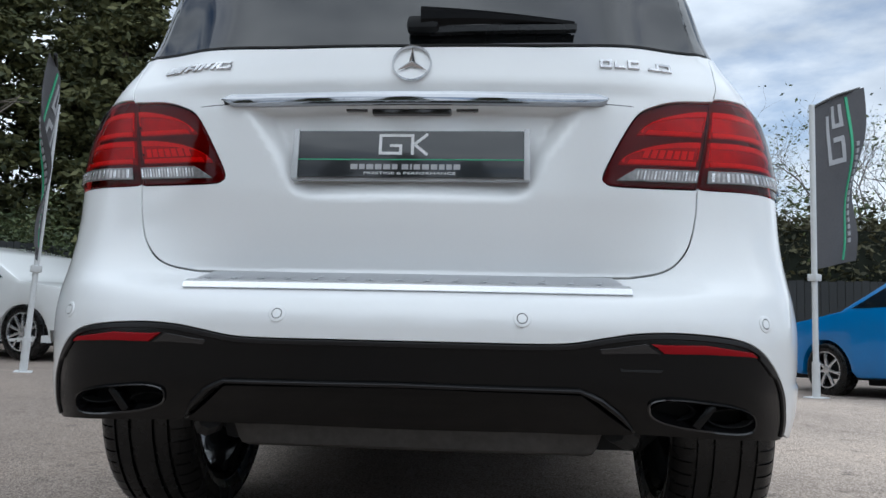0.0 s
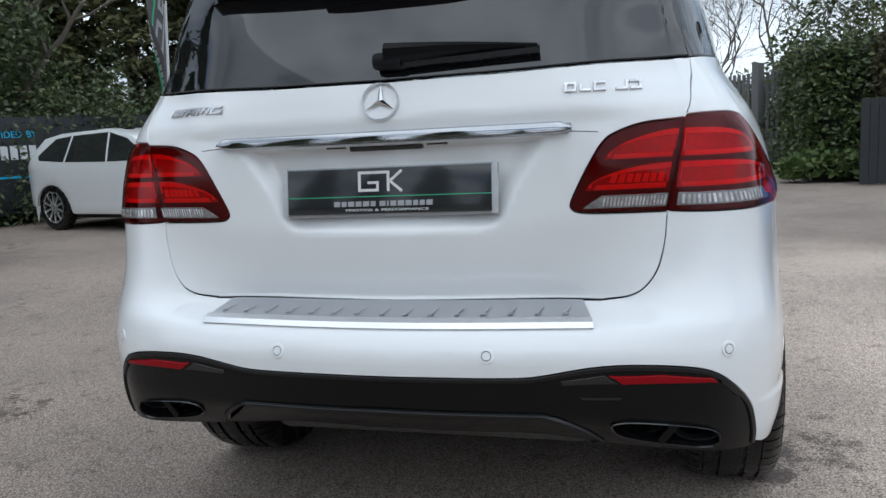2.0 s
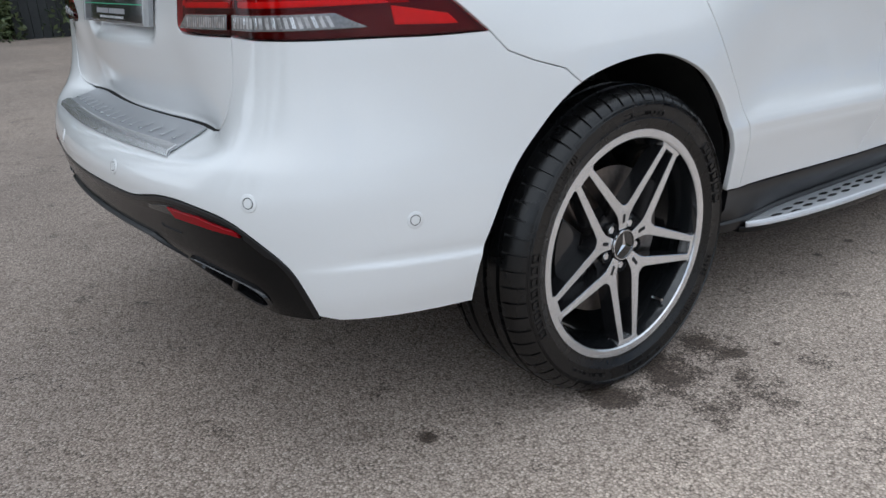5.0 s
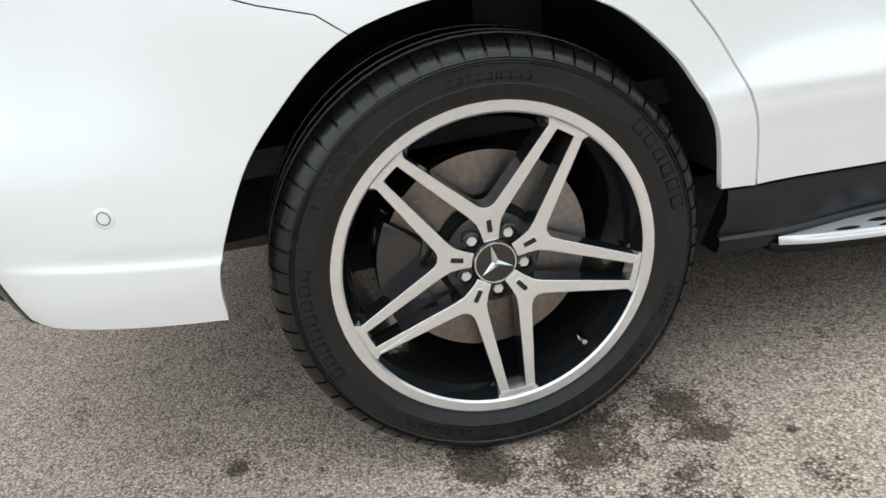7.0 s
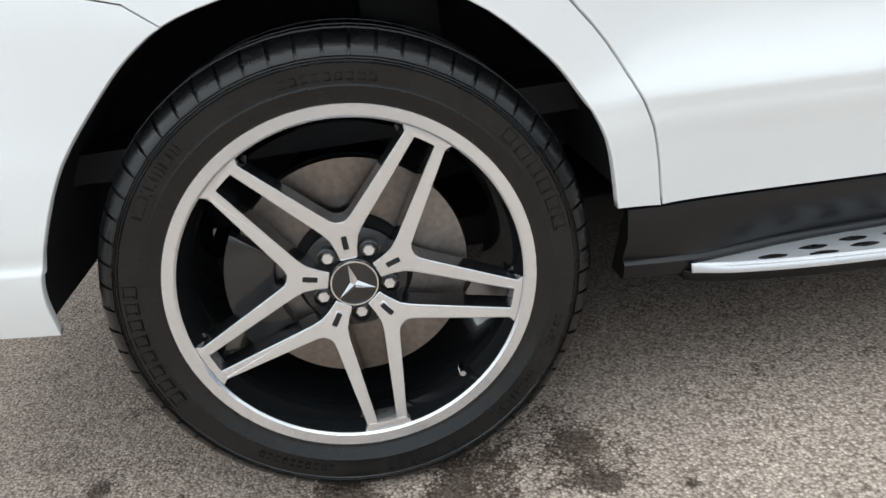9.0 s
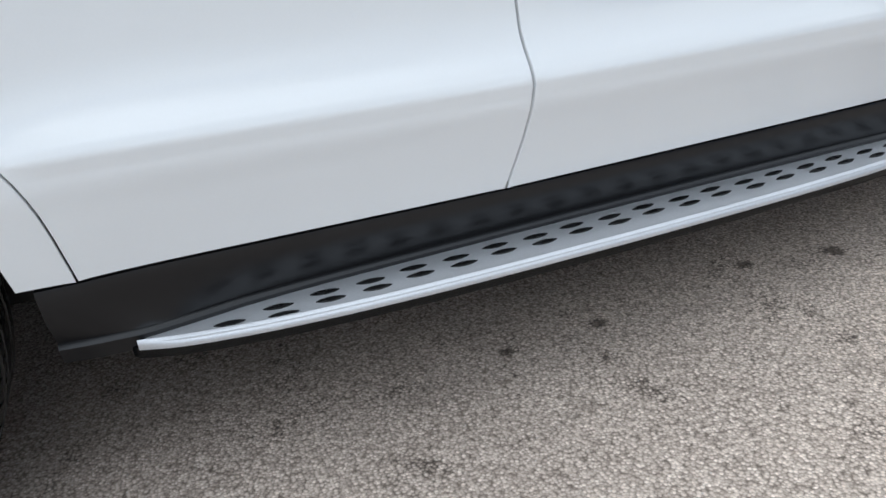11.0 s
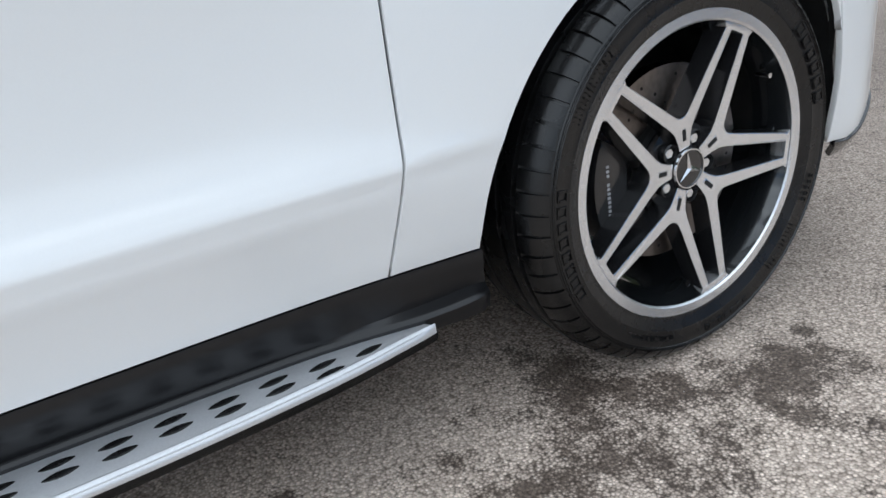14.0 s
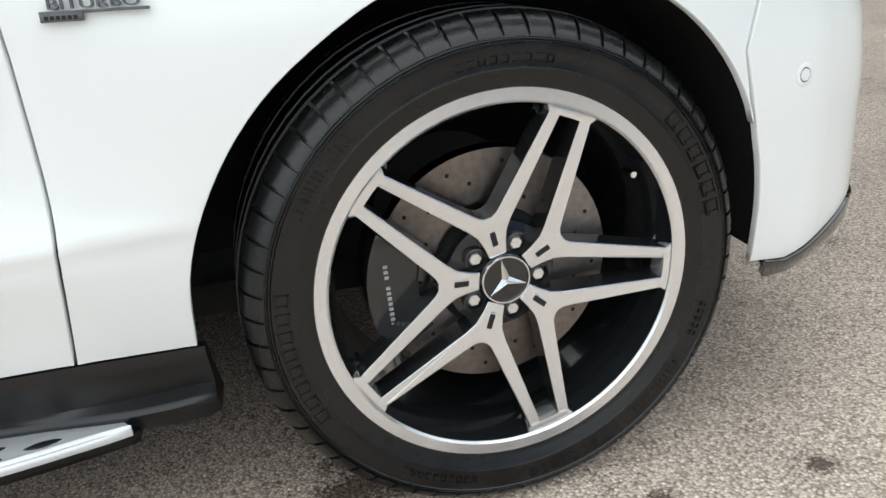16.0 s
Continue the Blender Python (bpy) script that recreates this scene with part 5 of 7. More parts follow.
# bumper tread plate
TP = lambda x, t: (lambda p, q: p + (q - p) * t)(Vector(skin(np.array([rx(abs(x), 0)[0] * (1 if x > 0 else -1)]), np.array([0.7285]))[0]), Vector(skin(np.array([rx(abs(x), 0)[0] * (1 if x > 0 else -1)]), np.array([0.700]))[0]))
bm = bmesh.new()
rows = []
for j, t in enumerate((0.0, 0.5, 0.9, 1.0, 1.06)):
    half = 0.468 + 0.014 * t
    rows.append([bm.verts.new(TP(half * (k / 30 - 1) if k != 30 else 1e-6, t) + Vector((0, -0.006 * (t > 0.95) - 0.004 * (t > 1.0), 0.006 - 0.010 * (t > 1.0)))) for k in range(61)])
for a, b in zip(rows, rows[1:]):
    for k in range(60):
        bm.faces.new((a[k], b[k], b[k + 1], a[k + 1]))
bmesh.ops.recalc_face_normals(bm, faces=bm.faces)
bmesh.ops.solidify(bm, geom=bm.faces[:], thickness=0.003)
tp = part("tread_plate", bm, PLATEALU, CAR, "brushed aluminium bumper tread plate")
bm = bmesh.new()
lip_rows = [[bm.verts.new(TP((0.468 + 0.014 * t) * (k / 30 - 1) if k != 30 else 1e-6, t) + Vector((0, dy, dz))) for k in range(61)] for t, dy, dz in ((0.84, -0.001, 0.0085), (0.90, -0.003, 0.0105), (1.02, -0.010, 0.0085), (1.07, -0.0125, -0.002))]
for a, b in zip(lip_rows, lip_rows[1:]):
    for k in range(60):
        bm.faces.new((a[k], b[k], b[k + 1], a[k + 1]))
bmesh.ops.recalc_face_normals(bm, faces=bm.faces)
bmesh.ops.solidify(bm, geom=bm.faces[:], thickness=0.003)
part("tread_edge", bm, SILVER, tp, "bright polished front edge")
for k in range(15):
    x = -0.435 + 0.87 * k / 14
    x = x if abs(x) > 1e-3 else 1e-3
    a, b = TP(x, 0.42), TP(x - 0.016 if abs(x) > 0.02 else -0.014, 0.74)
    d = b - a
    part("tread_rib", put(box_bm(-0.0026, 0.0026, 0, d.length, 0.0, 0.0007, 0.0003), Matrix.Translation(a + Vector((0, 0, 0.0088))) @ d.to_track_quat("Y", "Z").to_matrix().to_4x4()), PLATEALU, tp)
    part("tread_stud", put(box_bm(-0.0075, 0.0075, -0.0028, 0.0028, 0.0, 0.0026, 0.001), Matrix.Translation(b + Vector((0.004, 0.004, 0.0085)))), CHROME, tp)

# fuel flap, door handles, side badge
FL = [tuple(p) for p in catmull([sy(-0.285, 1.035), sy(-0.302, 1.10), sy(-0.300, 1.148), sy(-0.27, 1.168), sy(-0.19, 1.170), sy(-0.115, 1.160), sy(-0.088, 1.12), sy(-0.085, 1.065), sy(-0.10, 1.028), sy(-0.15, 1.016), sy(-0.25, 1.018)], 5, True)]
panel("fuel_flap", FL, WHITE, CAR, grid=0.03, gap=0.0, off=0.0012, rim=0.003, label="white painted fuel flap", edge=0.015)
panel("flap_joint", shrink(dense(FL, 0.015), -0.0018), SHELL, CAR, grid=0.03, gap=0.0, off=0.0006, rim=0.003, edge=0.015)
for f in (1, -1):
    for y0, z0 in ((0.235, 1.085), (1.29, 1.045)):
        m = frame_at(f * sy(y0 + 0.10, 0)[0], z0, 0.0)
        h = part("door_handle", put(box_bm(-0.115, 0.115, -0.034, -0.014, -0.014, 0.016, 0.009), m), WHITE, CAR, "white painted door handle")
        part("handle_foot", put(box_bm(-0.112, -0.075, -0.02, 0.01, -0.012, 0.013, 0.004), m), WHITE, h)
        part("handle_foot", put(box_bm(0.075, 0.112, -0.02, 0.01, -0.012, 0.013, 0.004), m), WHITE, h)
        bm = put(lathe([(0.0, 0.0005), (0.030, 0.0003), (0.040, -0.0012), (0.044, 0.002)], 24), m @ Matrix.Translation((0.02, 0, -0.012)) @ pose(0, 0, 0, 0, 0, 90))
        part("handle_recess", bm, surf("recess_white", (0.7, 0.71, 0.71), 0.35, var=0.02) if f == 1 and y0 < 1 else WHITE, h)
bdg = frame_at(sy(2.464, 0)[0], 0.8325, 0.0062) @ pose(0, 0, 0, 0, 3.8, 0)
sb = part("side_badge", put(box_bm(-0.0595, 0.0595, -0.003, 0.004, -0.006, -0.0025, 0.0008), bdg), BADGECHROME, CAR, "wing badge in darkened chrome")
words("BITURBO", 0.0178, BADGECHROME, sb, bdg @ Matrix.Translation((0, 0, 0.0042)) @ Matrix.Diagonal((1.40, 1, 0.95, 1)), 0.003)
part("badge_tab", put(box_bm(-0.0595, -0.013, -0.003, 0.004, -0.0145, -0.005, 0.0012), bdg), BADGECHROME, sb)
for k in range(6):
    part("badge_bar", put(box_bm(-0.0545 + 0.0063 * k, -0.0500 + 0.0063 * k, -0.0036, 0.0, -0.0122, -0.0078), bdg), SHELL, sb)

# door mirrors
for f in (1, -1):
    bm = bmesh.new()
    r = bmesh.ops.create_uvsphere(bm, u_segments=20, v_segments=12, radius=1.0)
    for v in bm.verts:
        x, y, z = v.co
        k = 6.0
        n = (abs(x) ** k + abs(y) ** k + abs(z) ** k) ** (1 / k)
        v.co = Vector((x / n * 0.105, y / n * 0.075 - 0.02 if y < 0 else y / n * 0.085 - 0.02, z / n * 0.082))
    mir = part("door_mirror", put(bm, Matrix.Translation((f * 0.945, 2.275, 1.215))), GLOSSBLK, CAR, "door mirror with black housing")
    part("mirror_cap", put(box_bm(-0.098, 0.098, 0.0, 0.07, 0.02, 0.078, 0.03), Matrix.Translation((f * 0.945, 2.275, 1.215))), WHITE, mir)
    # right-hand glass: a dark reflection is put into the metal's colour
    part("mirror_glass", put(box_bm(-0.084, 0.084, -0.004, 0.004, -0.060, 0.060, 0.003), Matrix.Translation((f * 0.945, 2.181, 1.215)) @ pose(0, 0, 0, 4, 0, -2 * f)), surf("dimmed_mirror", (0.16, 0.17, 0.18), 0.03, metal=1.0, var=0.02) if f == 1 else CHROME, mir)
    part("mirror_stalk", tube([(f * 0.80, 2.255, 1.135), (f * 0.86, 2.265, 1.145), (f * 0.92, 2.272, 1.17)], 0.024, 8), GLOSSBLK, mir)

# cabin seen through the glass
for x in (-0.38, 0.38):
    for y, h in ((1.05, 1.18), (0.15, 1.12)):
        st = part("seat", box_bm(x - 0.24, x + 0.24, y - 0.08, y + 0.08, 0.6, h, 0.05), SEAT, CAR)
        part("headrest", box_bm(x - 0.13, x + 0.13, y - 0.10, y - 0.01, h + 0.03, h + 0.20, 0.04), SEAT, st)
part("dashboard", box_bm(-0.68, 0.68, 2.0, 2.4, 0.85, 1.06, 0.06), SEAT, CAR)
part("steering_wheel", put(lathe([(0.17, -0.015), (0.19, 0.0), (0.17, 0.015), (0.155, 0.0), (0.17, -0.015)], 28), pose(0.38, 1.92, 1.02, 0, 0, 90) @ pose(0, 0, 0, 0, -25, 0)), SEAT, CAR)
part("cabin_floor", box_bm(-0.72, 0.72, -0.66, 2.4, 0.55, 0.60), SEAT, CAR)


# ---- wheels ----
def tyre_bm(R=0.3868):
    prof = [(0.270, 0.112), (0.283, 0.121), (0.288, 0.1265), (0.294, 0.1275), (0.297, 0.1295), (0.310, 0.1335), (0.313, 0.1352), (0.317, 0.1342), (0.331, 0.1372), (0.345, 0.1372), (0.3462, 0.1390), (0.3474, 0.1374), (0.3490, 0.1372), (0.3500, 0.1388), (0.3512, 0.1362), (0.3528, 0.1356), (0.3536, 0.1372), (0.3550, 0.1350), (0.359, 0.1335), (0.366, 0.1280), (0.374, 0.119), (0.3805, 0.108), (0.3835, 0.096)]
    sh = set(range(18, 23))
    half = prof + [(R - 0.0015, 0.084), (R - 0.009, 0.0825), (R - 0.009, 0.0745), (R, 0.073), (R, 0.042), (R - 0.009, 0.040), (R - 0.009, 0.030), (R, 0.028)]
    full = half + [(r, -x) for r, x in half[::-1]]
    last = len(full) - 1

    def groove(i, k):
        j = min(i, last - i)
        return 0.006 if j in sh and k % 4 in (1, 2) else 0.0

    turns = [(b + o) * 2 * math.pi / 62 for b in range(62) for o in (0.0, 0.02, 0.13, 0.15)]
    return lathe(full, 0, groove=groove, turns=turns)


def wheel_at(x, y, z, side, phase, steer=0.0, dish=0.0):
    m = Matrix.Translation((x, y, z)) @ pose(0, 0, 0, 0, 0, steer) @ (pose(0, 0, 0) if side > 0 else pose(0, 0, 0, 0, 0, 180))
    barrel = lathe([(0.266, 0.122), (0.262, 0.110), (0.252, 0.085), (0.246, 0.03), (0.244, -0.10), (0.262, -0.118)], 72)
    w = part("wheel", barrel, BARREL, CAR, "machined five twin-spoke alloy wheel")
    w.matrix_local = m
    part("tyre", tyre_bm(), RUBBER, w, "black low-profile tyre")
    part("rim_lip", lathe([(0.2865, 0.117), (0.2885, 0.1235), (0.287, 0.1265), (0.270, 0.1265), (0.2665, 0.1235), (0.265, 0.112)], 96), SILVER, w, "machined silver rim lip")
    half = [(0.014, 0.040), (0.017, 0.058), (0.0225, 0.077), (0.033, 0.0925), (0.1455, 0.2255), (0.1475, 0.2330), (0.1350, 0.2400), (0.1290, 0.2330), (0.0245, 0.1210), (0.013, 0.1095), (0.005, 0.1055)]
    out = half + [(-a, b) for a, b in half[::-1]]
    for k in range(5):
        a = radians(phase + 36 + 72 * k)
        c, s = math.cos(a), math.sin(a)
        bm = prism([(r * c - t * s, r * s + t * c) for t, r in out], 0.078, 0.124, 0.0022)
        for v in bm.verts:
            r = math.hypot(v.co.y, v.co.z)
            v.co.x -= (0.020 + dish) * (1 - min(1, r / 0.27)) ** 1.2 + 0.002
        me = bpy.data.meshes.new("spoke")
        bmesh.ops.recalc_face_normals(bm, faces=bm.faces)
        bm.normal_update()
        for f in bm.faces:
            f.material_index = 0 if f.normal.x > 0.45 else 1
        bm.to_mesh(me)
        bm.free()
        me.materials.append(SILVER), me.materials.append(DARKALLOY)
        part("spoke", me, None, w)
        p = radians(phase + 72 * k)
        rim_arc = [(q * math.cos(p + u), q * math.sin(p + u)) for q, us in ((0.253, np.linspace(-0.125, 0.125, 7)), (0.270, np.linspace(0.16, -0.16, 9))) for u in us]
        bm = prism(rim_arc, 0.085, 0.1215, 0.002)
        part("spoke_bridge", bm, SILVER, w)
        for o in (-1, 1):
            g = p + o * 0.175
            fil = [(0.268 * math.cos(g - o * 0.03), 0.268 * math.sin(g - o * 0.03)), (0.268 * math.cos(g + o * 0.05), 0.268 * math.sin(g + o * 0.05)), (0.245 * math.cos(g - o * 0.03), 0.245 * math.sin(g - o * 0.03))]
            part("spoke_fillet", prism(fil, 0.060, 0.094, 0.001), BARREL, w)
        face = lambda r: 0.1226 - (0.020 + dish) * (1 - min(1, r / 0.27)) ** 1.2
        for nm, half, r0, r1, lift, mt in (("slot_rim", 0.0068, 0.054, 0.084, 0.0, SILVER), ("spoke_slot", 0.0046, 0.0575, 0.081, 0.0008, SHELL)):
            sl = box_bm(-0.004, 0.0, -half, half, r0, r1, 0.0015)
            for v in sl.verts:
                v.co.x += face(v.co.z) + lift
            part(nm, put(sl, pose(0, 0, 0, math.degrees(a) - 90)), mt, w)
        b = radians(phase + 72 * k)
        at = Matrix.Translation((-dish * 0.8, 0.056 * math.cos(b), 0.056 * math.sin(b)))
        part("bolt_well", put(lathe([(0.0175, 0.090), (0.0175, 0.102), (0.0155, 0.103), (0.014, 0.088), (0.0, 0.086)], 20), at), DARKALLOY, w)
        part("wheel_bolt", put(lathe([(0.0115, 0.084), (0.0115, 0.096), (0.009, 0.099), (0.0, 0.0985)], 6), at), SILVER, w)
    hub = Matrix.Translation((-dish, 0, 0))
    part("hub_plate", put(lathe([(0.085, 0.070), (0.085, 0.084), (0.060, 0.090), (0.0, 0.092)], 40), hub), DARKALLOY, w)
    part("hub_cap", put(lathe([(0.0395, 0.092), (0.0395, 0.106), (0.037, 0.1085), (0.0, 0.1105)], 40), hub), GLOSSBLK, w, "black hub cap with chrome emblem")
    part("emblem_ring", put(lathe([(0.0385, 0.107), (0.0378, 0.1115), (0.0355, 0.1115), (0.035, 0.107)], 40), hub), CHROME, w)
    for k in range(3):
        a = math.pi / 2 + k * 2 * math.pi / 3 + 0.15
        bm = bmesh.new()
        tp_, rg = bm.verts.new((0.1105, 0.0345 * math.cos(a), 0.0345 * math.sin(a))), bm.verts.new((0.1145, 0, 0))
        p, q, o = bm.verts.new((0.1105, 0.007 * math.cos(a + 1.05), 0.007 * math.sin(a + 1.05))), bm.verts.new((0.1105, 0.007 * math.cos(a - 1.05), 0.007 * math.sin(a - 1.05))), bm.verts.new((0.106, 0, 0))
        for f in ((tp_, rg, p), (tp_, q, rg), (tp_, p, o), (tp_, o, q), (rg, q, o, p)):
            bm.faces.new(f)
        part("emblem_point", put(bm, hub), CHROME, w, smooth=False)
    part("brake_disc", lathe([(0.095, 0.0), (0.095, 0.048), (0.188, 0.048), (0.190, 0.032), (0.188, 0.016), (0.095, 0.016)], 64), DISC, w, "worn steel brake disc")
    bm = bmesh.new()
    for k in range(36 if y > 1 else 0):
        a_, r_ = k * 2 * math.pi / 36, (0.118, 0.142, 0.168)[k % 3]
        q = bmesh.ops.create_circle(bm, cap_ends=True, segments=8, radius=0.0035, matrix=Matrix.Translation((0.0486, r_ * math.cos(a_), r_ * math.sin(a_))) @ pose(0, 0, 0, 0, 90, 0))
    if y > 1:
        tagged(part("drilling", bm, SHELL, w), kind="stuff")
    else:
        bm.free()
    part("disc_bell", lathe([(0.098, 0.048), (0.095, 0.060), (0.06, 0.066), (0.0, 0.066)], 40), LINER, w)
    cal = [(0.205 * math.cos(radians(t)), 0.205 * math.sin(radians(t))) for t in range(150, 216, 6)] + [(0.125 * math.cos(radians(t)), 0.125 * math.sin(radians(t))) for t in range(210, 150, -6)]
    part("brake_caliper", prism(cal, -0.01, 0.074, 0.006), DARKALLOY, w, "black brake caliper")
    if side > 0 and y > 1:
        for k in range(12):
            if k != 8:
                part("caliper_bar", put(box_bm(0.0742, 0.075, -0.0032, 0.0032, -0.0026, 0.0026), pose(0, -0.172, -0.045 + 0.0085 * k)), BADGEGREY, w)
    va = radians(-52 if y < 1 else 31)
    part("valve", put(lathe([(0.0, 0.115), (0.005, 0.115), (0.006, 0.10), (0.0045, 0.085)], 10), Matrix.Translation((0, 0.243 * math.cos(va), 0.243 * math.sin(va)))), CHROME, w)
    rng = random.Random(int(y * 10) + side)
    # moulded sidewall bars
    bm = bmesh.new()
    for a0, count, r0, h, wd, gap_ in ((8, 6, 0.331, 0.022, 4.2, 1.3), (-28, 5, 0.330, 0.009, 1.5, 0.7), (75, 9, 0.327, 0.012, 2.0, 0.8), (128, 16, 0.332, 0.016, 0.5, 0.9), (168, 8, 0.331, 0.021, 3.6, 1.2), (232, 10, 0.328, 0.010, 1.6, 0.7), (270, 7, 0.333, 0.012, 2.2, 1.0), (305, 12, 0.330, 0.012, 0.6, 1.0)):
        ang = a0
        for k in range(count):
            for (u0, u1, v0, v1) in ((0, 1, 0, 0.16), (0, 1, 0.84, 1), (0, 0.25, 0.16, 0.84), (0.75, 1, 0.16, 0.84))[: 4 if wd > 3 else 1 + rng.randrange(1, 4)]:
                cs = [(r0 - h / 2 + h * v, radians(ang + wd * u)) for v, u in ((v0, u0), (v0, u1), (v1, u1), (v1, u0))]
                side_x = lambda r: 0.1345 + 0.018 * max(0, r - 0.313) - 0.16 * max(0, r - 0.342)
                rm, tm = sum(r for r, _ in cs) / 4, sum(q for _, q in cs) / 4
                lo = [bm.verts.new((side_x(r), r * math.cos(q), r * math.sin(q))) for r, q in cs]
                cs = [(r + math.copysign(0.0009, rm - r), q + math.copysign(0.0028, tm - q)) for r, q in cs]
                hi = [bm.verts.new((side_x(r) + 0.0046, r * math.cos(q), r * math.sin(q))) for r, q in cs]
                bm.faces.new(hi)
                for i in range(4):
                    bm.faces.new((lo[i], lo[(i + 1) % 4], hi[(i + 1) % 4], hi[i]))
            ang += wd + gap_
    tagged(part("sidewall_moulding", bm, RUBBER, w, smooth=False), kind="stuff")
    return w


wheel_at(0.812, 0.0, 0.378, 1, 56.8, 0.0, 0.004)
wheel_at(0.802, 2.915, 0.378, 1, 64.5, 3.0, 0.005)
wheel_at(-0.812, 0.0, 0.378, -1, 20)
wheel_at(-0.802, 2.915, 0.378, -1, 75, 3.0)

# wheel-arch liners
for y0, arch in ((0.0, ARCH_R), (2.915, ARCH_F)):
    for f in (1, -1):
        bm = bmesh.new()
        rows = []
        pts = [(y0 + (y - y0) * 1.05, z * 1.03 + 0.005) for y, z in arch]
        for x in (0.885 if y0 < 1 else 0.862, 0.85, 0.55):
            rows.append([bm.verts.new((f * x, y, z)) for y, z in pts])
        rows.append([bm.verts.new((f * 0.548, y0 + (y - y0) * 0.3, 0.387 + (z - 0.387) * 0.3)) for y, z in pts])
        for a, b in zip(rows, rows[1:]):
            for k in range(len(a) - 1):
                bm.faces.new((a[k], a[k + 1], b[k + 1], b[k]))
        bmesh.ops.recalc_face_normals(bm, faces=bm.faces)
        bmesh.ops.solidify(bm, geom=bm.faces[:], thickness=0.004)
        part("arch_liner", bm, LINER, CAR)

# sills and running boards
OUTER = catmull([(0.897, 0.560), (0.925, 0.64), (0.952, 0.80), (0.970, 1.05), (0.977, 1.45), (0.972, 1.85), (0.952, 2.14), (0.926, 2.30), (0.913, 2.356)], 6)
INNER = catmull([(0.895, 2.345), (0.877, 2.24), (0.864, 2.05), (0.858, 1.45), (0.862, 0.86), (0.874, 0.68), (0.888, 0.575)], 6)


def slab(outline, z0, z1, bevel=0.0, f=1):
    bm = prism([(y, x) for x, y in outline], z0, z1, bevel)
    for v in bm.verts:
        z, y, x = v.co
        v.co = (f * x, y, z)
    return bm


def ztilt(bm):
    for v in bm.verts:
        v.co.z += float(np.interp(v.co.y, [0.5, 1.0, 2.4], [0.010, 0.004, -0.014]))
    return bm


def sill_loft(f):
    """The sill cover: a satin face, a hollow and a rounded ridge over the board, with a leaf-shaped cap at each end."""
    bm = bmesh.new()
    rings = []
    for y in np.concatenate([np.linspace(0.452, 0.66, 12), np.linspace(0.72, 2.24, 24), np.linspace(2.28, 2.476, 12)]):
        zt = SILLZ(y) - 0.0035
        q = skin(np.array([sy(y, 0)[0]]), np.array([zt]))[0]
        xt = q[0] - 0.006
        tilt_ = float(np.interp(y, [0.5, 1.0, 2.4], [0.010, 0.004, -0.014]))
        xb = float(np.interp(y, INNER[::-1, 1], INNER[::-1, 0]))
        xr = float(np.interp(y, [0.452, 0.50, 0.575, 0.68, 2.24, 2.345, 2.42, 2.462, 2.476], [0.872, 0.884, 0.891, 0.8785, 0.880, 0.898, 0.906, 0.905, 0.893])) if not 0.68 < y < 2.24 else xb + 0.003
        zr = float(np.interp(y, [0.452, 0.50, 0.60, 2.24, 2.36, 2.45, 2.476], [0.298, 0.299, 0.298, 0.297, 0.298, 0.303, 0.300])) + tilt_
        low = 0.262 + tilt_
        sec = [(xt - 0.012, zt + 0.002), (xt, zt - 0.001), (xt + 0.0015, zt - 0.008), (xt - 0.001, zt - 0.025), (xt - 0.004, (zt + zr) / 2), (min(xt, xr) - 0.006, zr + 0.012), (xr - 0.008, zr + 0.0045), (xr - 0.003, zr + 0.002), (xr, zr - 0.003), (xr - 0.001, zr - 0.010), (xr - 0.008, low + 0.006), (xr - 0.022, low), (0.80, low)]
        rings.append([bm.verts.new((f * x, y, z)) for x, z in sec])
    for p, q in zip(rings, rings[1:]):
        for j in range(len(p) - 1):
            bm.faces.new((p[j], p[j + 1], q[j + 1], q[j]))
    bm.faces.new(rings[0]), bm.faces.new(rings[-1])
    return bm


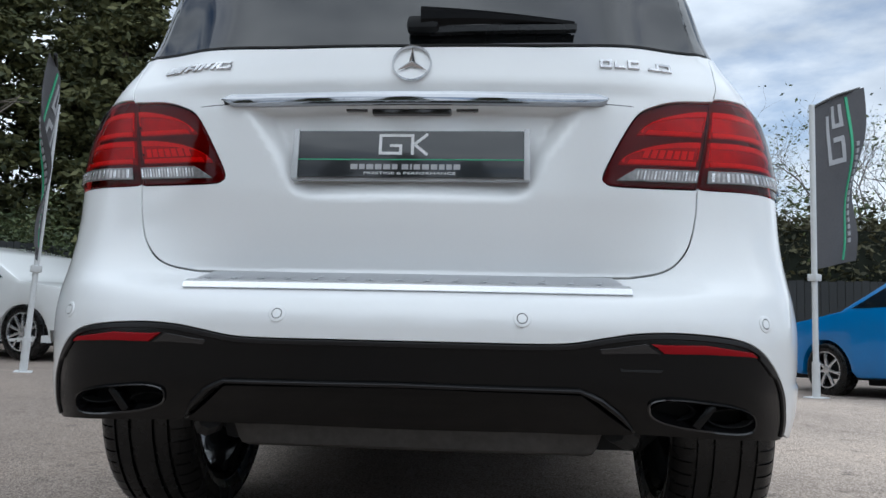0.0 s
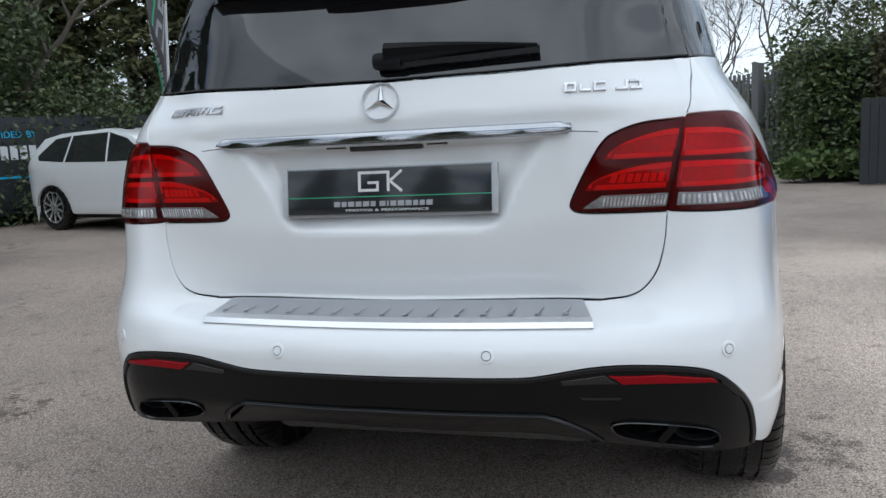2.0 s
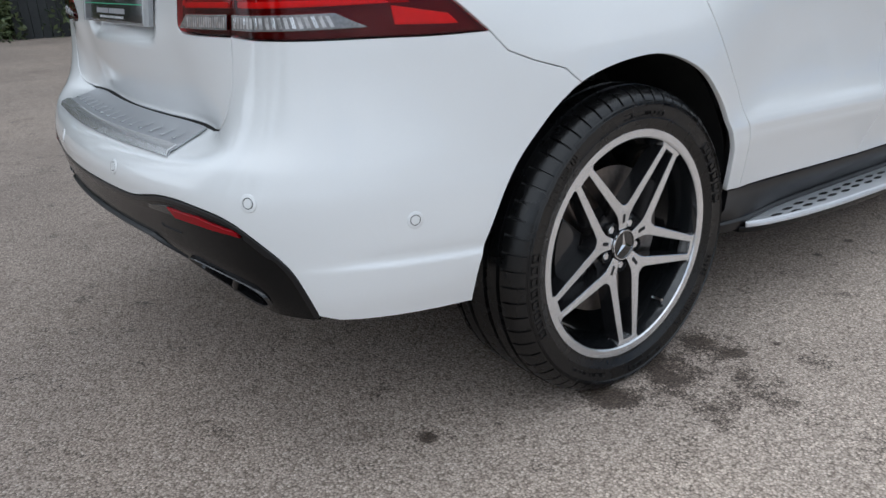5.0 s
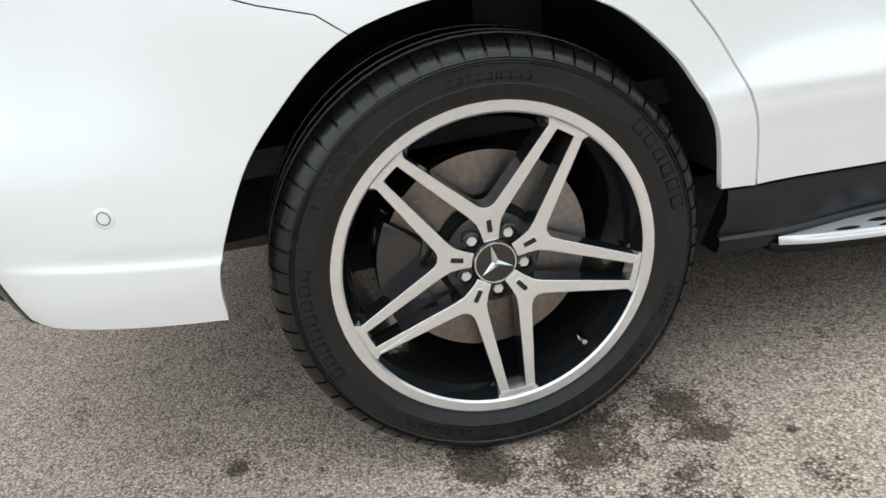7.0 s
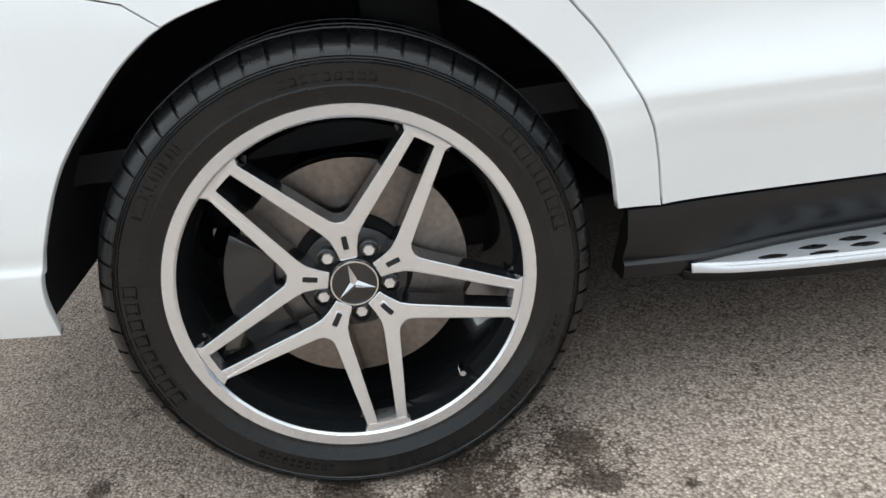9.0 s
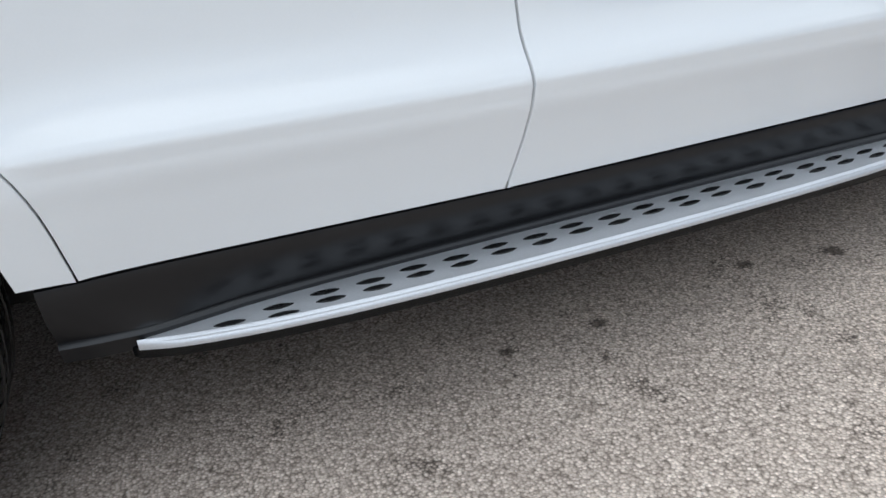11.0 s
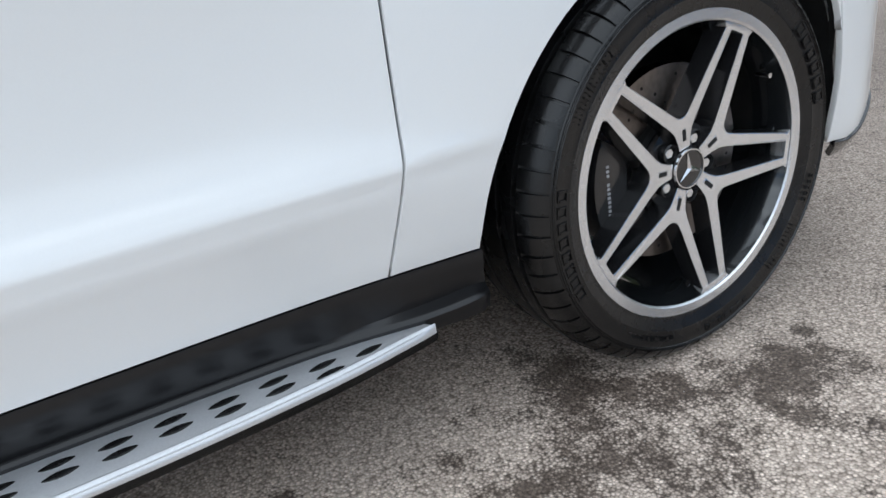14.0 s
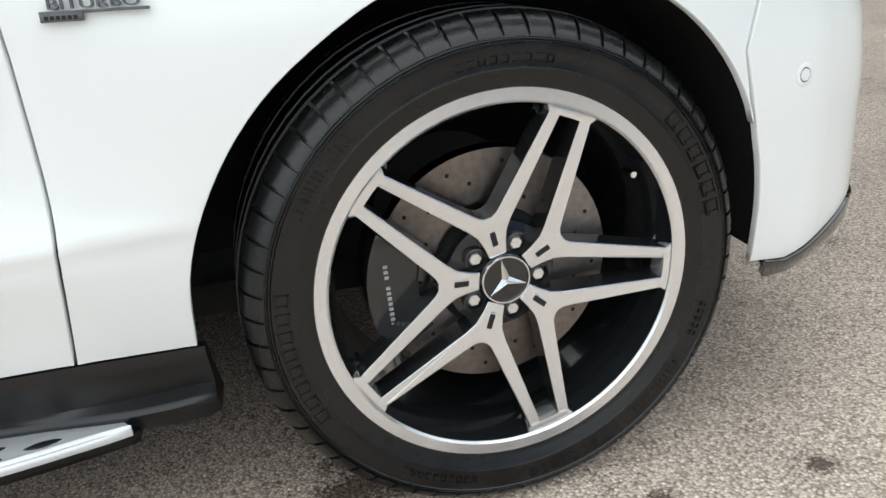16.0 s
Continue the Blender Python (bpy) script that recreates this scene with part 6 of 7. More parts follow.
for f in (1, -1):
    part("sill", sill_loft(f), SATINPLASTIC, CAR, "satin black plastic sill")
    board = part("running_board", ztilt(slab(np.vstack([OUTER, INNER]), 0.279, 0.288, 0.0015, f)), ALU, CAR, "aluminium running board with black rubber studs")
    bm = bmesh.new()
    rings = []
    for i, (x, y) in enumerate(OUTER):
        k = min(1.0, 7 * min(i, len(OUTER) - 1 - i) / len(OUTER) + 0.25)
        rings.append([bm.verts.new((f * (x + 0.002 + dx * k), y, 0.281 + dz)) for dx, dz in ((0.0, -0.006), (0.001, -0.001), (-0.001, 0.004), (-0.005, 0.0085), (-0.010, 0.0105), (-0.014, 0.0095), (-0.016, 0.006), (-0.012, -0.004))])
    for p, q in zip(rings, rings[1:]):
        for j in range(8):
            bm.faces.new((p[j], p[(j + 1) % 8], q[(j + 1) % 8], q[j]))
    bm.faces.new(rings[0]), bm.faces.new(rings[-1])
    part("board_edge", ztilt(bm), ALU, board, "polished aluminium edge")
    under = [(x - 0.002, y) for x, y in OUTER] + [(0.905, 2.362), (0.84, 2.362), (0.84, 0.545), (0.885, 0.550)]
    part("board_support", ztilt(slab(under, 0.257, 0.2765, 0.005, f)), PLASTIC, board)
    cols = [(0.900, 0.695, 0)] + [(0.8875 + (0.004 if i % 2 else -0.001), 0.773 + 0.0772 * (i - 1), i) for i in range(1, 20)] + [(0.9155 + (0.004 if i % 2 else -0.001), 0.776 + 0.0772 * (i - 1), i) for i in range(1, 20)] + [(0.897, 2.238, 20)]
    for x, y, i in cols:
        t = abs(y - 1.46) / 0.76
        dx = 0.013 * t**2.5
        bm = lathe([(1.0, 0.0), (1.0, 0.0012), (0.86, 0.0022), (0.0, 0.0022)], 20, axis="z")
        for v in bm.verts:
            v.co.x *= 0.25 + 0.75 * abs(v.co.x)
        zt = float(np.interp(y, [0.5, 1.0, 2.4], [0.010, 0.004, -0.014]))
        put(bm, Matrix.Translation((f * (x + dx), y, 0.288 + zt)) @ pose(0, 0, 0, 0, 0, (-8 if y < 1.46 else 8) * t * f) @ Matrix.Diagonal((0.0078, 0.0245, 1, 1)))
        part("rubber_stud", bm, RUBBER, board)


# ---- flags ----
def flag(x, y, h, yaw, length, width, lean=0.0):
    at = Matrix.Translation((x, y, float(ground_z(x, y)))) @ pose(0, 0, 0, 0, lean, 0) @ pose(0, 0, 0, 0, 0, yaw)
    t = thing("feather_flag", "dark grey cloth flag with white and green bars on white pole", "flag", "yard flags", at=at)
    part("base_plate", box_bm(-0.10, 0.10, -0.08, 0.08, 0.0, 0.012, 0.004), POLE, t)
    part("pole", tube([(0, 0, 0.0), (0, 0, h)], 0.028, 12), POLE, t, "white painted pole")
    part("socket", tube([(0, 0, 0.0), (0, 0, 0.35)], 0.038, 12), POLE, t)
    part("clamp", box_bm(-0.045, 0.045, -0.05, 0.05, h - length - 0.12, h - length - 0.05, 0.01), POLE, t)
    arm = part("top_arm", tube([(0, 0, h - 0.03), (width * 0.5, 0, h + 0.16), (width, 0, h + 0.30)], 0.016, 8), PLASTIC, t)
    bm = bmesh.new()
    n, k = 26, 14
    g = []
    for i in range(n + 1):
        row = []
        for j in range(k + 1):
            u, v = j / k, i / n
            wv = 0.07 * math.sin(5.5 * v + 4 * u) * u + 0.05 * math.sin(11 * v + 2 * u) * u * v
            row.append(bm.verts.new((0.03 + (width - 0.03) * u * (1 - 0.12 * v * v), wv, h + 0.30 * u - (length + 0.18 * u) * v)))
        g.append(row)
    for i in range(n):
        for j in range(k):
            bm.faces.new((g[i][j], g[i][j + 1], g[i + 1][j + 1], g[i + 1][j]))
    bmesh.ops.recalc_face_normals(bm, faces=bm.faces)
    bmesh.ops.solidify(bm, geom=bm.faces[:], thickness=0.004)
    cloth = part("cloth", bm, FLAG, t, "dark grey cloth")

    def strip(u0, u1, v0, v1, mat):
        b = bmesh.new()
        gg = []
        for i in range(17):
            row = []
            for j in range(4):
                u, v = u0 + (u1 - u0) * j / 3, v0 + (v1 - v0) * i / 16
                wv = 0.07 * math.sin(5.5 * v + 4 * u) * u + 0.05 * math.sin(11 * v + 2 * u) * u * v
                row.append(b.verts.new((0.03 + (width - 0.03) * u * (1 - 0.12 * v * v), wv, h + 0.30 * u - (length + 0.18 * u) * v)))
            gg.append(row)
        for i in range(16):
            for j in range(3):
                b.faces.new((gg[i][j], gg[i][j + 1], gg[i + 1][j + 1], gg[i + 1][j]))
        bmesh.ops.recalc_face_normals(b, faces=b.faces)
        y_old = sum(q.co.y for q in b.verts) / len(b.verts)
        bmesh.ops.solidify(b, geom=b.faces[:], thickness=0.020)
        y_new = sum(q.co.y for q in b.verts) / len(b.verts)
        bmesh.ops.translate(b, vec=(0, y_old - y_new, 0), verts=b.verts)
        part("printed_bar", b, mat, cloth)

    for q in ((0.28, 0.34, 0.10, 0.40), (0.28, 0.58, 0.37, 0.40), (0.52, 0.58, 0.24, 0.40), (0.40, 0.58, 0.24, 0.27), (0.40, 0.60, 0.16, 0.185), (0.40, 0.46, 0.05, 0.16), (0.54, 0.60, 0.05, 0.16)):
        strip(*q, BADGEGREY)
    strip(0.68, 0.72, 0.02, 0.98, GREEN)
    for i in range(15):
        strip(0.78, 0.84, 0.30 + 0.04 * i, 0.325 + 0.04 * i, BADGEGREY)
    return t


flag(3.27, 5.4, 2.93, 34, 1.66, 0.80)
flag(-4.56, 4.85, 2.72, -62, 1.6, 0.85, 4.0)
flag(-5.6, 1.43, 3.1, 130, 1.45, 0.8)


# ---- parked cars ----
def parked(name, label, at, paint, side, glass, wheels, width, R, lamps=(), taper=0.22, belt=0.95, rimspokes=10):
    """A parked car: side outline with wheel arches, tapering cabin, glass, wheels and lamps. It faces +y of its own."""
    t = thing(name, label, "car", "other parked cars", at=at)
    W = width / 2

    y0, y1 = min(p[0] for p in side), max(p[0] for p in side)

    def shape(bm):
        for v in bm.verts:
            k = max(0.0, v.co.z - belt)
            e = max(0.0, 1 - min(v.co.y - y0, y1 - v.co.y) / 0.55)
            low = max(0.0, 0.5 - v.co.z)
            v.co.x *= (1 - taper * min(1.0, k / 0.6) ** 1.1) * (1 - 0.26 * e * e) * (1 - 0.08 * low)
        return bm

    def cut(poly, x0, x1, bev):
        bm = prism(poly, x0, x1, bev)
        for zc in (0.42, 0.62, 0.78, belt, belt + 0.12, belt + 0.3):
            bmesh.ops.bisect_plane(bm, geom=bm.verts[:] + bm.edges[:] + bm.faces[:], plane_co=(0, 0, zc), plane_no=(0, 0, 1))
        for yc in np.arange(-2.4, 2.5, 0.3):
            bmesh.ops.bisect_plane(bm, geom=bm.verts[:] + bm.edges[:] + bm.faces[:], plane_co=(0, float(yc), 0), plane_no=(0, 1, 0))
        return shape(bm)

    body = []
    for p in side:
        if len(p) == 3:
            yc, _, r = p
            body += [(yc + r * math.cos(a), 0.30 + r * math.sin(a)) for a in np.linspace(math.pi, 0.0, 17)]
        else:
            body.append(p)
    body = body[::-1]
    part("body", cut(body, -W, W, 0.05), paint, t)
    part("underbody", box_bm(-W * 0.82, W * 0.82, min(p[0] for p in body) + 0.2, max(p[0] for p in body) - 0.2, 0.2, 0.5, 0.03), SHELL, t)
    for g in glass:
        part("side_window", cut(g, -W - 0.004, W + 0.004, 0.0), SIDEGLASS, t, "dark side glass")
    for yc in wheels:
        for sx in (1, -1):
            w = part("wheel", lathe([(R * 0.68, 0.10), (R * 0.66, 0.085), (R * 0.60, 0.05), (R * 0.6, -0.08)], 40), DARKALLOY, t)
            w.matrix_local = Matrix.Translation((sx * (W - 0.115), yc, R)) @ pose(0, 0, 0, 0, 0, 0 if sx > 0 else 180)
            part("tyre", lathe([(R * 0.66, 0.095), (R * 0.74, 0.108), (R * 0.88, 0.108), (R * 0.97, 0.092), (R, 0.07), (R, -0.07), (R * 0.95, -0.1), (R * 0.66, -0.1)], 40), RUBBER, w)
            part("rim", lathe([(R * 0.69, 0.098), (R * 0.69, 0.104), (R * 0.645, 0.104), (R * 0.64, 0.09)], 40), SILVER, w)
            for k in range(rimspokes):
                part("spoke", put(box_bm(0.07, 0.098, -0.018, 0.018, R * 0.08, R * 0.66, 0.004), pose(0, 0, 0, 360 / rimspokes * k)), SILVER, w)
            part("hub", lathe([(R * 0.16, 0.07), (R * 0.15, 0.1), (0.0, 0.102)], 16), SILVER, w)
    for nm, mat, x0, x1, y0, y1, z0, z1 in lamps:
        for sx in ((1, -1) if x0 > 0 else (1,)):
            part(nm, shape(box_bm(min(sx * x0, sx * x1), max(sx * x0, sx * x1), y0, y1, z0, z1, 0.02)), mat, t)
    return t


# blue hatchback: faces -x across the yard
parked("hatchback_car", "bright blue hatchback parked before the dark fence", Matrix.Translation((5.36, 6.22, -0.20)) @ pose(0, 0, 0, -3.2, 0, 23), BLUE,
       [(-2.2, 0.34), (-1.68, 0.28), (-1.32, 0, 0.36), (-0.9, 0.22), (0.9, 0.22), (1.32, 0, 0.36), (1.72, 0.24), (2.14, 0.30), (2.22, 0.48), (2.19, 0.64), (2.05, 0.78), (1.75, 0.90), (1.05, 1.00), (0.35, 1.36), (-0.3, 1.46), (-1.2, 1.43), (-1.85, 1.20), (-2.12, 0.95), (-2.22, 0.6)],
       [[(0.88, 1.02), (0.30, 1.31), (-0.25, 1.39), (-0.25, 1.00)], [(-0.32, 1.00), (-0.32, 1.395), (-1.15, 1.36), (-1.5, 1.10), (-1.4, 1.02)]], (1.32, -1.32), 1.76, 0.315,
       # sill_shade: an added black box in place of the shade below the skirt
       [("headlamp", HEADLAMP, 0.55, 0.86, 1.93, 2.14, 0.66, 0.78), ("side_repeater", HEADLAMP, 0.872, 0.882, 0.98, 1.06, 0.76, 0.79), ("door_mirror", BLUE, 0.90, 1.06, 0.70, 0.84, 0.98, 1.10), ("sill_skirt", BLUE, 0.80, 0.90, -0.9, 0.9, 0.20, 0.34), ("door_gap", SHELL, 0.876, 0.8825, 0.80, 0.806, 0.34, 0.98), ("door_gap", SHELL, 0.876, 0.8825, -0.30, -0.294, 0.34, 0.98), ("sill_shade", SHELL, 0.70, 0.86, -0.95, 0.95, 0.14, 0.21)], belt=0.98, rimspokes=7)
# white crossover beside the fence
_rear, _front = Vector((-9.2, 8.2, 0)), Vector((-6.4, 7.5, 0))
_ang = math.degrees(math.atan2(_front.y - _rear.y, _front.x - _rear.x)) - 90
parked("crossover_car", "white crossover with black glass parked by the fence", Matrix.Translation(((_rear + _front) / 2) + Vector((0.3, 0.9, -0.145))) @ pose(0, 0, 0, 0, 0, _ang), WHITE2,
       [(-2.22, 0.40), (-1.85, 0.36), (-1.44, 0, 0.45), (-0.95, 0.27), (0.95, 0.27), (1.44, 0, 0.45), (1.88, 0.30), (2.28, 0.34), (2.36, 0.55), (2.34, 0.80), (2.20, 0.98), (1.35, 1.09), (0.55, 1.50), (-0.1, 1.63), (-1.2, 1.60), (-1.62, 1.53), (-1.98, 1.22), (-2.20, 1.12), (-2.29, 0.98), (-2.33, 0.70)],
       [[(1.05, 1.12), (0.46, 1.46), (0.05, 1.565), (0.05, 1.11)], [(0.0, 1.11), (0.0, 1.57), (-0.85, 1.55), (-1.0, 1.13)], [(-1.05, 1.13), (-0.90, 1.548), (-1.30, 1.51), (-1.72, 1.25), (-1.70, 1.17)]], (1.44, -1.44), 1.89, 0.385,
       [("tail_lamp", LENS, 0.62, 0.90, -2.28, -2.0, 0.93, 1.06), ("headlamp", HEADLAMP, 0.55, 0.90, 2.05, 2.28, 0.78, 0.92), ("door_handle", CHROME, 0.935, 0.965, -0.85, -0.66, 0.99, 1.015), ("door_handle", CHROME, 0.935, 0.965, 0.12, 0.31, 0.98, 1.005), ("door_mirror", WHITE2, 0.95, 1.12, 0.86, 1.0, 1.05, 1.20), ("sill_strip", CHROME, 0.92, 0.945, -0.95, 0.95, 0.325, 0.345), ("sill_cladding", PLASTIC, 0.88, 0.955, -0.98, 0.98, 0.345, 0.42), ("door_crease", WHITE2, 0.94, 0.952, -1.7, 1.7, 0.90, 0.915), ("roof_bar", PLASTIC, 0.72, 0.76, -1.4, 0.2, 1.60, 1.63), ("door_gap", SHELL, 0.944, 0.9485, -0.002, 0.004, 0.42, 1.06), ("door_gap", SHELL, 0.944, 0.9485, -1.03, -1.024, 0.60, 1.06), ("door_gap", SHELL, 0.944, 0.9485, 1.00, 1.006, 0.42, 1.06)], taper=0.17, belt=1.05)
# black pickup facing the camera
_pk = parked("pickup_truck", "black double-cab pickup with white price card in its windscreen", Matrix.Translation((-8.47, 3.30, 0.0)) @ pose(0, 0, 0, 0, 0, -96), BLACKP,
       [(-2.6, 0.62), (-1.95, 0.52), (-1.55, 0, 0.44), (-1.05, 0.40), (1.05, 0.40), (1.55, 0, 0.44), (2.02, 0.26), (2.45, 0.25), (2.58, 0.44), (2.58, 0.85), (2.50, 1.02), (1.35, 1.16), (0.72, 1.62), (0.2, 1.78), (-0.75, 1.77), (-1.05, 1.20), (-2.62, 1.16)],
       [[(1.18, 1.18), (0.68, 1.56), (0.28, 1.70), (0.28, 1.16)], [(0.2, 1.16), (0.2, 1.71), (-0.68, 1.70), (-0.85, 1.18)]], (1.55, -1.55), 1.94, 0.375,
       [("headlamp", LAMPGLASS, 0.56, 1.02, 2.20, 2.60, 0.81, 1.02), ("lamp_reflector", HEADLAMP, 0.62, 0.74, 2.50, 2.612, 0.85, 0.975), ("lamp_reflector", HEADLAMP, 0.79, 0.97, 2.40, 2.612, 0.84, 0.99), ("lamp_rim", CHROME, 0.56, 1.02, 2.30, 2.612, 0.808, 0.822), ("wing_gap", SHELL, 0.96, 0.974, 1.02, 1.03, 0.40, 1.12), ("fog_lamp", LAMPGLASS, 0.68, 0.77, 2.50, 2.60, 0.55, 0.62), ("door_mirror", CHROME, 0.96, 1.16, 0.95, 1.08, 1.15, 1.36),
        ("grille", GLOSSBLK, -0.58, 0.58, 2.50, 2.60, 0.80, 0.98), ("grille_bar", CHROME, -0.56, 0.56, 2.56, 2.618, 0.915, 0.935), ("grille_bar", REFLEX, -0.56, 0.56, 2.56, 2.618, 0.845, 0.862), ("lower_grille", SHELL, -0.55, 0.55, 2.54, 2.60, 0.52, 0.68), ("grille_slat", BLACKP, -0.54, 0.54, 2.57, 2.612, 0.56, 0.575), ("grille_slat", BLACKP, -0.54, 0.54, 2.57, 2.612, 0.61, 0.625), ("bumper_bar", ALU, -0.72, 0.72, 2.50, 2.605, 0.385, 0.405), ("bumper_bar", ALU, -0.66, 0.66, 2.52, 2.605, 0.475, 0.485), ("bonnet_edge", SHELL, -0.90, 0.90, 2.30, 2.585, 1.012, 1.022)], taper=0.20, belt=1.12, rimspokes=10)
pkp = part("number_plate", box_bm(-0.26, 0.26, 2.60, 2.618, 0.70, 0.81, 0.003), surf("white_reflective_plate", (0.6, 0.6, 0.6), 0.4), _pk, "white plate with dark bars")
for k in range(7):
    x = -0.225 + 0.066 * k + (0.02 if k > 3 else 0)
    part("printed_bar", box_bm(x, x + 0.045, 2.615, 2.621, 0.722, 0.79), SHELL, pkp)
part("emblem_ring", put(lathe([(0.075, 0.0), (0.075, 0.02), (0.062, 0.022), (0.062, 0.0)], 28), pose(0, 2.60, 0.89, 0, 0, 90)), CHROME, _pk)
part("emblem_disc", put(lathe([(0.062, 0.0), (0.0, 0.012)], 28), pose(0, 2.60, 0.89, 0, 0, 90)), BADGEGREY, _pk)
ws = bmesh.new()
for a in ([(-0.72, 1.37, 1.17), (0.72, 1.37, 1.17), (0.66, 0.76, 1.61), (-0.66, 0.76, 1.61)],):
    ws.faces.new([ws.verts.new((x, y + 0.02, z + 0.02)) for x, y, z in a])
bmesh.ops.solidify(ws, geom=ws.faces[:], thickness=0.006)
# green-tinted glass, its base colour lifted to carry the sky's reflection
part("windscreen", ws, surf("sky_lit_windscreen", (0.06, 0.085, 0.085), 0.04, var=0.2, scale=2, coat=1.0, spec=0.9), _pk, "raked windscreen with green tint and painted sky light")
_card = Matrix.Translation((-0.38, 1.085, 1.44)) @ pose(0, 0, 0, 54)
pc = part("price_card", put(box_bm(-0.21, 0.21, -0.004, 0.004, -0.10, 0.10, 0.002), _card @ pose(0, 0, 0, 0, 0, 180)), PRICE, _pk, "teal price card")
words("16995", 0.125, BADGEWHITE, pc, _card @ pose(0, 0, 0, 0, 0, 180) @ Matrix.Translation((0, -0.008, -0.03)), 0.002)
part("printed_bar", put(box_bm(-0.06, 0.06, -0.007, 0.0, 0.045, 0.08), _card @ pose(0, 0, 0, 0, 0, 180)), BADGEWHITE, pc)


# ---- fences, banner, gate and hedge ----
def fence_run(name, label, a, b, h, board, mat, z, gap=0.004):
    a, b = Vector(a), Vector(b)
    n = int((b - a).length / board)
    ang = math.degrees(math.atan2(b.y - a.y, b.x - a.x))
    t = thing(name, label, "fence", kind="structure", at=Matrix.Translation((a.x, a.y, z)) @ pose(0, 0, 0, 0, 0, ang))
    bm = box_bm(gap, board - gap, -0.012, 0.012, 0.02, h, 0.003)
    me = bpy.data.meshes.new("board")
    bm.to_mesh(me)
    bm.free()
    me.materials.append(mat)
    rng = random.Random(4)
    for k in range(n):
        o = new("board", me)
        o.parent = t
        o.matrix_local = Matrix.Translation((k * board, rng.uniform(-0.006, 0.006), rng.uniform(-0.015, 0.015)))
    for zz in (0.35, h - 0.35):
        part("rail", box_bm(0, n * board, 0.013, 0.06, zz, zz + 0.09, 0.004), mat, t)
    return t


fence_run("fence_right", "tall black timber board fence", (4.35, 13.6), (20.0, 11.6), 1.62, 0.15, FENCE, -0.24)
fence_run("fence_left", "long black timber fence with a banner", (-13.6, 1.0), (-9.2, 13.5), 1.80, 0.15, FENCE, 0.04)
_fa = math.degrees(math.atan2(12.5, 4.4))
bn = thing("fence_banner", "black mesh banner with cyan and white print", "banner", at=Matrix.Translation((-13.6, 1.0, 0.06)) @ pose(0, 0, 0, 0, 0, _fa))
part("cloth", box_bm(7.2, 10.6, -0.045, -0.030, 0.10, 1.76, 0.003), BANNER, bn)
for _t, _x in (("FINANCE", 7.62), ("PROVIDED", 8.42), ("BY", 9.0)):
    words(_t, 0.17, CYAN, bn, Matrix.Translation((_x, -0.050, 1.45)), 0.002)
part("printed_line", box_bm(7.3, 10.5, -0.052, -0.040, 0.66, 0.70), CYAN, bn)
x = 7.35
for k, (w, hh) in enumerate([(0.13, 0.25)] * 10):
    part("printed_bar", box_bm(x, x + w, -0.052, -0.040, 1.0, 1.0 + hh), BADGEWHITE, bn)
    x += w + 0.045
gt = fence_run("field_gate", "weathered grey timber gate with upright slats", (2.0, 21.6), (4.4, 18.9), 2.5, 0.16, GATE, -0.2, 0.03)
part("gate_post", box_bm(2.0, 2.22, -0.24, 0.0, 0.0, 2.75, 0.02), GATE, gt)


def leaves(n, place, size, seed, lean=0.6):
    """Many small leaves: two triangles each, at places from a function of a random generator."""
    rng = np.random.default_rng(seed)
    c = place(rng, n)
    a = rng.normal(size=(n, 3))
    a[:, 2] *= lean
    a /= np.linalg.norm(a, axis=1)[:, None]
    b = np.cross(a, rng.normal(size=(n, 3)))
    b /= np.linalg.norm(b, axis=1)[:, None]
    sz = size * rng.uniform(0.5, 1.3, (n, 1))
    v = np.stack([c - a * sz, c + b * sz * 0.45, c + a * sz, c - b * sz * 0.45], 1).reshape(-1, 3)
    me = bpy.data.meshes.new("leaves")
    me.from_pydata(v.tolist(), [], [(4 * i, 4 * i + 1, 4 * i + 2, 4 * i + 3) for i in range(n)])
    return me


def hedge(name, label, x0, x1, y0, y1, h, n, seed, mat=HEDGE, size=0.09, z=-0.15):
    t = thing(name, label, "hedge", at=Matrix.Translation((0, 0, z)))

    def place(rng, k):
        p = np.stack([rng.uniform(x0, x1, k), rng.uniform(y0, y1, k), rng.uniform(0, h, k)], 1)
        f = rng.integers(0, 4, k)
        jit = rng.normal(0, 0.08, k)
        p[f == 0, 0], p[f == 1, 1], p[f == 2, 2] = x0 + jit[f == 0], y0 + jit[f == 1], h + jit[f == 2] * 1.8
        p[f == 3, 1] = y1
        return p

    # near-black core: the shade among the leaves is put into its colour
    part("shade_core", box_bm(x0 + 0.1, x1 - 0.1, y0 + 0.1, y1 - 0.1, 0.0, h - 0.1, 0.1), surf("hedge_shade", (0.012, 0.016, 0.008), 0.95), t)
    part("leaves", leaves(n, place, size, seed), mat, t)
    return t


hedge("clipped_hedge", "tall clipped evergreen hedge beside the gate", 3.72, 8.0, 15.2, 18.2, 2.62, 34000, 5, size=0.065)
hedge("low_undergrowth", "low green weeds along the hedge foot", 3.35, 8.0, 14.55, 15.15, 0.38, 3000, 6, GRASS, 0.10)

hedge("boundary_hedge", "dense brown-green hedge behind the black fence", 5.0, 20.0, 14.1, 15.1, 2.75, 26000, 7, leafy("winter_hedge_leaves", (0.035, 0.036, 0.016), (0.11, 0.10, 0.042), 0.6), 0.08)

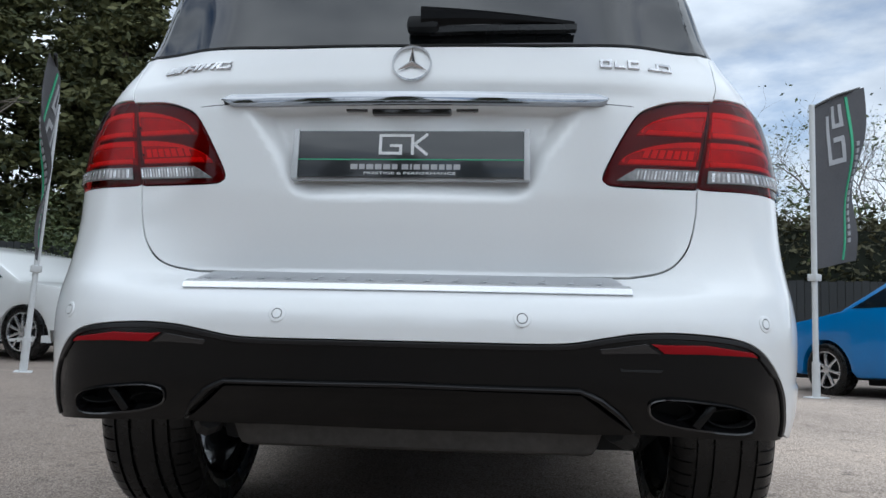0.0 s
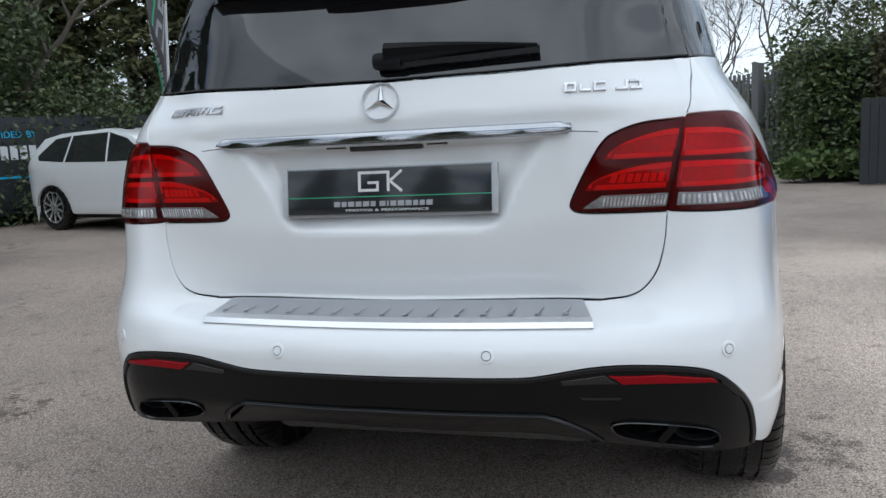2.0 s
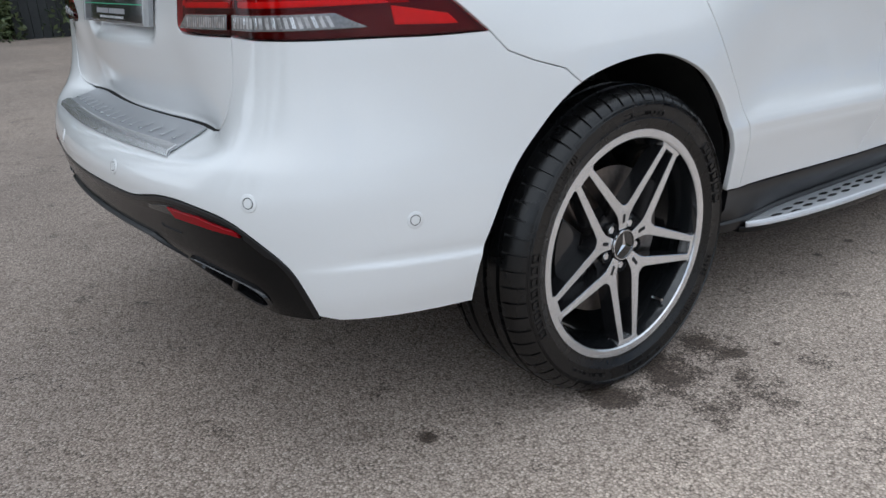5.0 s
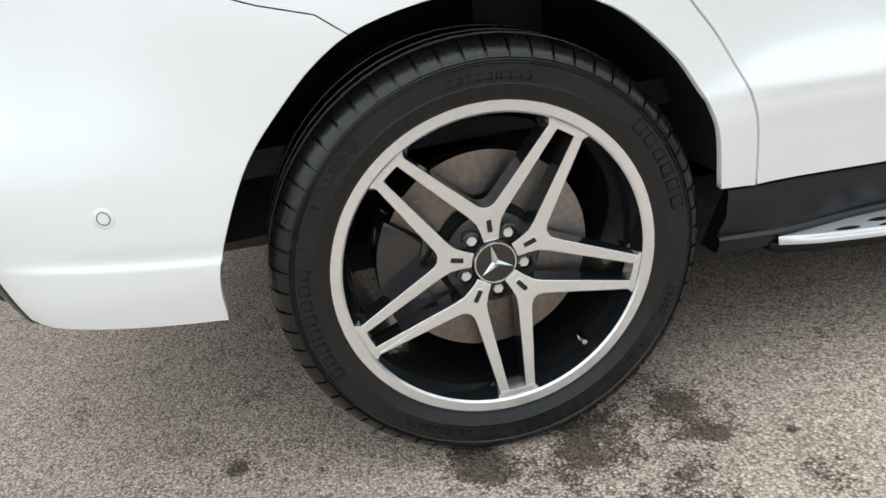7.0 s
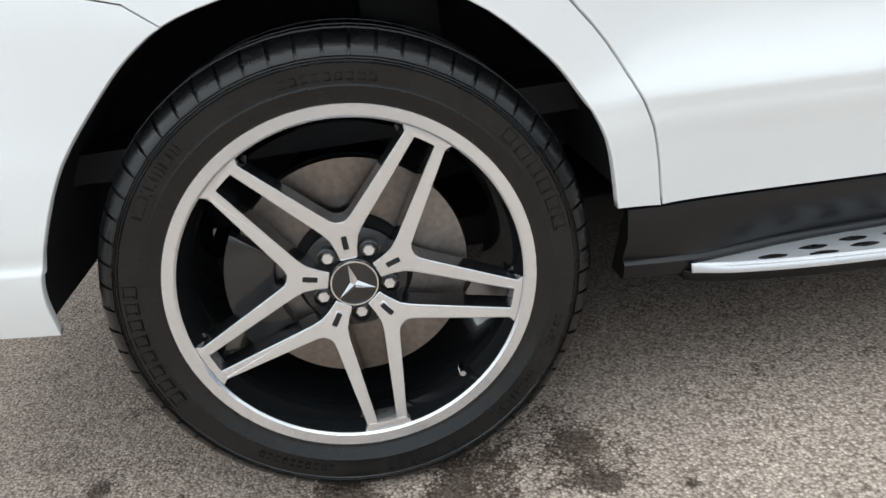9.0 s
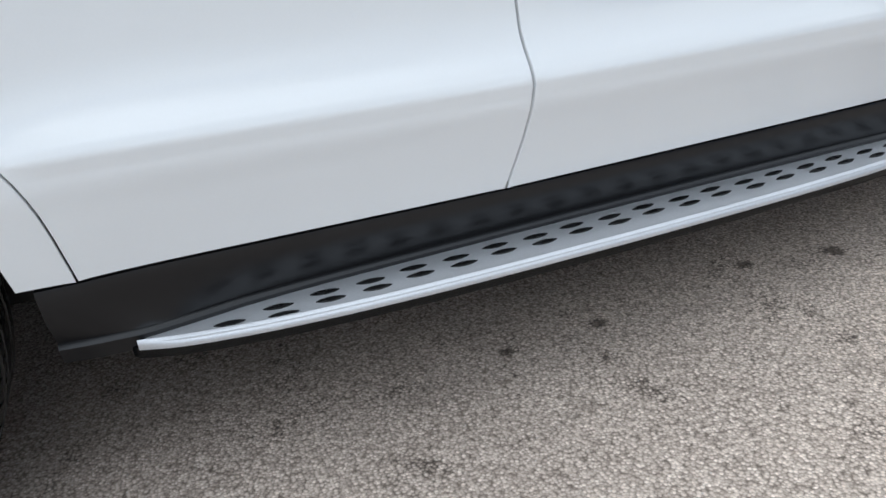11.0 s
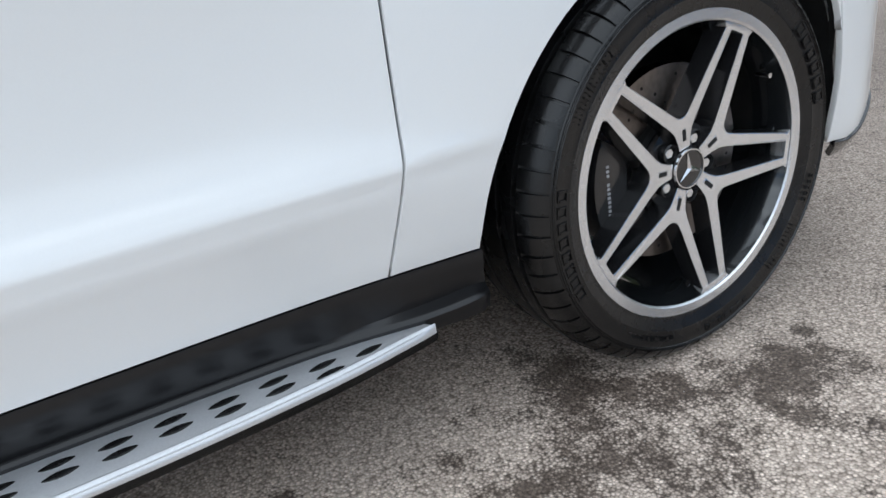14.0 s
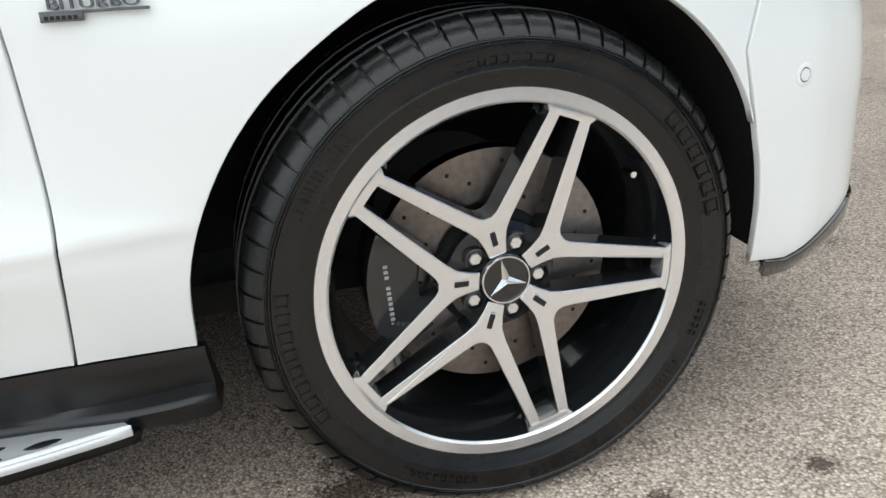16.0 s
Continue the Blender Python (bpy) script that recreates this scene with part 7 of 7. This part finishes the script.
vg = slab([(3.4, 21.0), (30, 21.0), (30, 45), (1.4, 45), (1.6, 33)], -0.32, -0.235)
solo("grass_verge", vg, VERGE, "green grass verge beside the lane", "verge", kind="structure")
vg = slab([(-60, 50), (80, 44), (80, 160), (-60, 160)], -0.2, -0.12)
solo("far_field", vg, VERGE, "green field across the lane", "field", kind="structure")
_gl = lambda rng, k: np.stack([rng.uniform(3.5, 9, k), rng.uniform(21, 33, k), rng.uniform(-0.25, -0.09, k)], 1)
solo("verge_grass", leaves(5000, _gl, 0.10, 8), GRASS, "tufts of grass on the verge", "grass", kind="stuff")


# ---- trees ----
def branchy(seed, h, spread, depth_=6, r0=0.16):
    """A leafless tree: trunk and limbs as tapering bars."""
    rng = random.Random(seed)
    trunk, limbs = bmesh.new(), bmesh.new()
    ends = []

    def grow(p, d, length, r, lv, bm):
        pts, q = [p], p.copy()
        for k in range(3):
            d = (d + Vector((rng.gauss(0, 0.13), rng.gauss(0, 0.13), rng.gauss(0.04, 0.08)))).normalized()
            q = q + d * length / 3
            pts.append(q.copy())
        tube(pts, r, 7 if lv == 0 else (5 if lv < 3 else 3), bm, tip=r * 0.6)
        if lv >= depth_:
            ends.append(q)
            return
        for k in range(3 if lv < 4 else 2):
            n = Vector((rng.gauss(0, 1), rng.gauss(0, 1), rng.gauss(0.25, 0.5))).normalized()
            e = (d * (1.1 - spread) + n * spread).normalized()
            grow(pts[rng.choice((2, 3, 3))], e, length * rng.uniform(0.62, 0.85), r * 0.55, lv + 1, limbs)

    grow(Vector((0, 0, -0.2)), Vector((0, 0, 1)), h * 0.34, r0, 0, trunk)
    return trunk, limbs, ends


def bare_tree(x, y, h, seed, buds=0, z=-0.15, label="tall bare spring tree with grey-brown twigs"):
    t = thing("bare_tree", label, "tree", "bare trees", at=Matrix.Translation((x, y, z)))
    trunk, limbs, ends = branchy(seed, h, 0.55, 6, 0.0125 * h)
    part("trunk", trunk, BARK, t)
    part("branchwork", limbs, TWIG, t, smooth=False)
    if buds:
        E_ = np.array([tuple(e) for e in ends])
        part("crown", leaves(buds, lambda rng, k: E_[rng.integers(0, len(E_), k)] + rng.normal(0, 0.25, (k, 3)), 0.07, seed), SPRING, t)
    return t


def conifer(seed, h, r):
    t = thing("conifer_tree", "tall dark dense conifer with drooping sprays", "tree", "conifers behind the fence")
    part("trunk", tube([(0, 0, -0.2), (0.05, 0, h * 0.5), (0, 0, h * 0.96)], 0.22, 8, tip=0.03), BARK, t)

    def place(rng, k):
        nb = 420
        zb, ab = rng.uniform(0.02, 0.98, nb) ** 0.9, rng.uniform(0, 2 * np.pi, nb)
        lb = r * (1.05 - zb) ** 0.6 * rng.uniform(0.55, 1.15, nb)
        i = rng.integers(0, nb, k)
        u = rng.beta(3, 1.3, k)
        rr = lb[i] * u
        p = np.stack([np.cos(ab[i]) * rr, np.sin(ab[i]) * rr, h * zb[i] - 0.28 * rr * u + 0.25 * u], 1)
        return p + rng.normal(0, 1, (k, 3)) * np.array([0.16, 0.16, 0.10])

    part("crown", leaves(38000, place, 0.115, seed, 0.5), CONIFER, t)
    return t


c0, c1 = conifer(11, 13.0, 2.6), conifer(12, 11.0, 2.3)
c0.matrix_basis, c1.matrix_basis = pose(-7.0, 17.5, -0.2), pose(-9.6, 16.0, -0.2)
rng = random.Random(3)
# the last four stand unseen behind the view, added for dark reflections in chrome
for k, (x, y) in enumerate(((-12.2, 15.2), (-14.3, 12.8), (-15.8, 10.2), (-16.9, 7.4), (-17.6, 4.4), (-18.0, 1.2), (-18.2, -2.2), (-18.6, -6.0), (-12.0, 19.5), (-16.5, 16.0), (-19.5, 11.0), (-20.8, 5.0), (-9.0, 20.5), (-18.5, -10.0), (-14, -20), (-9, -22), (-3.5, -23), (2, -24))):
    copy_thing((c0, c1)[k % 2], pose(x + rng.uniform(-0.5, 0.5), y + rng.uniform(-0.5, 0.5), -0.2, 0, 0, rng.uniform(0, 360)))


def ivy_tree(x, y, h, seed):
    t = thing("ivy_tree", "dead trunk thickly covered with ivy leaves", "tree", at=Matrix.Translation((x, y, -0.15)))
    trunk, limbs, ends = branchy(seed, h, 0.5, 4, 0.2)
    part("trunk", trunk, BARK, t)
    part("branchwork", limbs, TWIG, t, smooth=False)

    def place(rng, k):
        z, a = rng.uniform(0, 1, k), rng.uniform(0, 2 * np.pi, k)
        rr = (0.35 + 0.55 * np.abs(np.sin(3.1 * z + seed)) + 0.3 * np.sin(9 * z + a)) * rng.uniform(0.7, 1.1, k)
        return np.stack([np.cos(a) * rr, np.sin(a) * rr, z * h * 0.68], 1) + rng.normal(0, 0.1, (k, 3))

    part("ivy", leaves(16000, place, 0.07, seed), IVY, t)
    return t


ivy_tree(-11.9, 9.9, 6.5, 21)
ivy_tree(-12.9, 8.6, 5.5, 22)
ivy_tree(-14.6, 4.6, 5.0, 23)


def shrub(x, y, r, h, n, seed, mat, label, size=0.06):
    t = thing("shrub", label, "bush", "shrubs along the fences", at=Matrix.Translation((x, y, -0.15)))
    trunk, limbs, ends = branchy(seed, h * 1.1, 0.7, 4, 0.05)
    part("stems", limbs, TWIG, t, smooth=False)
    trunk.free()

    def place(rng, k):
        d = rng.normal(size=(k, 3))
        d /= np.linalg.norm(d, axis=1)[:, None]
        lump = 1 + 0.35 * np.sin(4 * d[:, 0] + seed) * np.cos(5 * d[:, 1]) + 0.2 * np.sin(9 * d[:, 2])
        q = d * (rng.uniform(0.5, 1.0, k) ** 0.5 * lump)[:, None]
        return np.stack([q[:, 0] * r, q[:, 1] * r, np.abs(q[:, 2]) * h], 1)

    part("leaves", leaves(n, place, size, seed), mat, t)
    return t


rng = random.Random(9)
for k in range(9):
    shrub(-14.6 + 0.62 * k + rng.uniform(-0.3, 0.3), 0.6 + 1.75 * k, 1.3, 2.6 + rng.uniform(-0.4, 0.8), 11000, 30 + k, IVY, "dark overgrown evergreen shrub behind the fence")
for k in range(7):
    shrub(5.5 + 2.1 * k, 15.6 + rng.uniform(-0.6, 0.6), 1.7, 2.6 + rng.uniform(0, 0.7), 4200, 50 + k, SPRING if k % 2 else HEDGE, "green spring shrub behind the fence")
for k in range(6):
    shrub(4.9 + 1.5 * k, 20.6 + rng.uniform(-0.5, 0.5), 1.5, 3.7 + rng.uniform(-0.4, 0.5), 6500, 120 + k, SPRING if k % 2 else HEDGE, "tall green and brown shrub behind the clipped hedge", 0.09)
for x, y, h, s, b in ((-0.5, 47, 12, 163, 900), (2.5, 44, 11, 164, 900), (5.5, 42, 12, 165, 900), (-4.5, 50, 12, 166, 600), (9.5, 19, 7, 61, 500), (12.5, 20, 8, 62, 400), (7.2, 24, 8, 63, 700), (16, 19, 7.5, 64, 400), (-2.5, 56, 13, 65, 0), (1.5, 58, 14, 66, 300), (4.5, 52, 12, 67, 500), (-6.5, 55, 12, 68, 0), (8, 50, 12, 69, 600), (13, 46, 11, 70, 500), (19, 30, 9, 71, 300), (-11, 58, 12, 72, 0), (41, 16, 10, 73, 300), (43, 2, 10, 74, 200), (40, -12, 11, 75, 200), (22, -24, 10, 76, 200), (3, -19, 10, 77, 200), (-8, -18, 11, 78, 200)):
    bare_tree(x, y, h, s, b)
for k in range(17):
    shrub(-24 + 4.0 * k, 54 + 2 * math.sin(k), 4.2, 3.6, 6000, 80 + k, HEDGE if k % 3 else SPRING, "green roadside shrub beyond the far lane", 0.2)
for k in range(8):
    shrub(42.0 - 1.5 * abs(k - 4), -22 + 7.5 * k, 3.4, 3.0, 2500, 95 + k, HEDGE, "green boundary shrub across the yard")
for k in range(6):
    shrub(-12 + 5 * k, -17, 2.6, 3.4, 2500, 105 + k, HEDGE, "green boundary shrub behind the yard")
